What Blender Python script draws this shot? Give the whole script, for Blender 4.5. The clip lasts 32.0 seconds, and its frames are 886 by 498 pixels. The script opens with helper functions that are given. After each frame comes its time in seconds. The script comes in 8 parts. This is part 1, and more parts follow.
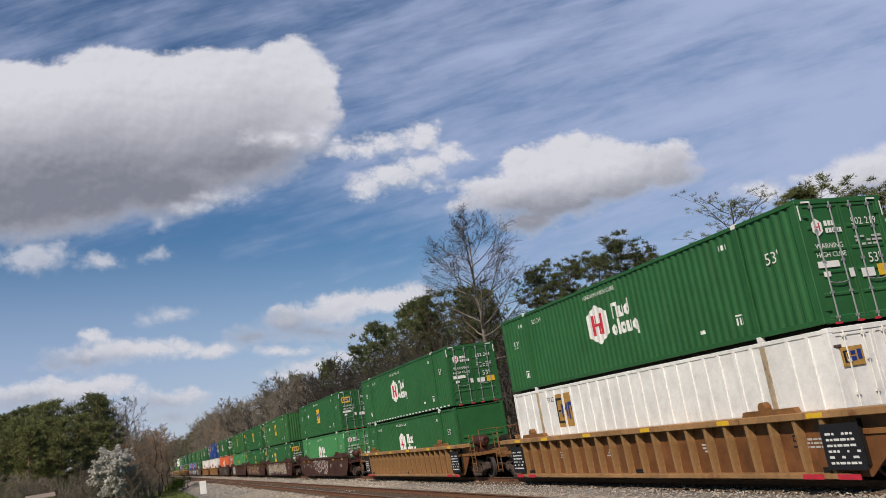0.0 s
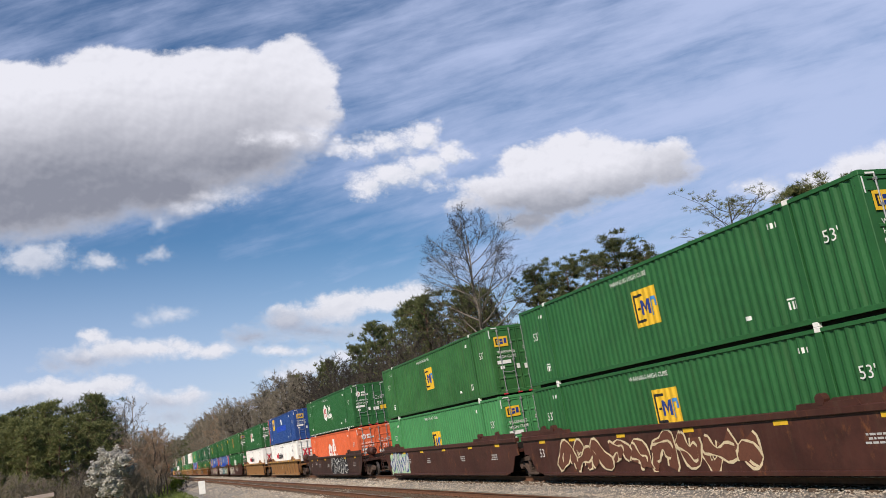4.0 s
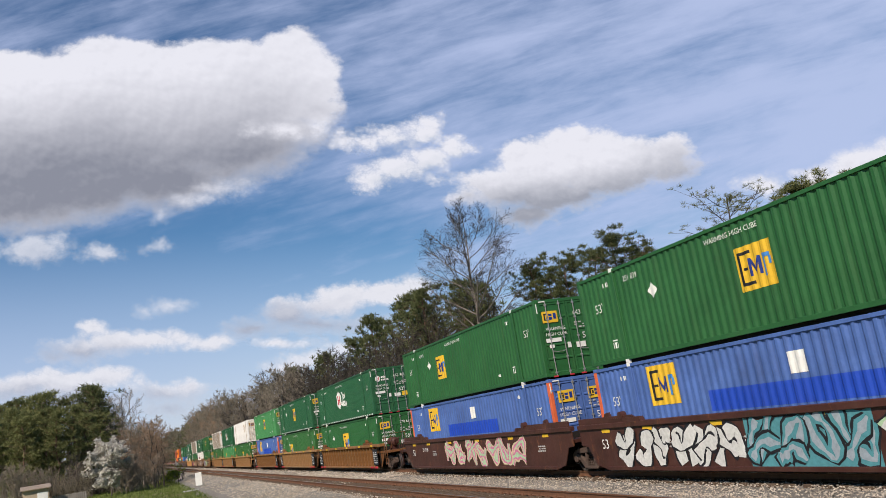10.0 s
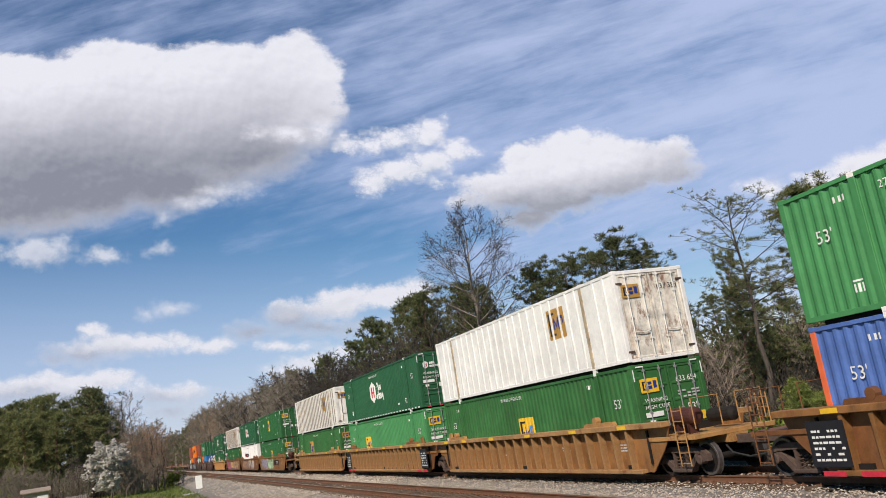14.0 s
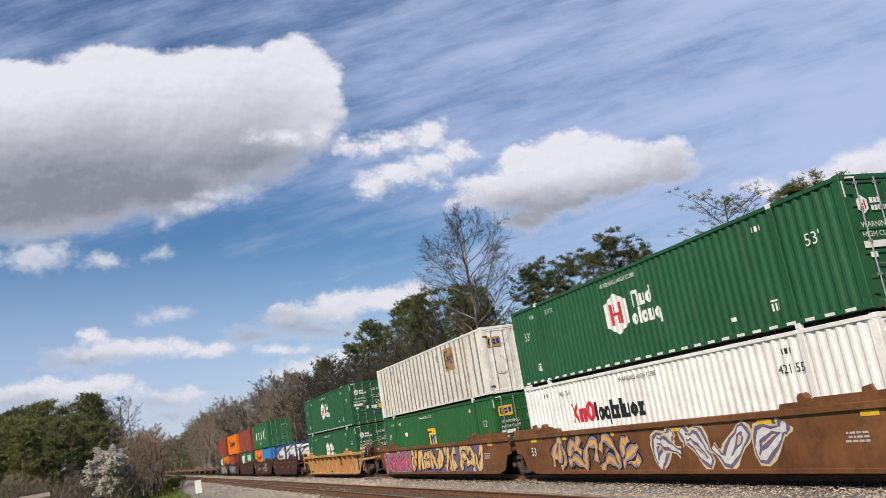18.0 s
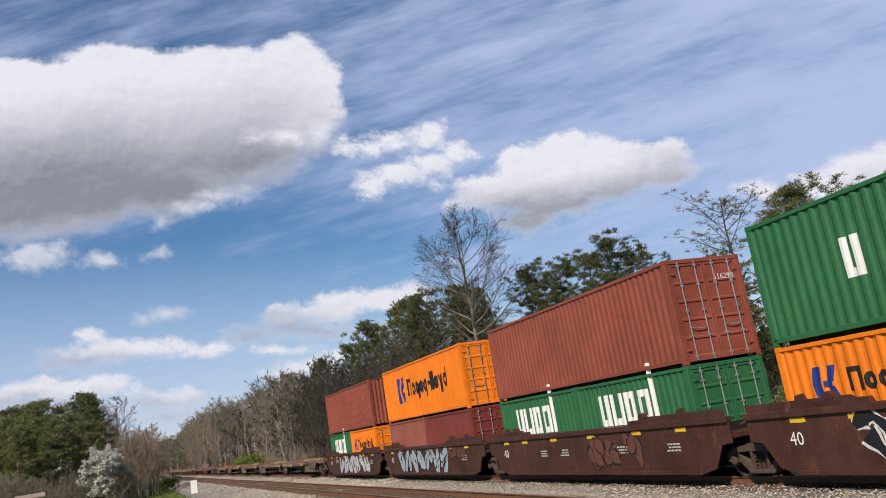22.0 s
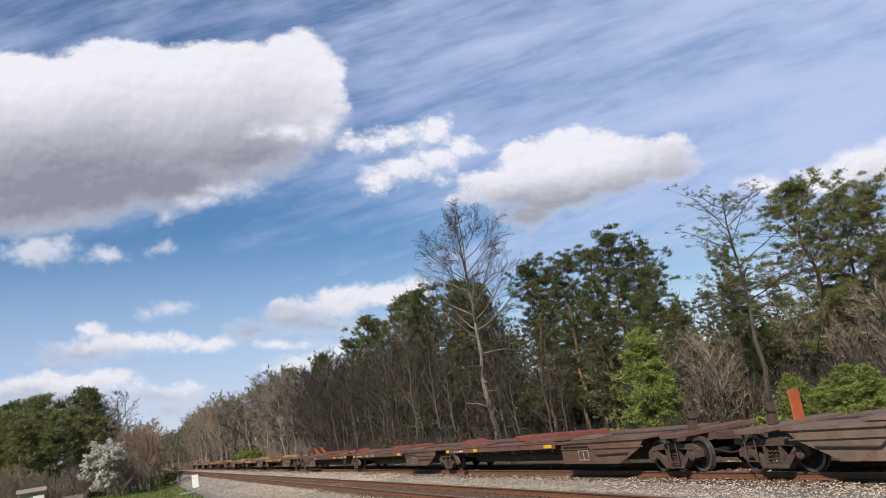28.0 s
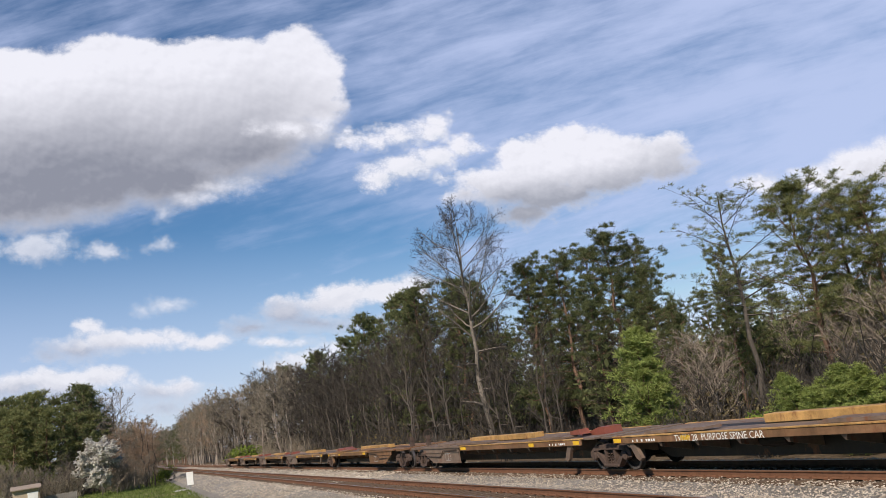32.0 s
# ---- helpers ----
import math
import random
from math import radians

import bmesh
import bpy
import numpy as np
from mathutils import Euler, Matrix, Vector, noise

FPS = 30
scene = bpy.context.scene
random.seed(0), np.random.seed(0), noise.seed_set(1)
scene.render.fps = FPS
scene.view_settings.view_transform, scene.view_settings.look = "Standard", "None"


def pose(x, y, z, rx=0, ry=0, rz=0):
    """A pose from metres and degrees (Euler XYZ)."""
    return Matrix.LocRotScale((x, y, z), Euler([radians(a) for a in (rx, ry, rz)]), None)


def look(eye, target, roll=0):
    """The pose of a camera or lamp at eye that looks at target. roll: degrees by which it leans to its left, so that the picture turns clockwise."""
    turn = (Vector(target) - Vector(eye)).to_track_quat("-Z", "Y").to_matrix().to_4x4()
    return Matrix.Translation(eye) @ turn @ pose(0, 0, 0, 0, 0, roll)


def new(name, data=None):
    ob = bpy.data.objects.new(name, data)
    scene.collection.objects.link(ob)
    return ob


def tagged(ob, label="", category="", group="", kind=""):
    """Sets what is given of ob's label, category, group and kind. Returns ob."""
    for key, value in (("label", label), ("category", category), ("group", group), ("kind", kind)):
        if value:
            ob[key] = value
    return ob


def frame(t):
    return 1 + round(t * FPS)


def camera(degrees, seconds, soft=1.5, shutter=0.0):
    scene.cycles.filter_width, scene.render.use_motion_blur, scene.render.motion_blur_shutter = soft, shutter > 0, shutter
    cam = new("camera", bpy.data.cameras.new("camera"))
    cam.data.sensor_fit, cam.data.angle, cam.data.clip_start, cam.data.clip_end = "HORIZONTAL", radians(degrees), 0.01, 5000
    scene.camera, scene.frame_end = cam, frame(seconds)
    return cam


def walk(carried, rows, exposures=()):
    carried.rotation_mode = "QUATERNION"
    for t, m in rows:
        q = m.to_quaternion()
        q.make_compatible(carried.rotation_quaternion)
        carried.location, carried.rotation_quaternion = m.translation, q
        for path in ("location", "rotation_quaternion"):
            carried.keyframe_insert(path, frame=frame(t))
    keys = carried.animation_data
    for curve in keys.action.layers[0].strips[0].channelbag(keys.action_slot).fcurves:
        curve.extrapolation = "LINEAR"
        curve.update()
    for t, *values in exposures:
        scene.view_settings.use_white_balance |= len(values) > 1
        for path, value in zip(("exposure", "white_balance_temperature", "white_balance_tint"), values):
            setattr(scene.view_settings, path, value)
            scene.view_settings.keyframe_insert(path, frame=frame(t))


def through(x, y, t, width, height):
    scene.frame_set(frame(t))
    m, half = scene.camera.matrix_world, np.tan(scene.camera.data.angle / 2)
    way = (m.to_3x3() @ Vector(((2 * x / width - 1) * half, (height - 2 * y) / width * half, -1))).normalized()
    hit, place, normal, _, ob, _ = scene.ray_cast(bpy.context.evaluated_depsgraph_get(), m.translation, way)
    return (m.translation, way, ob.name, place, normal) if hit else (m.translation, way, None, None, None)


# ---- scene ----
# Level of the rail heads is z = 0; the two tracks run along y; the camera stands on a low bank beside them.
EYE = (0.0, 0.0, 2.53)
HFOV = 57.26
EXPO = 0.08
SKY_STRENGTH = 0.078
SUN_ENERGY = 5.0
# seconds, heading from the track's line, tilt up, lean: a hand-held phone that hardly moves
CAM_ROWS = [
    (0, 21.91, 12.14, -9.16), (0.5, 21.90, 12.08, -9.15), (1, 21.91, 12.12, -9.19), (1.5, 21.99, 12.13, -9.25),
    (2, 22.03, 12.05, -9.36), (2.5, 22.09, 12.03, -9.40), (3, 22.10, 12.07, -9.46), (3.5, 22.07, 12.11, -9.45),
    (5.5, 22.00, 11.63, -9.08), (6, 22.05, 11.56, -9.08), (6.5, 22.11, 11.53, -9.12), (7, 22.16, 11.65, -9.09),
    (7.5, 22.16, 11.74, -9.02), (8, 22.11, 11.71, -9.10), (8.5, 22.09, 11.67, -9.09), (9, 22.10, 11.64, -8.99),
    (9.5, 22.09, 11.61, -8.92), (10, 22.10, 11.60, -8.95), (10.5, 22.16, 11.65, -8.96), (11, 22.24, 11.59, -9.14),
    (11.5, 22.28, 11.53, -9.26), (12, 22.29, 11.60, -9.36), (12.5, 22.27, 11.71, -9.24), (13, 22.23, 11.82, -9.08),
    (13.5, 22.17, 11.85, -8.94), (14, 22.10, 11.81, -8.94), (14.5, 22.21, 11.76, -8.98), (16.5, 22.24, 11.71, -9.12),
    (17, 22.21, 11.75, -9.16), (17.5, 22.23, 11.85, -9.32), (18, 22.28, 11.93, -9.50), (18.5, 22.26, 11.92, -9.62),
    (19, 22.19, 11.95, -9.76), (19.5, 22.09, 12.00, -9.61), (20, 22.03, 11.97, -9.37), (20.5, 21.96, 11.92, -9.12),
    (21, 21.91, 11.86, -9.05), (21.5, 22.18, 11.89, -9.21), (22, 22.51, 11.94, -9.35), (22.5, 22.65, 11.83, -9.42),
    (23, 22.65, 11.71, -9.55), (23.5, 22.60, 11.68, -9.68), (24, 22.55, 11.72, -9.77), (24.5, 22.45, 11.76, -9.70),
    (25, 22.32, 11.66, -9.65), (25.5, 22.26, 11.58, -9.52), (27.5, 22.17, 11.62, -9.22), (28, 22.38, 11.61, -9.24),
    (28.5, 22.50, 11.54, -9.34), (29, 22.54, 11.50, -9.30), (29.5, 22.46, 11.47, -9.05), (30, 22.41, 11.49, -8.95),
    (30.5, 22.40, 11.49, -8.98), (31, 22.45, 11.52, -9.00), (31.5, 22.58, 11.46, -8.99), (32, 22.66, 11.42, -9.09),
]

def aim(yaw, tilt, lean):
    a, b = radians(yaw), radians(tilt)
    way = Vector((math.sin(a) * math.cos(b), math.cos(a) * math.cos(b), math.sin(b)))
    return look(EYE, Vector(EYE) + 10 * way, lean)


cam = camera(HFOV, 32.0, soft=0.8)
walk(cam, [(t, aim(yaw, tilt, lean)) for t, yaw, tilt, lean in CAM_ROWS], [(t, EXPO + e, 6650.0, 14.0) for t, e in ((0.0, -0.26), (1.0, -0.08), (2.0, 0.0), (3.0, 0.05), (6.0, 0.0), (7.0, -0.12), (8.0, -0.16), (9.0, 0.03), (16.0, 0.04), (18.0, 0.0), (20.0, 0.02), (24.0, 0.03), (28.0, 0.11), (32.0, 0.12))])

# ---- daylight ----
SUN = Vector((-0.55, -0.52, 0.64)).normalized()
world = bpy.data.worlds.new("world")
scene.world = world
world.use_nodes = True
wn = world.node_tree.nodes
sky_node = wn.new("ShaderNodeTexSky")
sky_node.sky_type = "NISHITA"
sky_node.sun_disc = False
sky_node.sun_elevation = math.asin(SUN.z)
sky_node.sun_rotation = math.atan2(SUN.x, SUN.y)
sky_node.altitude = 100
sky_node.air_density, sky_node.dust_density, sky_node.ozone_density = 1.0, 0.0, 1.6
wn["Background"].inputs["Strength"].default_value = SKY_STRENGTH
deep = wn.new("ShaderNodeHueSaturation")
deep.inputs["Saturation"].default_value = 1.40
world.node_tree.links.new(sky_node.outputs["Color"], deep.inputs["Color"])
world.node_tree.links.new(deep.outputs["Color"], wn["Background"].inputs["Color"])
sun_data = bpy.data.lights.new("sun", "SUN")
sun_data.energy, sun_data.angle, sun_data.color = SUN_ENERGY, radians(0.53), (1.0, 0.91, 0.79)
sun = new("sun", sun_data)
sun.matrix_world = look(SUN * 200, (0, 0, 0))


# ---- materials ----
def shader(name):
    m = bpy.data.materials.new(name)
    m.use_nodes = True
    return m, m.node_tree.nodes, m.node_tree.links, m.node_tree.nodes["Principled BSDF"]


def noise_node(n, l, src, scale, detail=4.0, rough=0.6, stretch=None):
    if stretch:
        mp = n.new("ShaderNodeMapping")
        mp.inputs["Scale"].default_value = stretch
        l.new(src, mp.inputs["Vector"])
        src = mp.outputs["Vector"]
    t = n.new("ShaderNodeTexNoise")
    t.inputs["Scale"].default_value, t.inputs["Detail"].default_value, t.inputs["Roughness"].default_value = scale, detail, rough
    l.new(src, t.inputs["Vector"])
    return t.outputs["Fac"]


def ramp(n, l, fac, stops):
    r = n.new("ShaderNodeValToRGB")
    e = r.color_ramp.elements
    while len(e) < len(stops):
        e.new(0.5)
    for el, (p, c) in zip(e, stops):
        el.position = p
        el.color = (*c, 1) if len(c) == 3 else c
    l.new(fac, r.inputs["Fac"])
    return r.outputs["Color"]


def grey(v):
    return (v, v, v)


def mixed(n, l, kind, fac, a, b):
    x = n.new("ShaderNodeMix")
    x.data_type, x.blend_type = "RGBA", kind
    for value, key in ((fac, 0), (a, 6), (b, 7)):
        if isinstance(value, (int, float)):
            x.inputs[key].default_value = value
        elif isinstance(value, tuple):
            x.inputs[key].default_value = (*value, 1)
        else:
            l.new(value, x.inputs[key])
    return x.outputs[2]


def bump(n, l, p, height, strength, dist=0.01):
    b = n.new("ShaderNodeBump")
    b.inputs["Strength"].default_value, b.inputs["Distance"].default_value = strength, dist
    l.new(height, b.inputs["Height"])
    l.new(b.outputs["Normal"], p.inputs["Normal"])


def object_coords(n):
    return n.new("ShaderNodeTexCoord").outputs["Object"]


def paint(name, color, dirt=(0.09, 0.06, 0.04), amount=0.35, rough=0.5, rust=0.0, fade=0.12):
    """Weathered paint on steel: faded patches, streaks of grime that run down, rust spots."""
    m, n, l, p = shader(name)
    oc = object_coords(n)
    big = noise_node(n, l, oc, 0.55, 5)
    grime = noise_node(n, l, oc, 1.6, 8, 0.75)
    fine = noise_node(n, l, oc, 14, 5, 0.65)
    streak = noise_node(n, l, oc, 3.2, 6, 0.7, (1, 1, 0.09))
    light = tuple(min(1, c * (1 + fade) + 0.02 * fade) for c in color)
    dark = tuple(c * (1 - fade) for c in color)
    base = ramp(n, l, big, [(0.3, dark), (0.7, light)])
    base = mixed(n, l, "MULTIPLY", 0.25, base, ramp(n, l, fine, [(0.3, grey(0.7)), (0.7, grey(1.0))]))
    base = mixed(n, l, "MIX", ramp(n, l, streak, [(0.52, grey(0.0)), (0.85, grey(amount))]), base, dirt)
    base = mixed(n, l, "MULTIPLY", min(0.75, amount), base, ramp(n, l, grime, [(0.36, grey(0.45)), (0.56, grey(1.0))]))
    if rust:
        spots = noise_node(n, l, oc, 2.3, 9, 0.75, (1, 1, 0.5))
        base = mixed(n, l, "MIX", ramp(n, l, spots, [(0.60 - rust * 0.2, grey(0)), (0.68 - rust * 0.12, grey(0.85))]), base, (0.16, 0.06, 0.025))
    l.new(base, p.inputs["Base Color"])
    l.new(ramp(n, l, fine, [(0.2, grey(rough - 0.1)), (0.8, grey(rough + 0.12))]), p.inputs["Roughness"])
    p.inputs["Specular IOR Level"].default_value = 0.35
    bump(n, l, p, fine, 0.12, 0.004)
    return m


def plain(name, color, rough=0.6, metal=0.0, vary=0.2, scale=9.0, relief=0.15):
    m, n, l, p = shader(name)
    oc = object_coords(n)
    a = noise_node(n, l, oc, scale, 6, 0.65)
    b = noise_node(n, l, oc, scale * 0.12, 3)
    base = ramp(n, l, a, [(0.25, tuple(c * (1 - vary) for c in color)), (0.75, tuple(min(1, c * (1 + vary)) for c in color))])
    base = mixed(n, l, "MULTIPLY", 0.5, base, ramp(n, l, b, [(0.3, grey(0.72)), (0.7, grey(1.0))]))
    l.new(base, p.inputs["Base Color"])
    p.inputs["Roughness"].default_value, p.inputs["Metallic"].default_value = rough, metal
    p.inputs["Specular IOR Level"].default_value = 0.3
    bump(n, l, p, a, relief, 0.01)
    return m


def leafy(name, dark, light, scale=0.7, rough=0.75, through=0.25):
    """Needles, leaves or twigs: varied from piece to piece and over the crown."""
    m, n, l, p = shader(name)
    geo = n.new("ShaderNodeNewGeometry")
    info = n.new("ShaderNodeObjectInfo")
    oc = object_coords(n)
    big = noise_node(n, l, oc, scale, 4)
    base = ramp(n, l, geo.outputs["Random Per Island"], [(0.0, dark), (1.0, light)])
    base = mixed(n, l, "MULTIPLY", 0.6, base, ramp(n, l, big, [(0.3, grey(0.55)), (0.7, grey(1.0))]))
    base = mixed(n, l, "MULTIPLY", 0.5, base, ramp(n, l, info.outputs["Random"], [(0.0, (0.75, 0.8, 0.8)), (1.0, (1.0, 1.0, 0.92))]))
    l.new(base, p.inputs["Base Color"])
    p.inputs["Roughness"].default_value = rough
    p.inputs["Specular IOR Level"].default_value = 0.2
    if through:
        tr = n.new("ShaderNodeBsdfTranslucent")
        l.new(base, tr.inputs["Color"])
        mx = n.new("ShaderNodeMixShader")
        mx.inputs[0].default_value = through
        l.new(p.outputs[0], mx.inputs[1])
        l.new(tr.outputs[0], mx.inputs[2])
        l.new(mx.outputs[0], n["Material Output"].inputs["Surface"])
    return m


GREEN = paint("green_container_paint", (0.020, 0.112, 0.032), amount=0.25)
GREEN_OLD = paint("faded_green_paint", (0.030, 0.130, 0.034), amount=0.4, fade=0.25)
GREEN_LIGHT = paint("light_green_paint", (0.056, 0.240, 0.082), amount=0.25)
GREEN_SEA = paint("sea_green_container_paint", (0.022, 0.130, 0.048), amount=0.3)
GREEN_BLUE = paint("bluish_green_paint", (0.017, 0.098, 0.040), amount=0.25)
BLUE = paint("blue_container_paint", (0.020, 0.065, 0.240), amount=0.3)
BLUE_PALE = paint("pale_blue_container_paint", (0.070, 0.140, 0.380), amount=0.35, fade=0.2)
BLUE_SKY = paint("sky_blue_container_paint", (0.040, 0.210, 0.480), amount=0.3)
BLUE_FRESH = paint("fresh_blue_patch", (0.012, 0.060, 0.420), amount=0.15)
WHITE = paint("white_container_paint", (0.82, 0.81, 0.77), dirt=(0.40, 0.30, 0.20), amount=0.28)
WHITE_RUSTY = paint("rusty_white_paint", (0.80, 0.76, 0.66), dirt=(0.44, 0.19, 0.06), amount=0.9, rust=0.38)
WHITE_OLD = paint("greyed_white_paint", (0.78, 0.76, 0.70), dirt=(0.30, 0.24, 0.18), amount=0.30, rust=0.05)
TANK_CREAM = paint("stained_cream_tank_paint", (0.72, 0.66, 0.52), dirt=(0.36, 0.24, 0.12), amount=0.45, fade=0.1)
ORANGE = paint("orange_container_paint", (0.80, 0.195, 0.008), amount=0.2)
CORAL = paint("coral_orange_paint", (0.68, 0.135, 0.050), amount=0.3)
CORAL_WORN = paint("worn_orange_red_paint", (0.420, 0.110, 0.040), amount=0.6, rust=0.25)
MAROON = paint("maroon_container_paint", (0.255, 0.062, 0.038), amount=0.3, fade=0.18)
MAROON_DARK = paint("dark_maroon_paint", (0.185, 0.036, 0.030), amount=0.35)
MAROON_PALE = paint("faded_maroon_paint", (0.270, 0.085, 0.060), amount=0.3)
TAN = paint("yellow_tan_well_paint", (0.265, 0.122, 0.040), amount=0.85, rust=0.32, fade=0.2)
TAN_FRESH = paint("fresh_yellow_well_paint", (0.420, 0.225, 0.080), amount=0.6, rust=0.2)
TAN_BRIGHT = paint("bright_ochre_well_paint", (0.540, 0.300, 0.115), amount=0.5, rust=0.12)
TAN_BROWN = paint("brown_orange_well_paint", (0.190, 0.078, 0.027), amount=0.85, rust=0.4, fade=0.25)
OXIDE = paint("red_oxide_well_paint", (0.068, 0.023, 0.016), amount=0.6, rust=0.15, fade=0.2)
OXIDE_DARK = paint("dark_brown_well_paint", (0.048, 0.021, 0.016), amount=0.6, rust=0.2)
SPINE_TAN = paint("worn_yellow_deck_paint", (0.360, 0.230, 0.110), amount=0.65, rust=0.4, fade=0.25)
SPINE_YELLOW = paint("chipped_yellow_steel", (0.470, 0.275, 0.095), dirt=(0.10, 0.06, 0.035), amount=0.85, rust=0.42, fade=0.25)
SPINE_BROWN = paint("rusty_brown_steel", (0.180, 0.128, 0.096), amount=0.55, rust=0.25, fade=0.25)
SPINE_RED = paint("rusty_red_steel", (0.150, 0.088, 0.064), amount=0.55, rust=0.3, fade=0.25)
SPINE_ORANGE = paint("rusty_orange_steel", (0.220, 0.120, 0.060), dirt=(0.035, 0.025, 0.02), amount=0.8, rust=0.35, fade=0.3)
# paler coat for ribs and chords: worn yellow, with their catching light painted in
TAN_WORN = paint("pale_worn_yellow_paint", (0.370, 0.205, 0.085), amount=0.6, rust=0.2, fade=0.2)
# near-black: the deck's shade on the middle beam is put into this colour
SILL_SHADED = paint("deck_shade_black_sill", (0.020, 0.016, 0.014), amount=0.5, rust=0.1)
RED_PLATE = paint("faded_red_paint", (0.225, 0.068, 0.046), amount=0.6, rust=0.3)
STEEL_DARK = plain("grimy_dark_steel", (0.016, 0.013, 0.011), 0.75, 0.1)
STEEL_RUST = plain("rusted_cast_steel", (0.088, 0.060, 0.047), 0.8, 0.1, 0.35)
STEEL_GALV = plain("galvanised_steel", (0.42, 0.42, 0.41), 0.45, 0.6)
WHEEL_TREAD = plain("worn_wheel_rim", (0.16, 0.14, 0.13), 0.4, 0.7)
RUBBER = plain("black_rubber", (0.02, 0.02, 0.02), 0.8)
MARK_WHITE = plain("white_marking", (0.74, 0.74, 0.70), 0.6, 0, 0.1)
MARK_YELLOW = plain("yellow_marking", (0.72, 0.44, 0.03), 0.6, 0, 0.12)
MARK_GOLD = plain("worn_gold_marking", (0.42, 0.24, 0.06), 0.65, 0, 0.25)
MARK_BLACK = plain("black_marking", (0.015, 0.015, 0.018), 0.6)
MARK_BROWN = plain("dark_brown_marking", (0.06, 0.03, 0.018), 0.65)
MARK_RED = plain("red_marking", (0.52, 0.03, 0.05), 0.6)
MARK_NAVY = plain("navy_marking", (0.012, 0.035, 0.20), 0.6)
MARK_BLUE = plain("blue_marking", (0.05, 0.22, 0.55), 0.6)
MARK_GREY = plain("grey_sticker", (0.45, 0.45, 0.43), 0.6)
RIB_GREY = paint("weathered_grey_rib", (0.25, 0.21, 0.165), amount=0.4)
POST_TAN = paint("rust_stained_tan_post", (0.50, 0.40, 0.27), dirt=(0.22, 0.11, 0.05), amount=0.8, rust=0.3)


# ---- mesh helpers ----
class Shape:
    """Collects points and faces for one mesh."""

    def __init__(self):
        self.v, self.f = [], []

    def add(self, pts, faces):
        k = len(self.v)
        self.v.extend(tuple(p) for p in pts)
        self.f.extend(tuple(i + k for i in q) for q in faces)
        return self

    def box(self, x0, x1, y0, y1, z0, z1, c=0.0):
        """A box; c cuts its edges off by that much."""
        if c <= 0:
            p = [(x, y, z) for x in (x0, x1) for y in (y0, y1) for z in (z0, z1)]
            return self.add(p, [(0, 1, 3, 2), (4, 6, 7, 5), (0, 4, 5, 1), (2, 3, 7, 6), (0, 2, 6, 4), (1, 5, 7, 3)])
        k = len(self.v)
        names = {}
        for i, (x, sx) in enumerate(((x0, 1), (x1, -1))):
            for j, (y, sy) in enumerate(((y0, 1), (y1, -1))):
                for m, (z, sz) in enumerate(((z0, 1), (z1, -1))):
                    for a, q in enumerate(((x, y + sy * c, z + sz * c), (x + sx * c, y, z + sz * c), (x + sx * c, y + sy * c, z))):
                        names[i, j, m, a] = len(self.v)
                        self.v.append(q)
        n = names
        F = self.f
        for s in (0, 1):
            F.append(tuple(n[s, j, m, 0] for j, m in ((0, 0), (0, 1), (1, 1), (1, 0))))
            F.append(tuple(n[i, s, m, 1] for i, m in ((0, 0), (1, 0), (1, 1), (0, 1))))
            F.append(tuple(n[i, j, s, 2] for i, j in ((0, 0), (0, 1), (1, 1), (1, 0))))
            for r in (0, 1):
                F.append((n[s, r, 0, 0], n[s, r, 1, 0], n[s, r, 1, 1], n[s, r, 0, 1]))
                F.append((n[s, 0, r, 0], n[s, 1, r, 0], n[s, 1, r, 2], n[s, 0, r, 2]))
                F.append((n[0, s, r, 1], n[1, s, r, 1], n[1, s, r, 2], n[0, s, r, 2]))
                for m in (0, 1):
                    F.append((n[s, r, m, 0], n[s, r, m, 1], n[s, r, m, 2]))
        return self

    def prism(self, poly, x0, x1):
        """A polygon in (y, z) drawn out from x0 to x1."""
        n = len(poly)
        p = [(x0, y, z) for y, z in poly] + [(x1, y, z) for y, z in poly]
        q = [tuple(range(n)), tuple(range(2 * n - 1, n - 1, -1))]
        q += [(i, i + n, (i + 1) % n + n, (i + 1) % n) for i in range(n)]
        return self.add(p, q)

    def slab(self, poly, z0, z1):
        """A polygon in (x, y) drawn out from z0 to z1."""
        n = len(poly)
        p = [(x, y, z0) for x, y in poly] + [(x, y, z1) for x, y in poly]
        q = [tuple(range(n)), tuple(range(2 * n - 1, n - 1, -1))]
        q += [(i, i + n, (i + 1) % n + n, (i + 1) % n) for i in range(n)]
        return self.add(p, q)

    def tube(self, pts, radii, n=6, caps=True):
        pts = [Vector(p) for p in pts]
        if isinstance(radii, (int, float)):
            radii = [radii] * len(pts)
        k = len(self.v)
        for i, p in enumerate(pts):
            d = (pts[min(i + 1, len(pts) - 1)] - pts[max(i - 1, 0)]).normalized()
            a = d.cross(Vector((0, 0, 1)) if abs(d.z) < 0.9 else Vector((0, 1, 0))).normalized()
            b = d.cross(a)
            for j in range(n):
                w = 2 * math.pi * j / n
                self.v.append(tuple(p + radii[i] * (math.cos(w) * a + math.sin(w) * b)))
        for i in range(len(pts) - 1):
            for j in range(n):
                a, b = k + i * n + j, k + i * n + (j + 1) % n
                self.f.append((a, b, b + n, a + n))
        if caps:
            self.f.append(tuple(k + j for j in range(n - 1, -1, -1)))
            self.f.append(tuple(k + (len(pts) - 1) * n + j for j in range(n)))
        return self

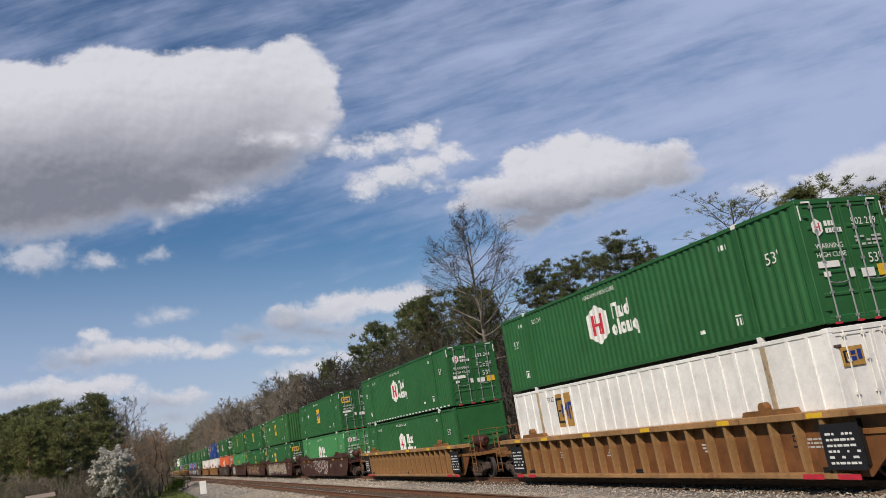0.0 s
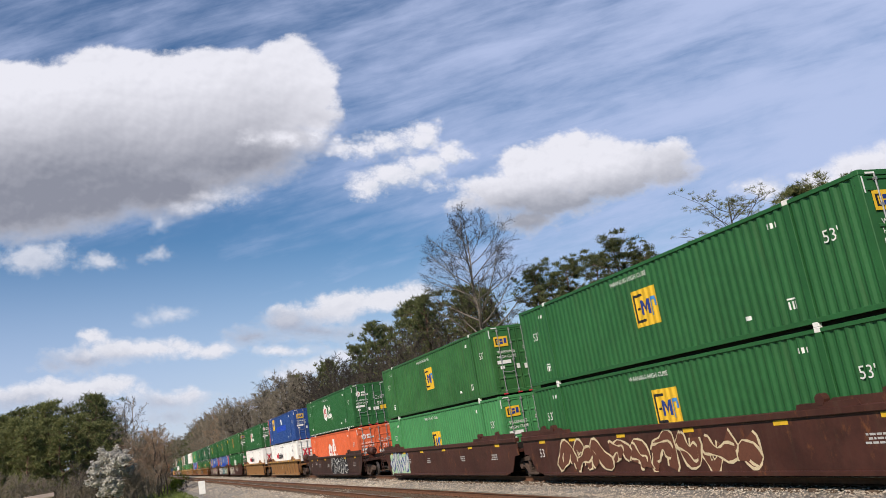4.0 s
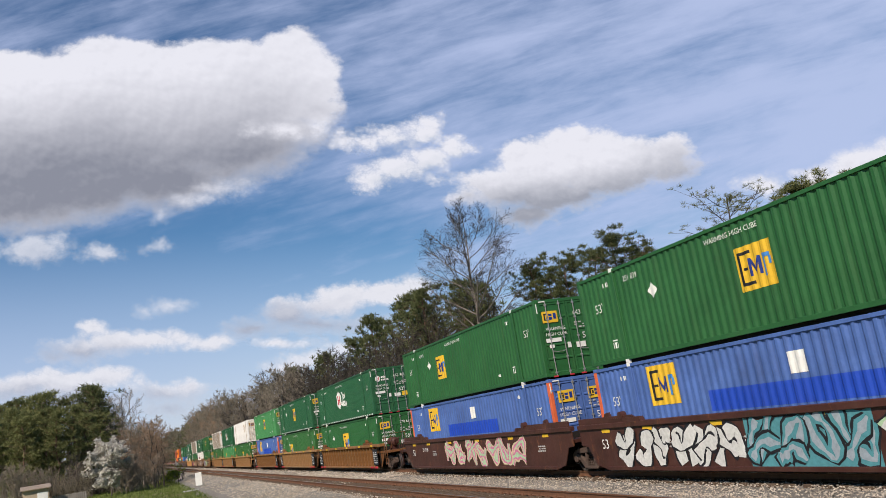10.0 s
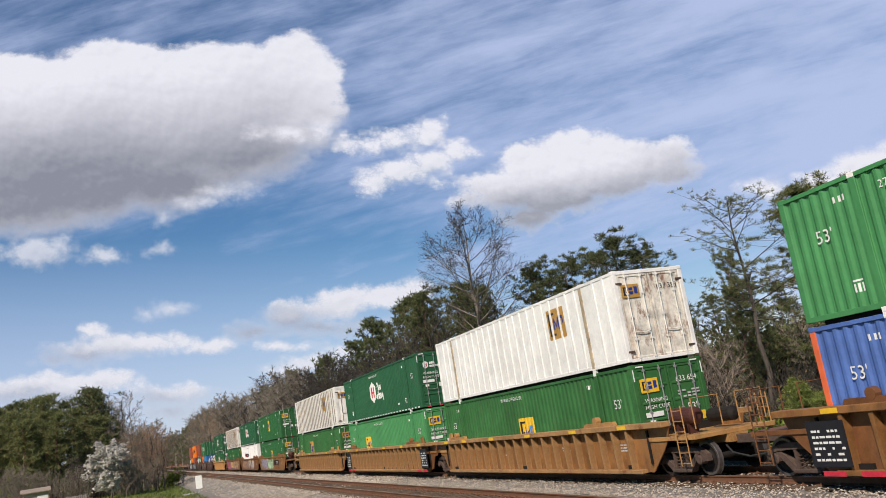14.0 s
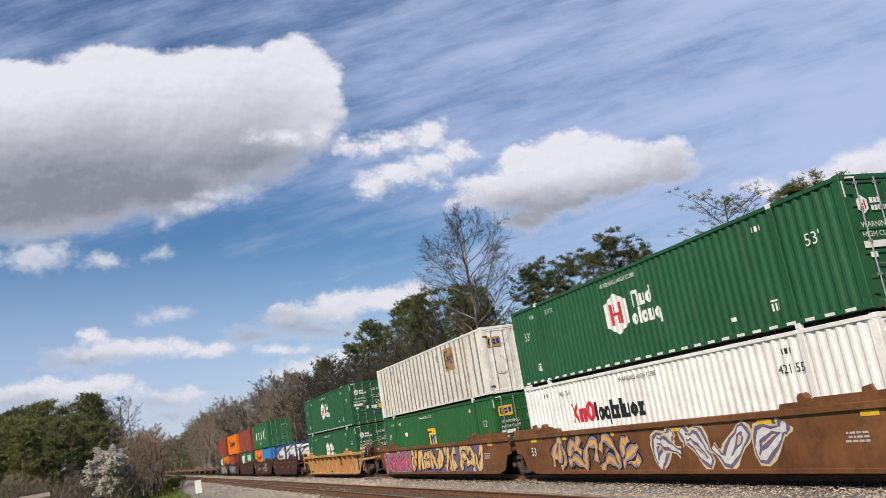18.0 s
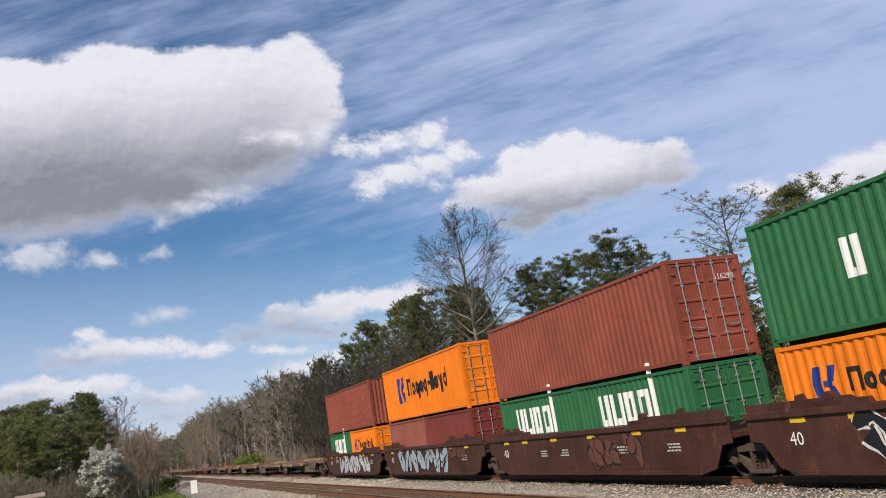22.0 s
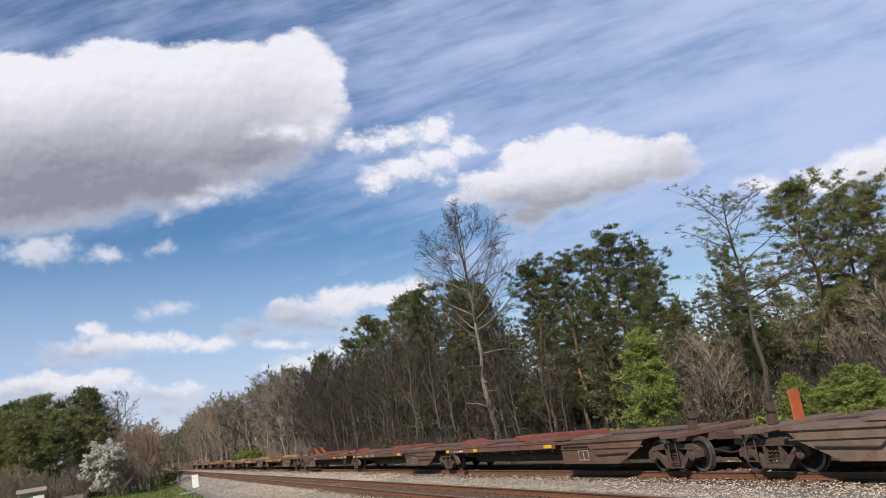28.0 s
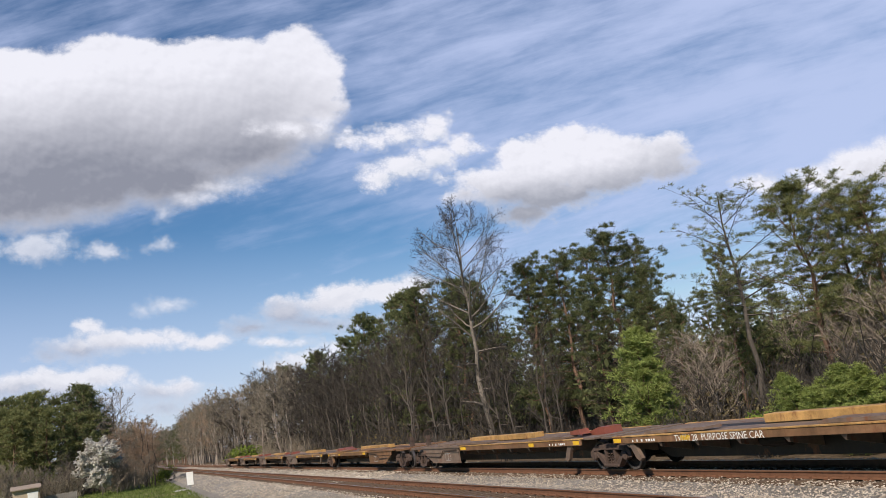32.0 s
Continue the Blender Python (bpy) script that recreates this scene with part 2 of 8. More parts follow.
    def lathe(self, axis, centre, profile, n=20):
        """Turns (along, radius) round an axis, 'x', 'y' or 'z'."""
        k = len(self.v)
        c = Vector(centre)
        e = {"x": ((1, 0, 0), (0, 1, 0), (0, 0, 1)), "y": ((0, 1, 0), (0, 0, 1), (1, 0, 0)), "z": ((0, 0, 1), (1, 0, 0), (0, 1, 0))}[axis]
        w, a, b = (Vector(q) for q in e)
        for s, r in profile:
            for j in range(n):
                t = 2 * math.pi * j / n
                self.v.append(tuple(c + s * w + r * (math.cos(t) * a + math.sin(t) * b)))
        for i in range(len(profile) - 1):
            for j in range(n):
                q, r = k + i * n + j, k + i * n + (j + 1) % n
                self.f.append((q, r, r + n, q + n))
        self.f.append(tuple(k + j for j in range(n - 1, -1, -1)))
        self.f.append(tuple(k + (len(profile) - 1) * n + j for j in range(n)))
        return self

    def mesh(self, name, material, smooth=False):
        me = bpy.data.meshes.new(name)
        me.from_pydata(self.v, [], self.f)
        if material:
            me.materials.append(material)
        if smooth:
            me.polygons.foreach_set("use_smooth", [True] * len(me.polygons))
        me.update()
        return me


def part(name, mesh, parent, label="", at=None):
    ob = new(name, mesh)
    ob.parent = parent
    if at is not None:
        ob.matrix_basis = at
    if label:
        ob["label"] = label
    return ob


def thing(name, label, category, group="", at=None, kind=""):
    ob = new(name)
    ob.empty_display_size = 0.1
    if at is not None:
        ob.matrix_basis = at
    return tagged(ob, label, category, group, kind)


def solid(name, mesh, label, category, group="", at=None, kind=""):
    ob = new(name, mesh)
    if at is not None:
        ob.matrix_basis = at
    return tagged(ob, label, category, group, kind)


KEPT = {}


def kept(key, make):
    """One mesh for all alike pieces."""
    if key not in KEPT:
        KEPT[key] = make()
    return KEPT[key]


def lettering(text, size, material, face="side"):
    """Flat letters: face 'side' looks to -x and reads along +y backwards, as seen from -x; 'end' looks to -y."""
    def make():
        cu = bpy.data.curves.new("lettering", "FONT")
        cu.body, cu.size, cu.align_x = text, size, "CENTER"
        cu.resolution_u = 2
        ob = bpy.data.objects.new("lettering", cu)
        scene.collection.objects.link(ob)
        bpy.context.view_layer.update()
        me = bpy.data.meshes.new_from_object(ob)
        bpy.data.objects.remove(ob)
        turn = pose(0, 0, 0, 90, 0, -90) if face == "side" else pose(0, 0, 0, 90, 0, 0)
        me.transform(turn)
        me.materials.clear()
        me.materials.append(material)
        me.name = "lettering"
        return me
    return kept(("text", text, size, material.name, face), make)


def cut_strip(poly, lo, hi):
    """The part of a convex polygon in (y, z) between two y."""
    for bound, keep in ((lo, 1), (hi, -1)):
        out = []
        for i, p in enumerate(poly):
            q = poly[(i + 1) % len(poly)]
            a, b = keep * (p[0] - bound), keep * (q[0] - bound)
            if a >= 0:
                out.append(p)
            if (a >= 0) != (b >= 0):
                s = a / (a - b)
                out.append((p[0] + s * (q[0] - p[0]), p[1] + s * (q[1] - p[1])))
        poly = out
        if len(poly) < 3:
            return []
    return poly


# ---- ground and tracks ----
TRACK_A, TRACK_B = 15.17, 10.40      # middle lines of the far track, on which the train runs, and of the near one
TIE_STEP = 0.54


def ground_height(x, y):
    """Rail heads at 0: the ballast shelf, the ditch and grass beside it, woods that rise behind the far track."""
    if x < 8.2:
        t = min(1.0, max(0.0, (8.2 - x) / 2.6))
        z = -0.30 - 0.62 * t
        if x < 5.6:
            z += 0.35 * min(1.0, (5.6 - x) / 12.0)
        near = max(0.0, 1 - math.hypot(x, y) / 9.0)
        return z + 0.62 * near + 0.05 * noise.noise((x * 0.25, y * 0.25, 0))
    if x < 17.3:
        return -0.30 + 0.08 * min(1.0, max(0.0, (x - 12.6) / 1.2))
    t = min(1.0, (x - 17.3) / 2.2)
    z = -0.22 - 0.60 * t
    if x > 22:
        s = x - 22
        z += 0.02 * s + 0.0016 * s * s * (1.0 if s < 60 else 60 / s * 1.2) * max(0.15, 1 - max(0.0, y - 90) / 200)
    return z + 0.10 * noise.noise((x * 0.2, y * 0.2, 3.0)) * t


def land():
    xs = [-2500, -900, -350, -160, -90, -60] + [-45 + 2.5 * i for i in range(16)] + [-4, -2.5, -1, 0.5, 2, 3.2, 4.4, 5.6, 6.2, 6.9, 7.6, 8.2, 9.5, 11.5, 13, 15, 17.6, 18.3, 19, 19.8, 21, 22] + [24 + 3 * i for i in range(16)] + [80, 100, 140, 220, 400, 900, 2500]
    ys = [-2500, -800, -300, -120, -60, -35, -20] + [-12 + 3 * i for i in range(60)] + [175 + 12 * i for i in range(20)] + [440, 520, 640, 800, 1000, 1500, 2600, 4000]
    g = Shape()
    for y in ys:
        for x in xs:
            g.v.append((x, y, ground_height(x, y)))
    n = len(xs)
    g.f = [(j * n + i, j * n + i + 1, (j + 1) * n + i + 1, (j + 1) * n + i) for j in range(len(ys) - 1) for i in range(n - 1)]
    m, nd, l, p = shader("ground_surface")
    co = object_coords(nd)
    sep = nd.new("ShaderNodeSeparateXYZ")
    l.new(co, sep.inputs[0])
    wob = noise_node(nd, l, co, 0.35, 5)
    add = nd.new("ShaderNodeMath")
    add.operation = "MULTIPLY_ADD"
    add.inputs[1].default_value = 3.0
    l.new(wob, add.inputs[0])
    l.new(sep.outputs["X"], add.inputs[2])
    gr = noise_node(nd, l, co, 4.0, 6, 0.7)
    gr2 = noise_node(nd, l, co, 0.16, 4)
    grass = mixed(nd, l, "MIX", ramp(nd, l, gr2, [(0.50, grey(0)), (0.68, grey(1))]), ramp(nd, l, gr, [(0.3, (0.085, 0.115, 0.024)), (0.7, (0.180, 0.215, 0.058))]), ramp(nd, l, gr, [(0.3, (0.13, 0.105, 0.055)), (0.7, (0.24, 0.20, 0.11))]))
    st = noise_node(nd, l, co, 16.0, 4, 0.8)
    st2 = noise_node(nd, l, co, 0.5, 4)
    gravel = ramp(nd, l, st, [(0.3, (0.130, 0.120, 0.106)), (0.5, (0.238, 0.225, 0.204)), (0.7, (0.37, 0.354, 0.326))])
    gravel = mixed(nd, l, "MULTIPLY", 0.6, gravel, ramp(nd, l, st2, [(0.35, (0.62, 0.57, 0.50)), (0.65, grey(1.0))]))
    litter = ramp(nd, l, gr, [(0.3, (0.045, 0.032, 0.02)), (0.55, (0.12, 0.088, 0.055)), (0.75, (0.20, 0.15, 0.10))])
    def step(at, width):
        r = nd.new("ShaderNodeMapRange")
        r.inputs["From Min"].default_value, r.inputs["From Max"].default_value = at - width, at + width
        l.new(add.outputs[0], r.inputs["Value"])
        return r.outputs[0]
    base = mixed(nd, l, "MIX", step(6.9, 0.5), grass, gravel)
    base = mixed(nd, l, "MIX", step(21.0, 1.2), base, litter)
    l.new(base, p.inputs["Base Color"])
    p.inputs["Roughness"].default_value = 0.95
    p.inputs["Specular IOR Level"].default_value = 0.1
    bump(nd, l, p, st, 0.9, 0.05)
    ob = new("ground", g.mesh("ground", m, True))
    tagged(ob, "gravel shelf of a railway between spring grass and leaf-strewn woodland", "ground", kind="structure")
    return ob


def stone_material(name, low, high):
    m, n, l, p = shader(name)
    geo = n.new("ShaderNodeNewGeometry")
    oc = object_coords(n)
    base = ramp(n, l, geo.outputs["Random Per Island"], [(0.0, low), (0.55, tuple((a + b) / 2 for a, b in zip(low, high))), (1.0, high)])
    base = mixed(n, l, "MULTIPLY", 0.5, base, ramp(n, l, noise_node(n, l, oc, 0.7, 4), [(0.35, (0.6, 0.52, 0.44)), (0.65, grey(1.0))]))
    l.new(base, p.inputs["Base Color"])
    p.inputs["Roughness"].default_value = 0.9
    p.inputs["Specular IOR Level"].default_value = 0.2
    return m


def rail_shape(y0, y1, step):
    prof = [(-0.075, -0.172), (0.075, -0.172), (0.075, -0.160), (0.012, -0.135), (0.009, -0.045), (0.037, -0.032), (0.037, -0.006), (0.028, 0.0), (-0.028, 0.0), (-0.037, -0.006), (-0.037, -0.032), (-0.009, -0.045), (-0.012, -0.135), (-0.075, -0.160)]
    g = Shape()
    n = len(prof)
    ys = [y0, y1]
    for y in ys:
        g.v += [(a, y, b) for a, b in prof]
    g.f = [(i, (i + 1) % n, n + (i + 1) % n, n + i) for i in range(n)] + [tuple(range(n - 1, -1, -1)), tuple(range(n, 2 * n))]
    return g


def tracks():
    rust = plain("rusty_rail_web", (0.17, 0.082, 0.045), 0.8, 0.2, 0.25, 6)
    shine = plain("polished_rail_head", (0.42, 0.38, 0.35), 0.35, 0.85, 0.1, 3)
    tie_m = plain("weathered_tie_wood", (0.11, 0.075, 0.050), 0.9, 0, 0.4, 8, 0.5)
    stones_a = stone_material("pale_ballast", (0.30, 0.262, 0.212), (0.55, 0.49, 0.405))
    rnd = random.Random(11)
    for name, axis, first in (("track_far", TRACK_A, -12.0), ("track_near", TRACK_B, -12.0)):
        base = thing(name, "straight railway track with rusty rails on wooden ties", "track", kind="structure")
        for s in (-1, 1):
            rail = part("rail", kept("rail", lambda: rail_shape(-60, 1000, 0).mesh("rail", rust)), base, at=pose(axis + s * 0.755, 0, 0))
            part("rail_head", kept("railhead", lambda: Shape().box(-0.026, 0.026, -60, 1000, -0.002, 0.003).mesh("rail_head", shine)), rail)
        # ties: the nearest ones piece by piece, the rest as one
        tie = kept("tie", lambda: Shape().box(-1.30, 1.30, -0.115, 0.115, -0.36, -0.172, 0.012).mesh("tie", tie_m))
        spikes = Shape()
        y = 8.0 if axis == TRACK_A else 6.0
        for i in range(80):
            t = part("tie", tie, base, at=pose(axis + rnd.uniform(-0.06, 0.06), y + rnd.uniform(-0.03, 0.03), rnd.uniform(-0.012, 0.008), 0, 0, rnd.uniform(-1.2, 1.2)))
            for s in (-1, 1):
                spikes.box(axis + s * 0.755 - 0.16, axis + s * 0.755 + 0.16, y - 0.10, y + 0.10, -0.178, -0.156)
                spikes.box(axis + s * 0.755 - 0.13, axis + s * 0.755 - 0.09, y - 0.05, y - 0.01, -0.16, -0.12)
                spikes.box(axis + s * 0.755 + 0.09, axis + s * 0.755 + 0.13, y + 0.01, y + 0.05, -0.16, -0.12)
            y += TIE_STEP
        tagged(part("tie_plates", spikes.mesh("tie_plates", rust), base), kind="stuff")
        g = Shape()
        while y < 420:
            g.box(axis - 1.3, axis + 1.3, y - 0.115, y + 0.115, -0.36, -0.176)
            y += TIE_STEP
        yy = (8.0 if axis == TRACK_A else 6.0) - TIE_STEP
        while yy > -40:
            g.box(axis - 1.3, axis + 1.3, yy - 0.115, yy + 0.115, -0.36, -0.176)
            yy -= TIE_STEP
        tagged(part("far_ties", g.mesh("far_ties", tie_m), base), kind="stuff")
    # ballast stones lying between and beside the rails
    def stones(count, xlo, xhi, ylo, yhi, size, seed):
        r = random.Random(seed)
        g = Shape()
        for _ in range(count):
            y = ylo + (yhi - ylo) * r.random() ** 1.5
            x = r.uniform(xlo, xhi)
            if any(abs(x - a - s * 0.755) < 0.10 for a in (TRACK_A, TRACK_B) for s in (-1, 1)):
                continue
            rr = size * r.uniform(0.6, 1.4)
            z = ground_height(x, y) + r.uniform(0.0, 0.05) + (0.08 if 8.4 < x < 12.6 and not any(abs(x - a) < 1.25 for a in (TRACK_A, TRACK_B)) else 0.045 if x < 12.6 else 0.0)
            a = r.uniform(0, 6.28)
            k = len(g.v)
            for j in range(4):
                w = a + j * 1.571 + r.uniform(-0.3, 0.3)
                g.v.append((x + rr * math.cos(w), y + rr * math.sin(w), z + rr * r.uniform(-0.3, 0.3)))
            g.v.append((x + r.uniform(-0.3, 0.3) * rr, y + r.uniform(-0.3, 0.3) * rr, z + rr * r.uniform(0.5, 0.9)))
            g.v.append((x, y, z - rr))
            g.f += [(k, k + 1, k + 4), (k + 1, k + 2, k + 4), (k + 2, k + 3, k + 4), (k + 3, k, k + 4)]
        return g
    tagged(new("ballast", stones(62000, 7.2, 18.0, 9, 70, 0.026, 3).mesh("ballast", stones_a)), "pale crushed-stone ballast beside the rails", "ballast", kind="stuff")
    tagged(new("ballast", stones(16000, 6.2, 18.4, 45, 220, 0.065, 4).mesh("ballast", stones_a)), "pale crushed-stone ballast beside the rails", "ballast", kind="stuff")


land()
tracks()


# ---- clouds: far backdrops that drift slowly with the wind ----
CLOUD_YAW, CLOUD_TILT, CLOUD_LEAN = 22.24, 11.71, -9.12
CLOUD_FAR = 3000.0
UNIT = CLOUD_FAR / 1436.0
CLOUDS = []


def cloud_place(u, v, far=CLOUD_FAR):
    """A place on the far sky: u to the right and v down from the middle of the view, in units of 1/1436 of the distance."""
    m = aim(CLOUD_YAW, CLOUD_TILT, CLOUD_LEAN)
    return m @ Matrix.Translation((u * far / 1436.0, -v * far / 1436.0, -far))


def cloud(label, puffs, drift, seed=0.0, billow=34.0, size=85.0, crisp=20.0, base_soft=55.0, rise=46.0, deep=80.0, dark=(0.28, 0.295, 0.34), bright=(0.735, 0.765, 0.835), veil=1.0, wisp=1.0, stretch=(0.75, 1.0), shade=None):
    """A drifting cloud. puffs: (u, v, half width, half height); billow: how far its edge heaves; rise: how far up the light comes in; deep: how much
    cloud above a place makes it grey; shade: heights at which the grey base begins and is full, and its slope."""
    m = bpy.data.materials.new("cloud_vapour")
    m.use_nodes = True
    n, l = m.node_tree.nodes, m.node_tree.links
    n.clear()
    x0, x1 = min(a - c for a, b, c, d in puffs) - billow * 2, max(a + c for a, b, c, d in puffs) + billow * 2
    y0, y1 = min(b - d for a, b, c, d in puffs) - billow * 2, max(b + d for a, b, c, d in puffs) + billow * 2
    u, v = (x0 + x1) / 2, (y0 + y1) / 2

    def vec(op, a, b):
        q = n.new("ShaderNodeVectorMath")
        q.operation = op
        for i, s in enumerate((a, b)):
            if isinstance(s, tuple):
                q.inputs[i].default_value = s
            elif isinstance(s, float):
                q.inputs["Scale"].default_value = s
            else:
                l.new(s, q.inputs[i])
        return q.outputs["Value" if op == "LENGTH" else "Vector"]

    def num(op, a, b, c=None):
        q = n.new("ShaderNodeMath")
        q.operation = op
        for i, s in enumerate((a, b) if c is None else (a, b, c)):
            if isinstance(s, (int, float)):
                q.inputs[i].default_value = s
            else:
                l.new(s, q.inputs[i])
        return q.outputs[0]

    def span(value, lo, hi, a=0.0, b=1.0):
        q = n.new("ShaderNodeMapRange")
        q.interpolation_type = "SMOOTHSTEP"
        for key, s in (("Value", value), ("From Min", lo), ("From Max", hi), ("To Min", a), ("To Max", b)):
            if isinstance(s, (int, float)):
                q.inputs[key].default_value = s
            else:
                l.new(s, q.inputs[key])
        return q.outputs[0]

    def fbm(src, width, detail, rough=0.6):
        t = n.new("ShaderNodeTexNoise")
        t.inputs["Scale"].default_value, t.inputs["Detail"].default_value, t.inputs["Roughness"].default_value = 1 / width, detail, rough
        l.new(src, t.inputs["Vector"])
        return t

    def heads(src, width, detail=3.0):
        t = n.new("ShaderNodeTexVoronoi")
        t.feature = "SMOOTH_F1"
        t.voronoi_dimensions = "2D"
        t.inputs["Scale"].default_value, t.inputs["Smoothness"].default_value = 1 / width, 0.35
        t.inputs["Detail"].default_value, t.inputs["Roughness"].default_value, t.inputs["Lacunarity"].default_value = detail, 0.6, 2.3
        l.new(src, t.inputs["Vector"])
        return t.outputs["Distance"]

    oc = n.new("ShaderNodeTexCoord").outputs["Object"]
    here = n.new("ShaderNodeVectorMath")
    here.operation = "SCALE"
    here.inputs["Scale"].default_value = 1.0 / UNIT
    l.new(oc, here.inputs[0])
    here = here.outputs[0]
    tex = vec("MULTIPLY", vec("ADD", here, (seed * 731.0, seed * 377.0, 0.0)), (stretch[0], stretch[1], 0.0))
    warp = vec("SUBTRACT", fbm(tex, size * 1.3, 5, 0.55).outputs["Color"], (0.5, 0.5, 0.5))
    bent = vec("ADD", here, vec("MULTIPLY", warp, (billow * 2.2, billow * 1.8, 0.0)))

    def field(p):
        best = None
        for a, b, rx, ry in puffs:
            d = vec("MULTIPLY", vec("SUBTRACT", p, (a - u, v - b, 0.0)), (1 / rx, 1 / ry, 0.0))
            inside = num("MULTIPLY", num("SUBTRACT", 1.0, vec("LENGTH", d, (0.0, 0.0, 0.0))), min(rx, ry))
            best = inside if best is None else num("SMOOTH_MAX", best, inside, 14.0)
        return best

    tex2 = vec("ADD", tex, vec("MULTIPLY", warp, (22.0, 22.0, 0.0)))
    puffy = heads(tex2, size)
    body = field(bent)
    shape = num("MULTIPLY_ADD", num("SUBTRACT", 0.78, puffy), billow * 0.55, body)
    fine = fbm(tex, 42.0, 9, 0.66).outputs["Fac"]
    shape = num("MULTIPLY_ADD", num("SUBTRACT", fine, 0.45), billow * 1.0 * wisp, shape)
    over = field(vec("ADD", bent, (-rise * 0.25, rise, 0.0)))
    under = span(over, -rise * 0.2, deep)
    if shade:
        sp = n.new("ShaderNodeSeparateXYZ")
        l.new(vec("ADD", here, vec("MULTIPLY", warp, (0.0, 50.0, 0.0))), sp.inputs[0])
        low = num("MULTIPLY_ADD", sp.outputs["X"], shade[2], num("MULTIPLY", sp.outputs["Y"], -1.0))
        under = num("MULTIPLY", span(low, shade[0] - v, shade[1] - v), span(shape, 0.0, 46.0 if base_soft > 30 else 18.0, 0.45, 1.0))
    # crisp heads above, soft frayed base below
    alpha = num("MULTIPLY", span(shape, -6.0, span(under, 0.05, 0.75, crisp, base_soft)), veil)
    puffy2 = heads(vec("ADD", tex2, (-5.0, 9.0, 0.0)), size)
    broad = num("SUBTRACT", fbm(tex, size * 1.6, 4, 0.55).outputs["Fac"], 0.5)
    tone = num("SUBTRACT", 1.0, num("MULTIPLY", under, 1.0))
    tone = num("MULTIPLY_ADD", num("SUBTRACT", puffy2, puffy), 0.20, tone)
    tone = num("MULTIPLY_ADD", broad, 0.26, tone)
    tone = num("MULTIPLY_ADD", num("SUBTRACT", fine, 0.5), 0.05, tone)
    cr = n.new("ShaderNodeValToRGB")
    e = cr.color_ramp.elements
    e[0].position, e[0].color = 0.0, (*dark, 1)
    e[1].position, e[1].color = 1.0, (*bright, 1)
    mid = e.new(0.5)
    mid.color = (*(0.52 * a + 0.48 * b for a, b in zip(dark, bright)), 1)
    l.new(tone, cr.inputs["Fac"])
    em = n.new("ShaderNodeEmission")
    l.new(cr.outputs["Color"], em.inputs["Color"])
    tp = n.new("ShaderNodeBsdfTransparent")
    mx = n.new("ShaderNodeMixShader")
    l.new(alpha, mx.inputs[0])
    l.new(tp.outputs[0], mx.inputs[1])
    l.new(em.outputs[0], mx.inputs[2])
    l.new(mx.outputs[0], n.new("ShaderNodeOutputMaterial").inputs["Surface"])
    far = CLOUD_FAR + 25.0 * len(CLOUDS)
    w, h = (x1 - x0) / 2 * UNIT, (y1 - y0) / 2 * UNIT
    ob = solid("cloud", Shape().add([(-w, -h, 0), (w, -h, 0), (w, h, 0), (-w, h, 0)], [(0, 1, 2, 3)]).mesh("cloud", m), label, "cloud", "clouds in the sky")
    ob.matrix_basis = cloud_place(u - 784, v - 441, far)
    ob.scale = (far / CLOUD_FAR,) * 3
    CLOUDS.append((ob, u - 784, v - 441, drift, far))
    return ob


# nearest first; u runs to the right and v down from the view's upper left corner
HAZY = dict(dark=(0.375, 0.425, 0.525), bright=(0.70, 0.735, 0.80))
cloud("bright white cloud heads before the large cumulus", [(505, 236, 66, 22), (562, 228, 42, 22), (598, 248, 34, 11), (455, 240, 30, 12)], 30, 0.4, 20, 44, 26, 44, 24, 60)
cloud("bright torn fringe below the large cumulus", [(400, 338, 66, 15), (350, 360, 48, 13), (285, 386, 22, 14)], 30, 0.9, 18, 36, 20, 30, 16, 90, veil=0.65)
cloud("large white cumulus with a broad grey base", [(10, 250, 340, 168), (200, 200, 220, 128), (340, 185, 170, 110), (440, 165, 140, 88), (522, 125, 72, 76), (562, 150, 48, 62), (400, 262, 160, 72), (290, 318, 130, 62), (90, 345, 220, 62), (500, 240, 96, 40), (470, 285, 70, 34), (560, 195, 60, 40)], 30, 1.3, 26, 110, 10, 34, 70, 135, dark=(0.235, 0.258, 0.318), shade=(120, 330, 0.05), wisp=1.4)
cloud("small ragged white cumulus, upper streak", [(700, 246, 72, 22), (766, 222, 28, 17), (645, 256, 40, 15), (740, 240, 40, 18)], 40, 2.1, 24, 40, 15, 28, 20, 46, dark=(0.36, 0.45, 0.54), wisp=1.3)
cloud("small ragged white cumulus, lower streak", [(700, 306, 58, 21), (660, 324, 38, 15), (758, 288, 56, 22), (812, 264, 36, 22), (775, 318, 42, 9), (735, 300, 44, 20)], 40, 2.7, 24, 42, 14, 28, 20, 46, dark=(0.36, 0.45, 0.54), wisp=1.2)
cloud("white cumulus heaped to one side, flat grey base", [(1030, 282, 106, 54), (960, 296, 92, 52), (1120, 290, 80, 40), (1186, 276, 44, 28), (885, 340, 72, 40), (822, 356, 36, 20), (965, 350, 96, 38), (922, 388, 62, 24), (1060, 322, 96, 30), (1170, 300, 74, 22)], 14, 3.7, 26, 62, 10, 18, 46, 70, dark=(0.31, 0.34, 0.405), shade=(275, 365, 0.20))
cloud("white cumulus half hidden behind the pines", [(1545, 300, 90, 42), (1600, 280, 80, 46), (1460, 322, 80, 24), (1345, 332, 60, 16), (1680, 300, 100, 50)], 20, 4.4, 22, 50, 15, 40, 36, 60)
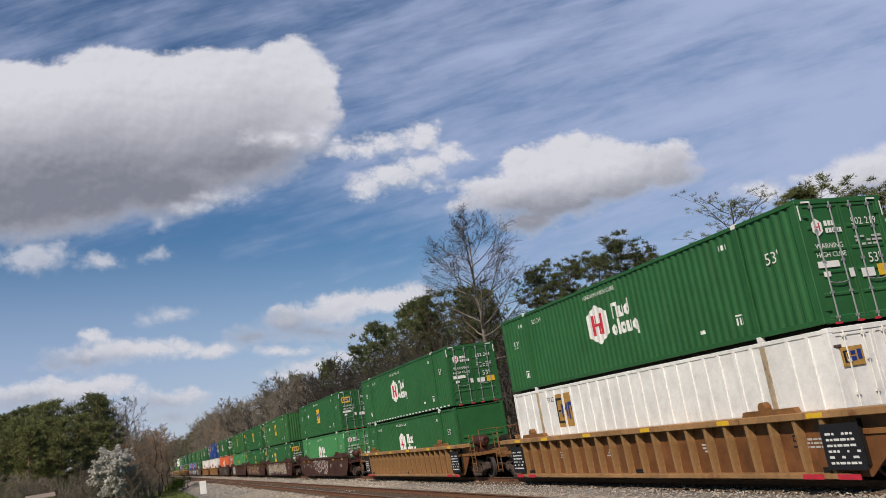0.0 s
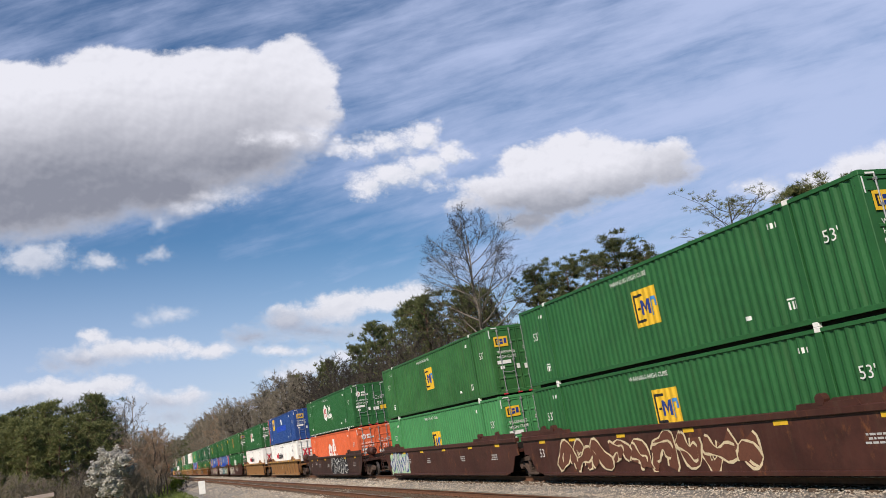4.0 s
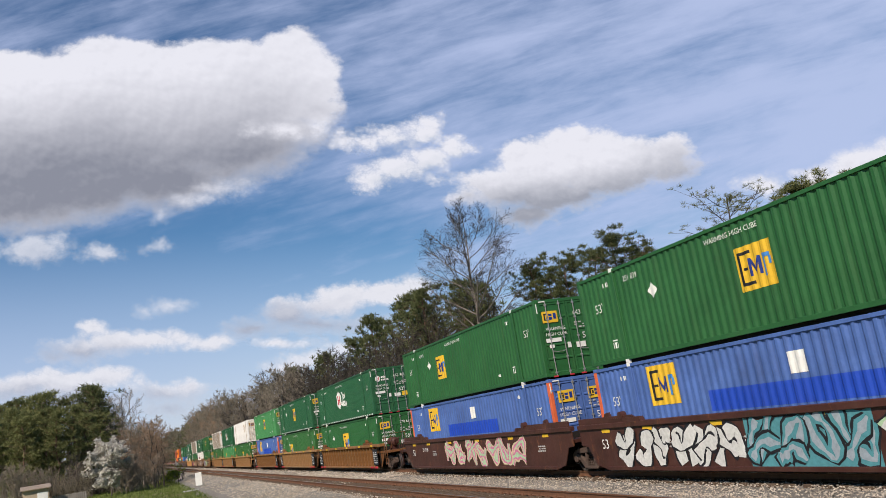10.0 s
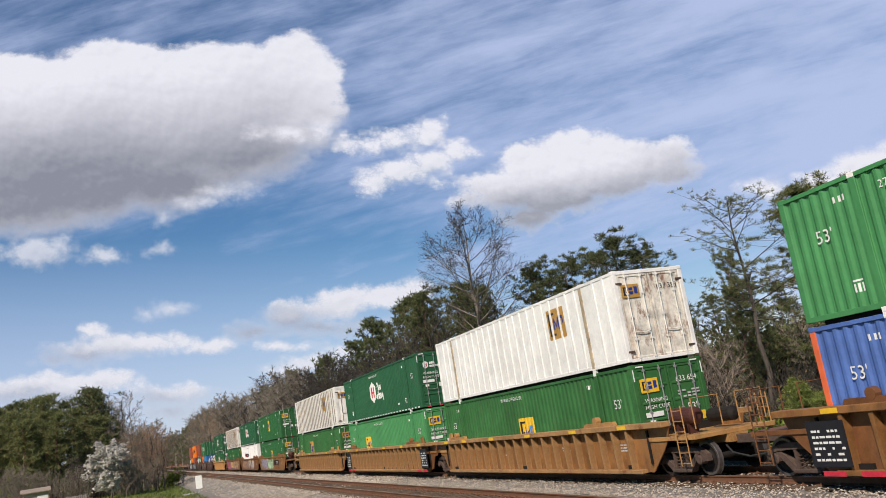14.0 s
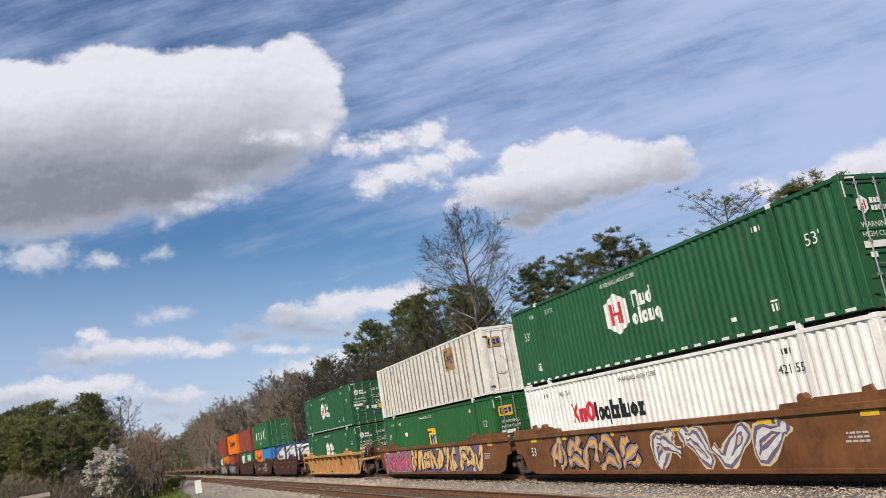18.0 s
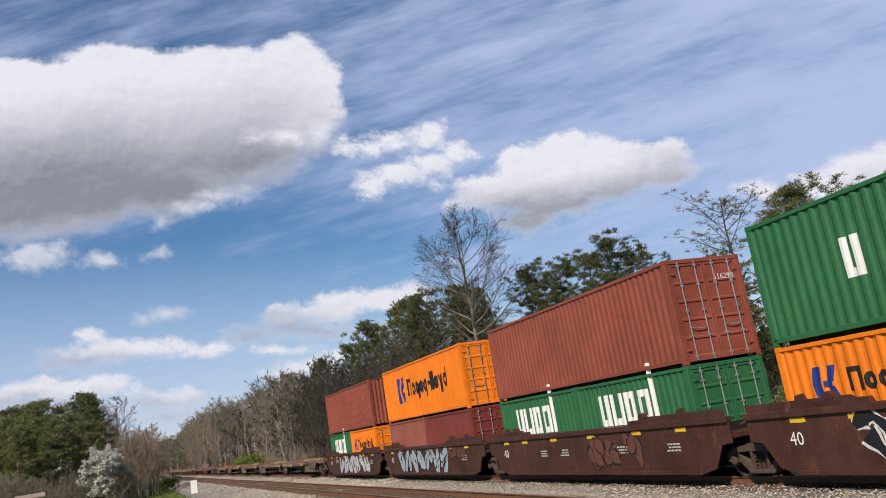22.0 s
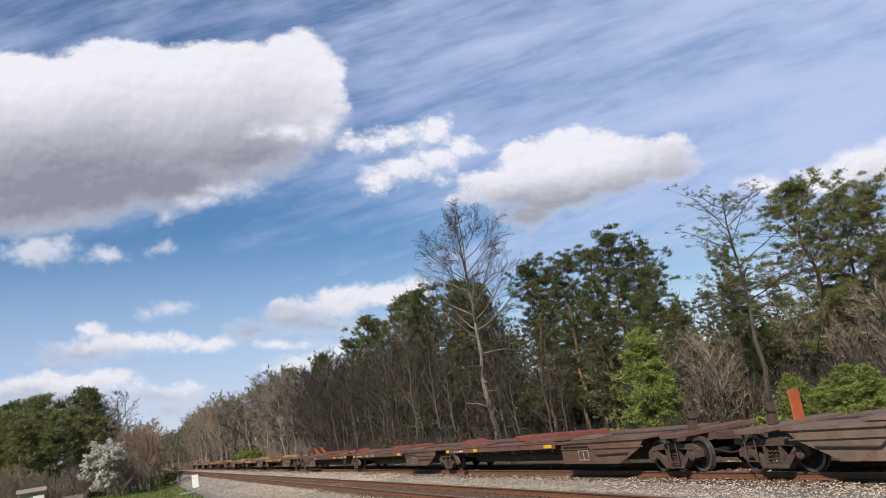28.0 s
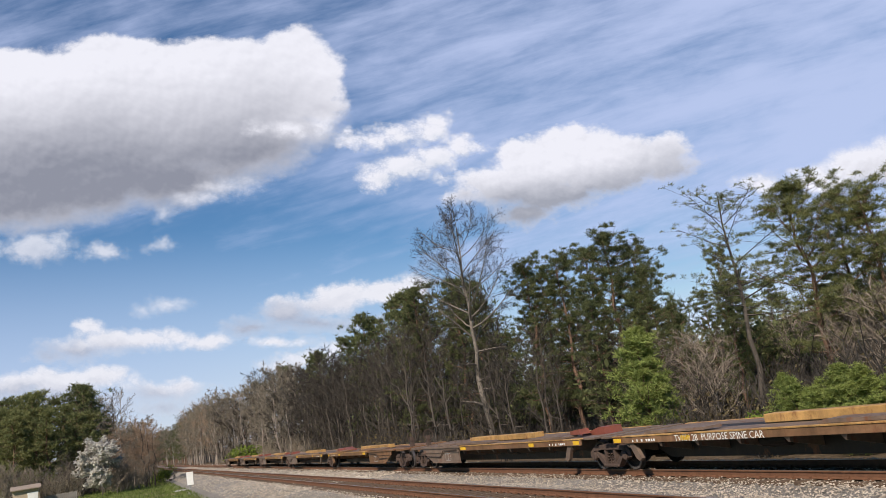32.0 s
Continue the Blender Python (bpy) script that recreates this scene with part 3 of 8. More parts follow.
cloud("long low white cumulus above the woods", [(690, 520, 80, 24), (612, 528, 60, 26), (570, 545, 50, 22), (510, 558, 52, 30), (450, 584, 60, 18), (560, 578, 120, 18), (740, 506, 40, 12)], 18, 5.2, 18, 40, 11, 24, 26, 34, shade=(515, 590, -0.12), **HAZY)
cloud("low white cumulus bank", [(140, 624, 66, 22), (205, 612, 60, 22), (272, 606, 58, 18), (322, 602, 30, 12), (96, 636, 40, 14), (164, 588, 24, 16), (375, 610, 44, 14), (480, 612, 70, 8)], 14, 6.9, 16, 36, 11, 24, 22, 34, shade=(604, 644, -0.05), **HAZY)
cloud("low hazy cumulus bank near the horizon", [(105, 684, 104, 26), (180, 676, 60, 20), (36, 696, 80, 22), (290, 700, 84, 18), (328, 688, 30, 12), (300, 724, 60, 14), (120, 712, 150, 18)], 10, 8.3, 16, 36, 11, 24, 24, 40, shade=(672, 716, 0.0), **HAZY)
cloud("faint small cloud scraps", [(66, 446, 78, 28), (190, 452, 36, 19), (282, 440, 22, 10)], 30, 9.1, 20, 36, 20, 36, 20, 50, veil=0.75, wisp=1.5, **HAZY)
cloud("faint small cloud scrap", [(302, 546, 36, 14), (258, 556, 22, 9)], 18, 10.2, 14, 28, 18, 26, 14, 40, veil=0.7, wisp=1.3, **HAZY)
cloud("pale cumulus low over the far woods", [(560, 642, 62, 18), (604, 622, 34, 14), (500, 656, 42, 12)], 10, 11.7, 14, 32, 10, 24, 18, 36, veil=0.85, **HAZY)


def cirrus():
    """A thin high veil of streaks that rise to one side."""
    m = bpy.data.materials.new("ice_veil")
    m.use_nodes = True
    n, l = m.node_tree.nodes, m.node_tree.links
    n.clear()
    oc = n.new("ShaderNodeTexCoord").outputs["Object"]

    def streaks(angle, long, short, detail, rough, twist):
        turn = n.new("ShaderNodeMapping")
        turn.inputs["Rotation"].default_value = (0, 0, radians(-angle))
        l.new(oc, turn.inputs["Vector"])
        mp = n.new("ShaderNodeMapping")
        mp.inputs["Scale"].default_value = (1 / long / UNIT, 1 / short / UNIT, 0)
        l.new(turn.outputs[0], mp.inputs["Vector"])
        t = n.new("ShaderNodeTexNoise")
        t.inputs["Scale"].default_value, t.inputs["Detail"].default_value, t.inputs["Roughness"].default_value, t.inputs["Distortion"].default_value = 1.0, detail, rough, twist
        l.new(mp.outputs[0], t.inputs["Vector"])
        return t.outputs["Fac"]

    def num(op, a, b, c=None):
        q = n.new("ShaderNodeMath")
        q.operation = op
        for i, s in enumerate((a, b) if c is None else (a, b, c)):
            if isinstance(s, (int, float)):
                q.inputs[i].default_value = s
            else:
                l.new(s, q.inputs[i])
        return q.outputs[0]

    def span(value, lo, hi, a, b):
        q = n.new("ShaderNodeMapRange")
        q.interpolation_type = "SMOOTHSTEP"
        q.inputs["From Min"].default_value, q.inputs["From Max"].default_value, q.inputs["To Min"].default_value, q.inputs["To Max"].default_value = lo, hi, a, b
        l.new(value, q.inputs["Value"])
        return q.outputs[0]

    sp = n.new("ShaderNodeSeparateXYZ")
    l.new(oc, sp.inputs[0])
    x, y = sp.outputs["X"], sp.outputs["Y"]
    broad = streaks(20, 620.0, 130.0, 6, 0.55, 0.2)
    fine = streaks(14, 230.0, 34.0, 6, 0.62, 0.5)
    mottle = streaks(8, 90.0, 48.0, 5, 0.6, 0.3)
    place = num("ADD", span(x, -700 * UNIT, 760 * UNIT, -0.11, 0.20), span(y, -140 * UNIT, 300 * UNIT, -0.10, 0.10))
    sheet = num("ADD", num("MULTIPLY_ADD", num("SUBTRACT", fine, 0.5), 0.34, broad), place)
    sheet = num("MULTIPLY_ADD", num("SUBTRACT", mottle, 0.5), 0.18, sheet)
    veil = span(sheet, 0.28, 0.90, 0.06, 0.86)
    haze = span(y, 120 * UNIT, -360 * UNIT, 0.0, 0.66)
    em = n.new("ShaderNodeEmission")
    em.inputs["Color"].default_value = (0.455, 0.55, 0.79, 1)
    tp = n.new("ShaderNodeBsdfTransparent")
    mx = n.new("ShaderNodeMixShader")
    l.new(num("MAXIMUM", veil, haze), mx.inputs[0])
    l.new(tp.outputs[0], mx.inputs[1])
    l.new(em.outputs[0], mx.inputs[2])
    l.new(mx.outputs[0], n.new("ShaderNodeOutputMaterial").inputs["Surface"])
    far = CLOUD_FAR + 600
    g = Shape().add([(-1100 * UNIT, -760 * UNIT, 0), (1100 * UNIT, -760 * UNIT, 0), (1100 * UNIT, 620 * UNIT, 0), (-1100 * UNIT, 620 * UNIT, 0)], [(0, 1, 2, 3)])
    ob = solid("cirrus_veil", g.mesh("cirrus_veil", m), "thin streaked white veil of high cloud", "cloud")
    ob.matrix_basis = cloud_place(0, 0, far)
    CLOUDS.append((ob, 0, 0, 16, far))


cirrus()


# ---- trees and brush ----
BARK = plain("grey_brown_bark", (0.086, 0.073, 0.060), 0.9, 0, 0.35, 5, 0.6)
BARK_PALE = plain("pale_grey_bark", (0.28, 0.24, 0.20), 0.9, 0, 0.3, 4, 0.5)
BARK_GREY = plain("weathered_grey_bark", (0.185, 0.160, 0.132), 0.9, 0, 0.35, 4, 0.6)
BARK_PINE = plain("reddish_pine_bark", (0.17, 0.105, 0.07), 0.95, 0, 0.4, 5, 0.7)
TWIG = leafy("bare_brown_twigs", (0.037, 0.032, 0.027), (0.088, 0.076, 0.065), 0.5, 0.9, 0.0)
TWIG_TAN = leafy("grey_tan_twigs", (0.170, 0.140, 0.112), (0.320, 0.265, 0.215), 0.5, 0.9, 0.0)
TWIG_PALE = leafy("pale_budding_twigs", (0.160, 0.135, 0.106), (0.305, 0.262, 0.205), 0.5, 0.9, 0.0)
TWIG_RED = leafy("reddish_budding_twigs", (0.24, 0.155, 0.105), (0.42, 0.29, 0.20), 0.5, 0.9, 0.0)
NEEDLE = leafy("pine_needles", (0.110, 0.130, 0.050), (0.330, 0.335, 0.140), 0.6, through=0.4)
NEEDLE_DARK = leafy("dark_pine_needles", (0.060, 0.080, 0.034), (0.235, 0.250, 0.108), 0.6, through=0.38)
NEEDLE_YOUNG = leafy("young_pine_needles", (0.150, 0.200, 0.048), (0.400, 0.460, 0.138), 0.9, through=0.35)
SHRUB = leafy("fresh_shrub_leaves", (0.085, 0.140, 0.018), (0.250, 0.320, 0.055), 0.9)
BLOSSOM = leafy("white_blossom", (0.60, 0.54, 0.48), (0.88, 0.84, 0.78), 0.8)
BRIAR = leafy("dry_briar_leaves", (0.10, 0.075, 0.035), (0.20, 0.16, 0.08), 0.8)


def lean_dir(r, base, spread):
    d = Vector((r.gauss(0, 1), r.gauss(0, 1), r.gauss(0, 1))).normalized()
    return (base + d * spread).normalized()


def bare_crown(seed, h, spread, start=0.3, limbs=18, subs=7, twigs=14, wood=None, fan=0.35, thick=1.0, twig=0.014):
    """Trunk with limbs, and apart from them the finer twigs."""
    r = random.Random(seed)
    wood, fine = Shape(), Shape()
    tilt = Vector((r.uniform(-0.04, 0.04), r.uniform(-0.04, 0.04), 1)).normalized()
    trunk = [Vector((0, 0, -0.3))]
    n = 9
    for i in range(1, n + 1):
        trunk.append(Vector((tilt.x * h * i / n + r.gauss(0, 0.012) * h, tilt.y * h * i / n + r.gauss(0, 0.012) * h, h * i / n)))
    r0 = 0.0115 * h * thick
    wood.tube(trunk, [r0 * (1 - 0.92 * i / n) + 0.008 for i in range(n + 1)], 7)
    def along(f):
        k = min(n - 1, int(f * n))
        return trunk[k].lerp(trunk[k + 1], f * n - k)
    for i in range(limbs):
        f = start + (0.96 - start) * (i + r.random()) / limbs
        p = along(f)
        a = i * 2.4 + r.uniform(-0.5, 0.5)
        ln = spread * h * (0.42 + 0.75 * math.sin(math.pi * min(1, (f - start) / (1.02 - start)) ** 0.8)) * r.uniform(0.7, 1.15)
        d = Vector((math.cos(a), math.sin(a), fan + 0.45 * f + r.uniform(-0.25, 0.3))).normalized()
        pts = [p]
        for k in range(4):
            d = (lean_dir(r, d, 0.22) + Vector((0, 0, 0.13))).normalized()
            pts.append(pts[-1] + d * ln / 4)
        rl = max(0.011, r0 * (1 - f) * 0.30)
        wood.tube(pts, [rl * (1 - 0.8 * k / 4) + 0.006 for k in range(5)], 3, False)
        for j in range(subs):
            g = 0.25 + 0.75 * (j + r.random()) / subs
            k = min(3, int(g * 4))
            q = pts[k].lerp(pts[k + 1], g * 4 - k)
            e = lean_dir(r, d, 1.0)
            e = (e + Vector((0, 0, 0.12))).normalized()
            l2 = ln * r.uniform(0.25, 0.45)
            end = q + e * l2 + Vector((0, 0, 0.06)) * l2
            fine.tube([q, end], [max(0.014, rl * 0.35), 0.007], 3, False)
            for t in range(twigs):
                s = q.lerp(end, r.uniform(0.15, 1.0))
                w = lean_dir(r, e, 0.95)
                w = (w + Vector((0, 0, 0.12))).normalized()
                o = w.cross(Vector((r.gauss(0, 1), r.gauss(0, 1), r.gauss(0, 1)))).normalized() * twig
                tip = s + w * l2 * r.uniform(0.4, 0.85)
                k = len(fine.v)
                fine.v += [tuple(s - o), tuple(s + o), tuple(tip + o * 0.4)]
                fine.f.append((k, k + 1, k + 2))
    return wood, fine


def sliver(g, pts, w, r):
    """A twig too thin to be round: one slim strip."""
    d = (pts[-1] - pts[0]).normalized()
    side = d.cross(Vector((r.gauss(0, 1), r.gauss(0, 1), r.gauss(0, 1)))).normalized() * w
    k = len(g.v)
    if len(pts) == 2:
        g.v += [tuple(pts[0] - side), tuple(pts[0] + side), tuple(pts[1])]
        g.f.append((k, k + 1, k + 2))
        return
    g.v += [tuple(pts[0] - side), tuple(pts[0] + side), tuple(pts[1] + side * 0.8), tuple(pts[1] - side * 0.8), tuple(pts[2])]
    g.f += [(k, k + 1, k + 2, k + 3), (k + 3, k + 2, k + 4)]


def upswept(seed, h, low, wide, limbs, subs, twigs, tips, thick=1.0, dead=0, fine_r=0.007, steep=(0.75, 1.35)):
    """A leafless broadleaf tree: limbs that leave a long leader steeply and fork again and again into an oval crown."""
    r = random.Random(seed)
    wood, fine = Shape(), Shape()
    n = 10
    bow = (r.uniform(-0.03, 0.03), r.uniform(-0.03, 0.03))
    trunk = [Vector((0, 0, -0.3))]
    for i in range(1, n + 1):
        f = i / n
        trunk.append(Vector((bow[0] * h * math.sin(2.6 * f) + r.gauss(0, 0.006) * h, bow[1] * h * math.sin(2.6 * f) + r.gauss(0, 0.006) * h, h * f)))
    r0 = 0.0125 * h * thick
    wood.tube(trunk, [r0 * (1 - 0.94 * (i / n) ** 0.8) + 0.006 for i in range(n + 1)], 7)
    def along(pts, f):
        k = min(len(pts) - 2, int(f * (len(pts) - 1)))
        return pts[k].lerp(pts[k + 1], f * (len(pts) - 1) - k)
    def shoot(p, d, ln, steps, wander, lift):
        pts = [p]
        for _ in range(steps):
            d = (lean_dir(r, d, wander) + Vector((0, 0, lift))).normalized()
            pts.append(pts[-1] + d * ln / steps)
        return pts, d
    def sprout(pts, count, ln, spread, lift, lo=0.2):
        out = []
        for j in range(count):
            f = lo + (1 - lo) * (j + r.random()) / count
            q = along(pts, f)
            d = (along(pts, min(1.0, f + 0.1)) - along(pts, max(0.0, f - 0.1))).normalized()
            side = lean_dir(r, d, 1.0)
            side = (d + (side - d * side.dot(d)).normalized() * spread * r.uniform(0.6, 1.2)).normalized()
            out.append(shoot(q, side, ln * r.uniform(0.6, 1.15) * (1.1 - 0.5 * f), 2, 0.14, lift)[0])
        return out
    mid, half_h = low + (1 - low) * 0.52, (1 - low) * 0.55
    for i in range(limbs + dead):
        alive = i < limbs
        f = low + (0.95 - low) * (i + r.random()) / limbs if alive else r.uniform(0.18, low)
        p = along(trunk, f)
        a = i * 2.4 + r.uniform(-0.4, 0.4)
        ring = math.sqrt(max(0.24, 1 - ((f + 0.10 - mid) / half_h) ** 2))
        ln = wide * h * ring * r.uniform(1.05, 1.5) if alive else wide * h * r.uniform(0.3, 0.7)
        up = r.uniform(*steep) if alive else r.uniform(0.0, 0.6)
        pts, d = shoot(p, Vector((math.cos(a), math.sin(a), up)).normalized(), ln, 5, 0.13, 0.10 if alive else -0.02)
        rl = max(0.020, r0 * (1.05 - f) * 0.55)
        wood.tube(pts, [rl * (1 - 0.8 * k / 5) + 0.006 for k in range(6)], 4, False)
        for sub in sprout(pts, subs if alive else subs // 2, ln * 0.50, 0.74, 0.05):
            wood.tube(sub, [max(0.011, rl * 0.30), 0.009, 0.006], 3, False)
            for tw in sprout(sub, twigs, ln * 0.24, 0.9, 0.02, 0.1):
                sliver(fine, tw, fine_r * 1.35, r)
                for tip in sprout(tw, tips, ln * 0.12, 1.0, 0.02, 0.15):
                    sliver(fine, [tip[0], tip[2]], fine_r, r)
    return wood, fine


def tuft(g, p, r, size, up, blades=9, width=0.064):
    """A brush of needles at the end of a shoot."""
    for _ in range(blades):
        d = Vector((r.gauss(0, 1), r.gauss(0, 1), r.gauss(0, 0.7) + up)).normalized()
        s = d.cross(Vector((r.gauss(0, 1), r.gauss(0, 1), r.gauss(0, 1)))).normalized() * size * width
        o = p + d * size * 0.12
        e = p + d * size * r.uniform(0.75, 1.15)
        k = len(g.v)
        g.v += [tuple(o - s), tuple(o + s), tuple(e)]
        g.f.append((k, k + 1, k + 2))


def pine_crown(seed, h, spread, start=0.35, whorls=15, per=4, tufts=11, size=0.42, open_=0.0, young=False):
    r = random.Random(seed)
    wood, green = Shape(), Shape()
    n = 8
    trunk = [Vector((0, 0, -0.3))]
    for i in range(1, n + 1):
        trunk.append(Vector((r.gauss(0, 0.008) * h, r.gauss(0, 0.008) * h, h * i / n)))
    r0 = 0.013 * h
    wood.tube(trunk, [r0 * (1 - 0.9 * i / n) + 0.01 for i in range(n + 1)], 8)
    for i in range(whorls):
        f = start + (0.99 - start) * (i + 0.6 * r.random()) / whorls
        k = min(n - 1, int(f * n))
        p = trunk[k].lerp(trunk[k + 1], f * n - k)
        rel = (f - start) / (1 - start)
        shape = (1 - rel) ** 0.8 if young else ((0.62 + 0.7 * rel) * (1 - rel ** 2.4) + 0.12) * (0.6 + 0.8 * r.random())
        for j in range(per):
            if r.random() < open_:
                continue
            a = i * 1.7 + j * 6.283 / per + r.uniform(-0.5, 0.5)
            ln = spread * h * shape * r.uniform(0.65, 1.25)
            d = Vector((math.cos(a), math.sin(a), 0.15 + 0.55 * rel + r.uniform(-0.15, 0.2))).normalized()
            pts = [p]
            for _ in range(3):
                d = (lean_dir(r, d, 0.18) + Vector((0, 0, 0.07))).normalized()
                pts.append(pts[-1] + d * ln / 3)
            wood.tube(pts, [max(0.012, r0 * 0.33 * (1 - rel)), 0.02, 0.014, 0.006], 4, False)
            heart = pts[-1]
            for t in range(tufts):
                g = 0.35 + 0.65 * (t + r.random()) / tufts
                m = min(2, int(g * 3))
                q = pts[m].lerp(pts[m + 1], g * 3 - m)
                if t % 4 == 0:
                    heart = q + Vector((r.gauss(0, 0.13), r.gauss(0, 0.13), r.gauss(0, 0.08))) * ln * 0.9
                q = heart + Vector((r.gauss(0, 0.26), r.gauss(0, 0.26), r.gauss(0, 0.13))) * size * 1.5
                tuft(green, q, r, size * r.uniform(0.7, 1.25), 0.45, 9, 0.085)
    for t in range(tufts):
        tuft(green, trunk[-1] + Vector((r.gauss(0, 0.2), r.gauss(0, 0.2), r.uniform(-0.6, 0.2))), r, size, 0.6)
    return wood, green


def pine_heads(seed, h, spread, start, limbs, clumps, tufts, size, dome=0.4, rise=0.75, ragged=0.3, blades=9, reach=0.45, broad=0.062):
    """A grown pine: limbs that sweep up and end in flat cushions of needles, with gaps between them."""
    r = random.Random(seed)
    wood, green = Shape(), Shape()
    n = 8
    trunk = [Vector((0, 0, -0.3))]
    for i in range(1, n + 1):
        trunk.append(Vector((r.gauss(0, 0.010) * h, r.gauss(0, 0.010) * h, h * 0.97 * i / n)))
    r0 = 0.0125 * h
    wood.tube(trunk, [r0 * (1 - 0.88 * i / n) + 0.01 for i in range(n + 1)], 7)
    def cushion(c, s):
        for _ in range(tufts):
            p = c + Vector((r.gauss(0, 0.42), r.gauss(0, 0.42), r.gauss(0, 0.17))) * s
            tuft(green, p, r, size * r.uniform(0.7, 1.2), 0.85, blades, broad)
    for i in range(limbs):
        rel = (i + r.random()) / limbs
        f = start + (0.97 - start) * rel
        k = min(n - 1, int(f * n))
        p = trunk[k].lerp(trunk[k + 1], f * n - k)
        a = i * 2.4 + r.uniform(-0.6, 0.6)
        full = math.sqrt(max(0.03, 1 - ((rel - dome) / (1.04 - dome if rel > dome else dome + 0.35)) ** 2))
        ln = spread * h * full * r.uniform(1 - ragged * 1.4, 1 + ragged * 0.6)
        d = Vector((math.cos(a), math.sin(a), -0.12 + rise * rel + r.uniform(-0.15, 0.2))).normalized()
        pts = [p]
        for _ in range(3):
            d = (lean_dir(r, d, 0.2) + Vector((0, 0, 0.10 if rise < 1 else 0.32))).normalized()
            pts.append(pts[-1] + d * ln / 3)
        wood.tube(pts, [max(0.016, r0 * 0.36 * (1 - 0.8 * rel)), 0.03, 0.02, 0.008], 4, False)
        for j in range(clumps):
            g = 1.0 - (1 - reach) * (j + 0.8 * r.random()) / clumps if j else 1.0
            m = min(2, int(g * 3))
            q = pts[m].lerp(pts[m + 1], g * 3 - m)
            s = 0.20 * ln + 0.25
            c = q + Vector((r.gauss(0, 0.75) * s, r.gauss(0, 0.75) * s, abs(r.gauss(0, 0.4)) * s))
            if j:
                wood.tube([q, c], [0.016, 0.007], 3, False)
            cushion(c, size * 1.15)
    for _ in range(4):
        cushion(trunk[-1] + Vector((r.gauss(0, 0.25), r.gauss(0, 0.25), r.uniform(-0.5, 0.25))), size)
    return wood, green


def leaf_cloud(seed, w, h, count, size, floor=0.0):
    """Leaves and small sprays of a bush, denser towards its outside, with gaps."""
    r = random.Random(seed)
    g = Shape()
    lobes = [(Vector((r.uniform(-0.45, 0.45) * w, r.uniform(-0.45, 0.45) * w, floor + r.uniform(0.3, 0.75) * h)), r.uniform(0.28, 0.5)) for _ in range(7)]
    for _ in range(count):
        c, s = r.choice(lobes)
        d = Vector((r.gauss(0, 1), r.gauss(0, 1), r.gauss(0, 1))).normalized()
        p = c + Vector((d.x * w * s, d.y * w * s, d.z * h * s * 0.75)) * r.uniform(0.55, 1.05)
        if p.z < 0.05:
            continue
        a, b = Vector((r.gauss(0, 1), r.gauss(0, 1), r.gauss(0, 1))).normalized(), Vector((r.gauss(0, 1), r.gauss(0, 1), r.gauss(0, 1))).normalized()
        k = len(g.v)
        z = size * r.uniform(0.6, 1.3)
        g.v += [tuple(p - a * z), tuple(p + b * z * 0.5), tuple(p + a * z), tuple(p - b * z * 0.5)]
        g.f.append((k, k + 1, k + 2, k + 3))
    return g


def thicket_wood(seed, w, h, stems):
    r = random.Random(seed)
    g = Shape()
    for _ in range(stems):
        p = Vector((r.uniform(-w, w) * 0.5, r.uniform(-w, w) * 0.5, -0.1))
        d = Vector((r.gauss(0, 0.28), r.gauss(0, 0.28), 1)).normalized()
        ln = h * r.uniform(0.5, 1.0)
        pts = [p, p + d * ln * 0.5, p + lean_dir(r, d, 0.25) * ln]
        g.tube([pts[0], pts[2]], [0.034, 0.012], 3, False)
        for _ in range(3):
            s = pts[1].lerp(pts[2], r.random())
            g.tube([s, s + lean_dir(r, d, 0.8) * ln * r.uniform(0.15, 0.4)], [0.014, 0.007], 3, False)
    return g


KINDS = {}


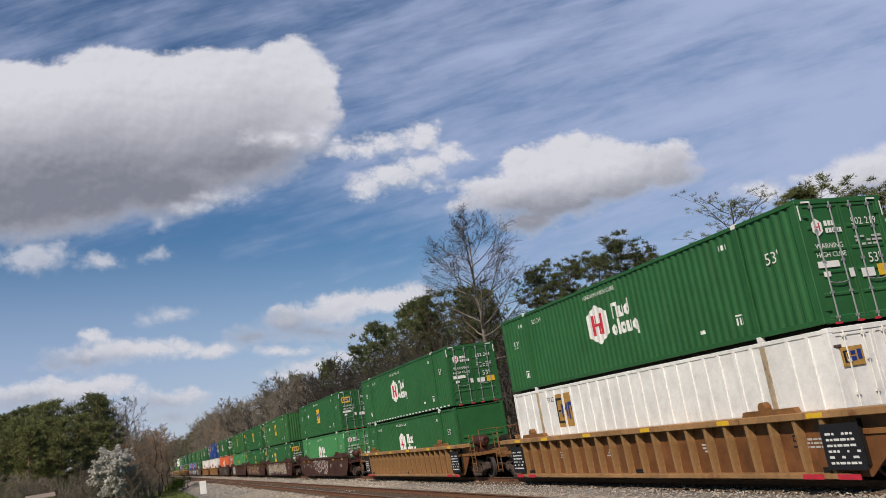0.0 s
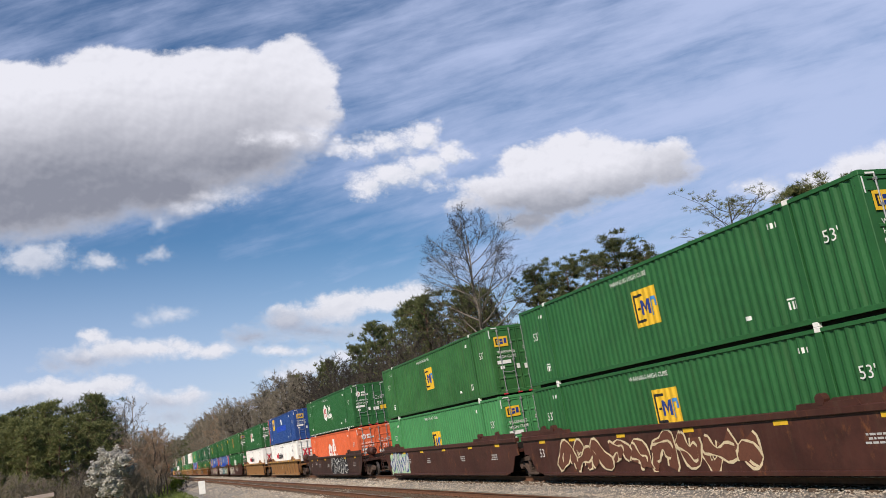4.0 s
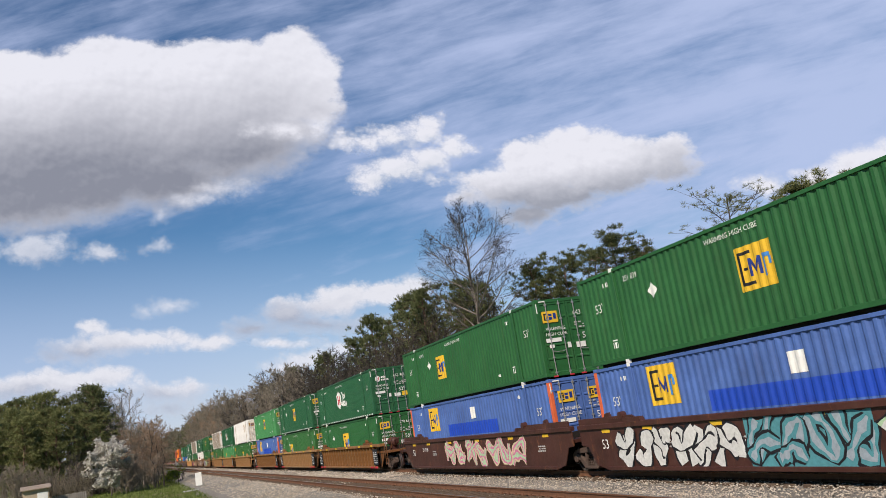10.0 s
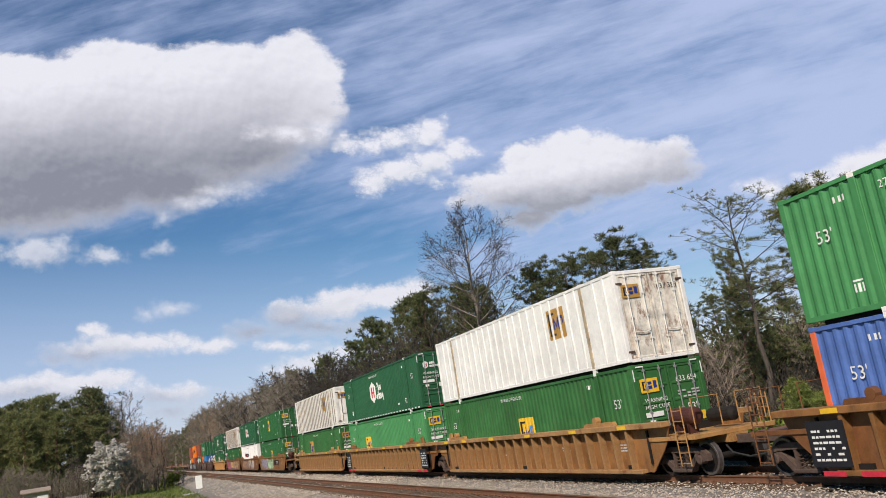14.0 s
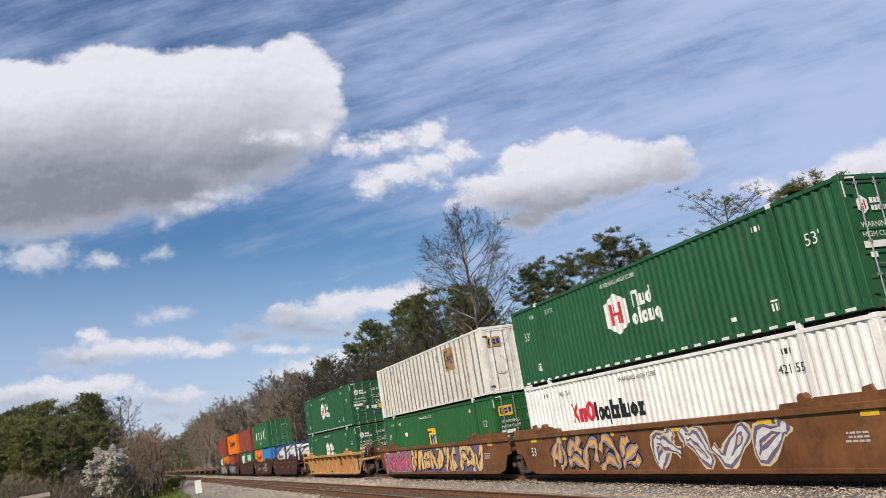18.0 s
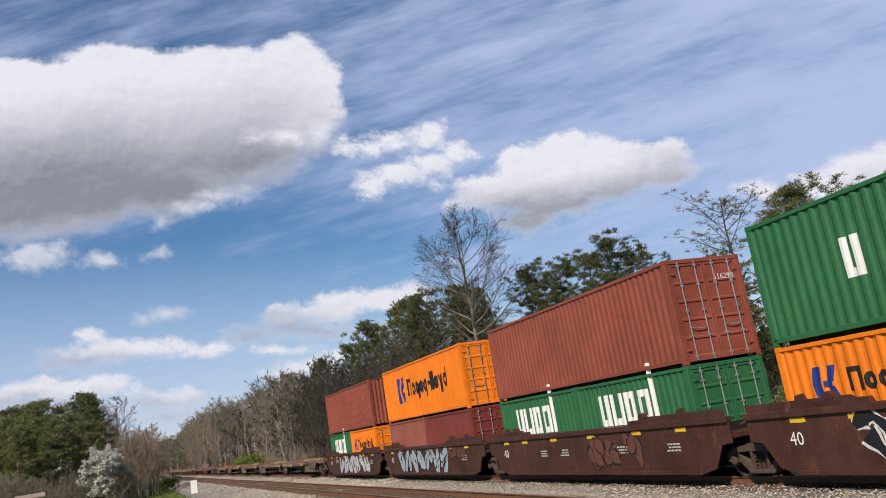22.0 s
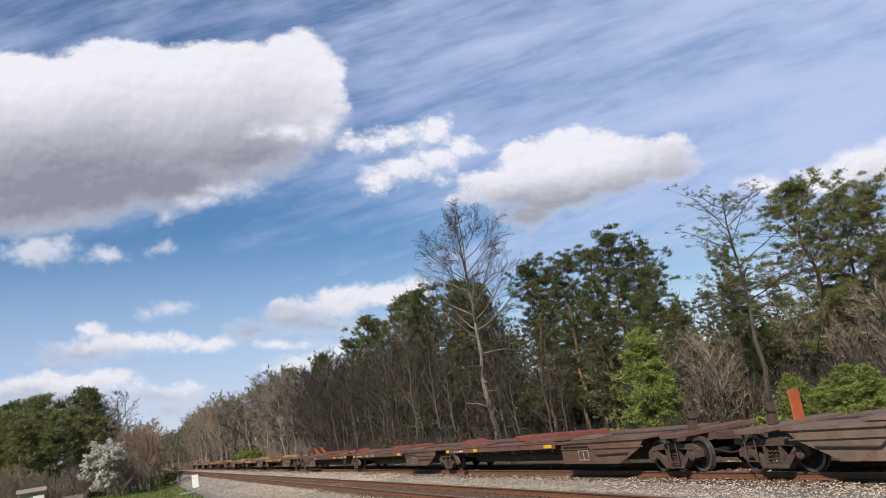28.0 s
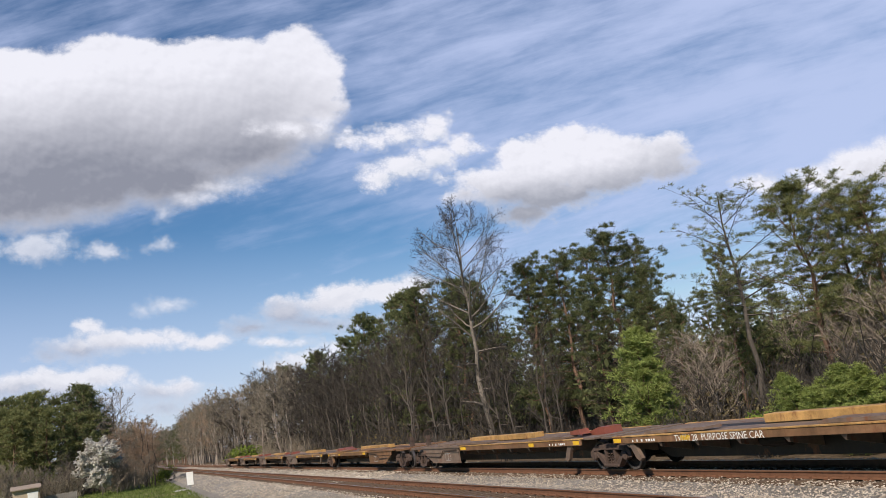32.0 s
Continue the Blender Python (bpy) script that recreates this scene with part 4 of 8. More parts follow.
def breed(kind):
    """The meshes of a kind of tree: (trunk, crown)."""
    if kind in KINDS:
        return KINDS[kind]
    name, i = kind
    s = 100 + 17 * i
    if name == "pine":
        w, c = pine_heads(s, 16.0, 0.20, 0.16, 40, 4, 4, 0.72, 0.40, 0.7, 0.3, 7, 0.30, 0.092)
        out = w.mesh("trunk", BARK_PINE), c.mesh("crown", NEEDLE)
    elif name == "pine_dark":
        w, c = pine_heads(s + 5, 16.0, 0.22, 0.12, 42, 7, 11, 0.35, 0.42, 0.85, 0.32, 9, 0.24, 0.062)
        out = w.mesh("trunk", BARK_PINE), c.mesh("crown", NEEDLE_DARK)
    elif name == "pine_far":
        w, c = pine_heads(s + 5, 16.0, 0.23, 0.14, 45, 4, 4, 0.68, 0.42, 0.75, 0.3, 7, 0.30, 0.092)
        out = w.mesh("trunk", BARK_PINE), c.mesh("crown", NEEDLE_DARK)
    elif name == "scrub":
        w, c = bare_crown(s + 11, 9.0, 0.26, 0.06, 20, 6, 14, fan=0.45)
        out = w.mesh("trunk", BARK), c.mesh("crown", TWIG)
    elif name == "pine_open":
        w, c = pine_heads(s + 9, 16.0, 0.24, 0.24, 36, 9, 10, 0.36, 0.45, 1.25, 0.4, 11, 0.30, 0.045)
        out = w.mesh("trunk", BARK_PINE), c.mesh("crown", NEEDLE)
    elif name == "pine_thin":
        w, c = pine_heads(s + 3, 16.0, 0.27, 0.44, 26, 11, 4, 0.26, 0.55, 0.85, 0.5, 12, 0.3, 0.036)
        out = w.mesh("trunk", BARK), c.mesh("crown", NEEDLE)
    elif name == "pine_young":
        w, c = pine_crown(s + 2, 6.0, 0.42, 0.05, 13, 8, 22, 0.30, 0.0, True)
        out = w.mesh("trunk", BARK_PINE), c.mesh("crown", NEEDLE_YOUNG)
    elif name == "bare":
        w, c = upswept(s + 1, 14.0, 0.30, 0.20, 13, 6, 5, 2, 1.0, 3, 0.012)
        out = w.mesh("trunk", BARK), c.mesh("crown", TWIG)
    elif name == "wood_pale":
        w, c = bare_crown(s + 4, 14.0, 0.24, 0.10, 24, 7, 14, twig=0.032)
        out = w.mesh("trunk", BARK_PALE), c.mesh("crown", TWIG_PALE)
    elif name == "bare_pale":
        w, c = upswept(s + 4, 14.0, 0.30, 0.19, 13, 6, 5, 2, 1.0, 2, 0.018)
        out = w.mesh("trunk", BARK_PALE), c.mesh("crown", TWIG_PALE)
    elif name == "bare_red":
        w, c = bare_crown(s + 6, 12.0, 0.23, 0.15, 20, 7, 15)
        out = w.mesh("trunk", BARK), c.mesh("crown", TWIG_RED)
    elif name == "bare_tall":
        w, c = upswept(s + 7, 19.0, 0.44, 0.185, 26, 9, 7, 6, 1.0, 6, 0.0085, (0.36, 0.90))
        out = w.mesh("trunk", BARK_GREY), c.mesh("crown", TWIG)
    elif name == "blossom":
        w, c = bare_crown(s + 8, 7.0, 0.36, 0.10, 26, 7, 8, fan=0.5)
        r = random.Random(s)
        fl = Shape()
        vs = c.v
        for _ in range(11000):
            p = Vector(r.choice(vs)) + Vector((r.gauss(0, 0.09), r.gauss(0, 0.09), r.gauss(0, 0.09)))
            if p.z > 1.0:
                tuft(fl, p, r, 0.22, 0.1, 3, 0.45)
        w.v, w.f = w.v + c.v, w.f + [tuple(i2 + len(w.v) for i2 in f) for f in c.f]
        out = w.mesh("trunk", BARK), fl.mesh("crown", BLOSSOM)
    elif name == "shrub":
        out = thicket_wood(s, 2.0, 2.0, 26).mesh("stem", BARK), leaf_cloud(s + 1, 2.4, 2.2, 1500, 0.13).mesh("crown", SHRUB)
    elif name == "briar":
        out = thicket_wood(s, 4.0, 2.8, 70).mesh("stem", TWIG), leaf_cloud(s + 1, 3.8, 2.0, 500, 0.10).mesh("crown", BRIAR)
    elif name == "evergreen":
        out = thicket_wood(s, 3.0, 3.0, 20).mesh("stem", BARK), leaf_cloud(s + 1, 4.2, 4.0, 1300, 0.17).mesh("crown", NEEDLE_DARK)
    elif name == "brush_tan":
        w, c = upswept(s + 12, 4.0, 0.06, 0.40, 16, 6, 6, 3, 0.7, 0, 0.009, (0.5, 1.3))
        out = w.mesh("stem", TWIG_TAN), c.mesh("crown", TWIG_TAN)
    elif name == "brush_pale":
        out = thicket_wood(s, 4.0, 3.6, 80).mesh("stem", TWIG_PALE), leaf_cloud(s + 1, 3.8, 2.6, 260, 0.09).mesh("crown", BRIAR)
    KINDS[kind] = out
    return out


LOOKS = {"pine": ("tall pine with a dense green crown", "tree", "pine_tree"), "pine_dark": ("dark green pine with a full rounded crown", "tree", "pine_tree"),
         "pine_far": ("dark green pine with a full rounded crown", "tree", "pine_tree"), "pine_open": ("pine with an open layered crown at the edge of the wood", "tree", "pine_tree"), "pine_thin": ("sparse half-bare pine with long side limbs", "tree", "pine_tree"),
         "pine_young": ("bright green young pine beside the track", "tree", "young_pine"), "bare": ("leafless grey-brown tree in early spring", "tree", "bare_tree"), "scrub": ("leafless bushy brown tree at the wood's edge", "tree", "scrub_tree"),
         "wood_pale": ("bushy leafless tree with pale tan twigs", "tree", "bare_tree"), "bare_pale": ("leafless pale-barked tree with budding twigs", "tree", "bare_tree"), "bare_red": ("leafless tree with reddish buds", "tree", "budding_tree"),
         "bare_tall": ("tall leafless tree with a fine fan-shaped crown", "tree", "bare_tree"), "blossom": ("small tree covered in white blossom", "tree", "blossoming_tree"),
         "shrub": ("bright yellow-green spring shrub", "shrub", "shrub"), "briar": ("tangled brown briar thicket", "shrub", "thicket"), "brush_tan": ("grey-tan leafless bush with fine twigs", "shrub", "bush"), "brush_pale": ("pale dry brush thicket", "shrub", "thicket"), "evergreen": ("dark green evergreen bush under the pines", "shrub", "evergreen_bush")}
BASE_H = {"pine": 16, "pine_dark": 16, "pine_far": 16, "pine_open": 16, "pine_thin": 16, "pine_young": 6, "bare": 14, "scrub": 9, "bare_pale": 14, "wood_pale": 14, "bare_red": 12, "bare_tall": 19, "blossom": 7, "shrub": 2.2, "briar": 2.8, "brush_pale": 3.6, "brush_tan": 4.0, "evergreen": 4.4}


def plant(name, i, x, y, h, turn=0.0, wide=1.0, sink=0.0):
    trunk, crown = breed((name, i))
    label, category, title = LOOKS[name]
    t = thing(title, label, category, "trees along the railway" if category == "tree" else "shrubs along the railway", pose(x, y, ground_height(x, y) - sink, 0, 0, turn))
    k = h / BASE_H[name]
    t.scale = (k * wide, k * wide, k)
    part("trunk" if category == "tree" else "stem", trunk, t)
    part("crown", crown, t)
    return t


def woods():
    r = random.Random(42)
    def sprinkle(kinds, n, xr, yr, hr):
        for _ in range(n):
            x, y = r.uniform(*xr), r.uniform(*yr)
            plant(r.choice(kinds), r.randrange(3), x, y, r.uniform(*hr), r.uniform(0, 360), r.uniform(0.85, 1.15))
    # single trees that stand out
    plant("bare_tall", 0, 26.0, 58.5, 18.9, 40, 1.12)
    for k, (x, y, h) in enumerate(((34.7, 51.4, 14.6), (31.1, 58.2, 14.4), (32.3, 55.2, 14.0), (35.5, 48.4, 11.3), (36.6, 57.3, 14.6), (33.4, 46.5, 9.0), (34, 61, 13.6), (37.5, 52.5, 13.6), (30.5, 48.5, 9.0), (33, 43, 7.6), (27.5, 75.1, 16.2), (29.5, 70, 14.6))):
        plant("pine_dark", k % 3, x, y, h, 47 * k, 1.15 if k == 0 else 1.0)
    plant("pine_thin", 0, 29.5, 32.7, 12.4, 110)
    plant("pine_dark", 1, 31.6, 36.3, 7.6, 10, 0.8)
    plant("pine_dark", 2, 32.6, 37.4, 10.0, 70, 0.62)
    plant("pine_dark", 0, 36.0, 43.5, 8.2, 200, 0.9)
    plant("pine_open", 0, 31.9, 30.3, 11.7, 30, 1.2)
    plant("pine_open", 1, 34.6, 30.4, 10.6, 160, 1.1)
    plant("pine_open", 2, 32.5, 26.6, 10.2, 250, 1.2)
    plant("pine_open", 0, 33.2, 23.6, 11.2, 90, 1.1)
    plant("pine_dark", 1, 36.5, 40.5, 8.6, 0)
    plant("pine_young", 0, 24.0, 34.6, 6.2, 0, 1.0)
    plant("pine_young", 1, 26.2, 37.5, 4.2, 90)
    plant("pine_young", 2, 23.2, 24.2, 2.6, 20, 1.2)
    plant("pine_young", 0, 23.4, 22.0, 3.0, 140, 1.2)
    plant("pine_young", 1, 22.6, 20.4, 2.8, 200, 1.3)
    plant("pine_young", 2, 24.6, 26.0, 2.7, 70, 1.2)
    plant("pine_young", 0, 23.0, 23.0, 2.3, 250, 1.3)
    plant("pine_young", 1, 23.6, 19.4, 3.1, 300, 1.2)
    plant("pine_young", 1, 24.4, 24.0, 2.4, 35, 1.2)
    # edge of the wood behind the train
    sprinkle(["scrub", "scrub", "bare"], 22, (25, 34), (48, 72), (5.5, 8.5))
    sprinkle(["scrub", "scrub", "bare"], 34, (24.5, 34), (68, 125), (8, 12))
    sprinkle(["bare", "bare", "scrub"], 18, (25, 33), (70, 120), (11, 14))
    sprinkle(["scrub"], 16, (25, 31), (105, 150), (10, 14))
    sprinkle(["wood_pale", "wood_pale", "bare_pale", "scrub"], 40, (23.0, 33), (140, 250), (12, 17.5))
    sprinkle(["wood_pale", "bare_red", "wood_pale"], 38, (20.6, 29), (215, 340), (15, 19))
    sprinkle(["wood_pale", "pine_far"], 26, (19.8, 30), (330, 520), (15, 21))
    sprinkle(["pine_far"], 14, (19.5, 30), (520, 800), (18, 24))
    for x, y, h in ((31, 88, 17.6), (33, 97, 18.2), (30, 103, 17.4), (34, 112, 18), (33, 124, 17.2), (30, 82, 15.5), (35, 78, 16), (38, 90, 18.5), (37, 132, 18), (33, 146, 17.5), (36, 160, 18.5), (33, 178, 18.6), (36, 192, 19), (32, 210, 18)):
        plant("pine_far", r.randrange(3), x, y, h, r.uniform(0, 360), 0.9)
    sprinkle(["pine_far", "scrub", "scrub"], 26, (36, 52), (60, 150), (9, 14))
    sprinkle(["pine_far", "bare"], 14, (36, 54), (140, 250), (13, 18))
    for x, y, h in ((23.6, 61, 9.5), (24.2, 66, 11), (24.8, 54, 8.5), (23.8, 71, 12), (24.6, 80, 11.5)):
        plant("bare", r.randrange(3), x, y, h, r.uniform(0, 360), 0.9)
    sprinkle(["bare", "scrub", "scrub"], 22, (27, 42), (38, 60), (4, 7.0))
    sprinkle(["bare"], 7, (27, 42), (20, 38), (4, 7))
    sprinkle(["scrub", "pine_far", "scrub"], 18, (44, 62), (38, 70), (5, 9))
    sprinkle(["scrub"], 14, (40, 60), (14, 38), (3, 6))
    sprinkle(["brush_tan"], 22, (26, 44), (20, 44), (2.8, 5.2))
    sprinkle(["briar"], 40, (21.8, 26), (20, 130), (1.2, 2.8))
    sprinkle(["briar"], 12, (21.8, 30), (56, 120), (2, 4))
    sprinkle(["brush_pale"], 18, (21.8, 30), (120, 240), (2, 5))
    sprinkle(["briar"], 14, (36, 52), (36, 74), (3, 5))
    sprinkle(["evergreen"], 21, (32, 44), (40, 78), (4, 7.5))
    sprinkle(["evergreen"], 10, (31, 42), (78, 120), (6, 9))
    sprinkle(["briar", "scrub"], 12, (26, 38), (17, 33), (2.2, 4.5))
    sprinkle(["shrub"], 4, (22, 24.5), (15, 25), (1.2, 1.8))
    plant("shrub", 1, 22.2, 168, 3.6, 0, 1.2)
    plant("shrub", 2, 22.0, 180, 3.0, 90, 1.2)
    # left belt
    r.seed(77)
    for k, (x, y, h) in enumerate(((-15.5, 138, 12.6), (-13, 146, 14.2), (-11, 139, 13.2), (-9, 150, 14.4), (-7, 142, 12.4), (-14.2, 155, 14.8), (-5.5, 152, 12.4), (-17.5, 146, 14))):
        plant("pine", k % 3, x, y, h, 53 * k, 1.1)
    sprinkle(["pine", "pine", "pine_far"], 26, (-46, -6), (150, 185), (15, 19))
    sprinkle(["pine"], 14, (-34, -8), (136, 160), (12, 15))
    sprinkle(["bare_pale", "bare"], 16, (-14, 4), (165, 215), (15, 20))
    sprinkle(["bare_red", "wood_pale"], 14, (-2, 5.2), (160, 215), (9, 13))
    sprinkle(["wood_pale", "bare_red", "bare_red"], 22, (-2.6, 3.4), (122, 155), (6.5, 9.5))
    sprinkle(["scrub"], 8, (-9, -3), (124, 140), (4, 7))
    sprinkle(["briar", "brush_pale"], 34, (-16, 2.2), (120, 165), (2, 4.8))
    sprinkle(["bare_red", "wood_pale", "scrub"], 24, (-3, 4.8), (190, 330), (8, 12))
    sprinkle(["pine_far"], 10, (-2, 6.0), (420, 760), (14, 22))
    sprinkle(["bare_red", "pine_far"], 12, (-3, 5.5), (330, 470), (12, 17))
    sprinkle(["bare_red", "wood_pale"], 12, (-9, -1.5), (166, 200), (12.5, 15.5))
    sprinkle(["brush_tan"], 16, (-24, -7), (118, 134), (3, 5.2))
    sprinkle(["brush_tan"], 6, (-5, 2.5), (114, 124), (2.5, 4.5))
    plant("blossom", 0, -3.2, 116, 5.9, 0, 1.3)
    plant("shrub", 0, 5.4, 138, 2.6, 0, 1.1)
    # the far end of the cutting
    for k in range(14):
        plant("pine_far", k % 3, -12 + 4.6 * k, 1015 + 7 * (k % 3), 22 + 3 * (k % 4), 70 * k, 1.25)
    sprinkle(["pine_far", "pine"], 6, (24, 70), (880, 960), (18, 24))


woods()


# ---- freight containers (own space: x across, y along, z up from the base; -x faces the camera's side) ----
HALF = 1.295
PITCH, DEEP = 0.278, 0.036


def wave(L):
    """Breaks (y, inward offset) of a corrugated long wall."""
    pts = []
    y = -L / 2 + 0.16
    while y < L / 2 - 0.16 - PITCH * 0.5:
        for dy, d in ((0.0, 0.0), (0.072, 0.0), (0.140, DEEP), (0.210, DEEP)):
            if y + dy < L / 2 - 0.16:
                pts.append((y + dy, d))
        y += PITCH
    pts.append((L / 2 - 0.16, 0.0))
    return pts


def wall_offset(style, L, y):
    if style != "wave":
        return 0.0
    s = (y + L / 2 - 0.16) % PITCH
    if s < 0.072:
        return 0.0
    if s < 0.140:
        return DEEP * (s - 0.072) / 0.068
    if s < 0.210:
        return DEEP
    return DEEP * (1 - (s - 0.210) / 0.068)


def long_wall(style, L, H, side):
    g = Shape()
    x = side * (HALF - 0.022)
    if style == "wave":
        pts = wave(L)
        n = len(pts)
        v = [(x - side * d, y, 0.15) for y, d in pts] + [(x - side * d, y, H - 0.09) for y, d in pts]
        f = [(i, i + 1, n + i + 1, n + i) for i in range(n - 1)]
        g.add(v, f)
    else:
        g.box(min(x, x - side * 0.04), max(x, x - side * 0.04), -L / 2 + 0.12, L / 2 - 0.12, 0.15, H - 0.09)
    return g


def conform(polys, style, L, proud=0.006):
    """Markings painted on the long wall that faces -x; they follow its folds."""
    g = Shape()
    breaks = [y for y, _ in wave(L)] if style == "wave" else [-99, 99]
    for poly in polys:
        ys = [p[0] for p in poly]
        cuts = [min(ys)] + [b for b in breaks if min(ys) < b < max(ys)] + [max(ys)]
        for lo, hi in zip(cuts, cuts[1:]):
            piece = cut_strip(poly, lo, hi)
            if len(piece) >= 3:
                g.add([(-HALF + 0.022 - proud + wall_offset(style, L, min(max(y, lo + 1e-4), hi - 1e-4)), y, z) for y, z in piece], [tuple(range(len(piece)))])
    return g


def block(y0, y1, z0, z1, slant=0.0):
    return [(y0, z0), (y1, z0), (y1 + slant, z1), (y0 + slant, z1)]


def strokes(y, z, h, word, gap=0.09, slant=0.0):
    """Plain upright bars in a row for a name: each entry is (width, base, height) in parts of h. It reads from +y to -y."""
    out = []
    for w, b, t in word:
        out.append(block(y - w * h, y, z + b * h, z + (b + t) * h, slant))
        y -= (w + gap) * h
    return out


def ring_shape(y, z, w, h, t):
    """A rounded ring as eight convex pieces."""
    pts = [(0.30, 0.0), (0.70, 0.0), (1.0, 0.28), (1.0, 0.72), (0.70, 1.0), (0.30, 1.0), (0.0, 0.72), (0.0, 0.28)]
    outer = [(y - a * w, z + b * h) for a, b in pts]
    inner = [(y - t - a * (w - 2 * t), z + t + b * (h - 2 * t)) for a, b in pts]
    return [[outer[i], outer[(i + 1) % 8], inner[(i + 1) % 8], inner[i]] for i in range(8)]


def figures(y, z, h, row, gap=0.13, t=0.19):
    """Plain heavy figures in a row in place of a name, h high, from +y to -y. o ring, | tall bar, n arch, u trough, d ring with a tall bar,
    q ring with a hanging bar, - dash, v wedge, z step."""
    out = []
    b, low = t * h, h * 0.70
    for c in row:
        w = {"|": t, "-": 0.34, " ": 0.2, "n": 0.66, "N": 0.74}.get(c, 0.58) * h
        if c in "odq":
            out += ring_shape(y, z, w, low, b)
        if c == "|":
            out.append(block(y - b, y, z, z + h))
        elif c == "d":
            out.append(block(y - w, y - w + b, z + 0.3 * h, z + h))
        elif c == "q":
            out.append(block(y - w, y - w + b, z - 0.26 * h, z + 0.5 * h))
        elif c in "nN":
            k = low if c == "n" else h
            out += [block(y - b, y, z, z + k), block(y - w, y - w + b, z, z + k), block(y - w + b, y - b, z + k - b, z + k)]
        elif c == "u":
            out += [block(y - b, y, z + b, z + low), block(y - w, y - w + b, z + b, z + low), block(y - w, y, z, z + b)]
        elif c == "-":
            out.append(block(y - w, y, z + 0.32 * h, z + 0.32 * h + b))
        elif c == "v":
            out += [[(y - b, z + low), (y, z + low), (y - w / 2 + b * 0.2, z - 0.1 * h), (y - w / 2 - b * 0.6, z - 0.1 * h)], [(y - w, z + low), (y - w + b, z + low), (y - w / 2 + b * 0.2, z - 0.26 * h), (y - w / 2 - b * 0.6, z - 0.26 * h)]]
        elif c == "z":
            out += [block(y - w, y, z, z + b), block(y - w, y, z + low - b, z + low), block(y - w * 0.7, y - w * 0.3, z + b, z + low - b)]
        y -= w + gap * h
    return out


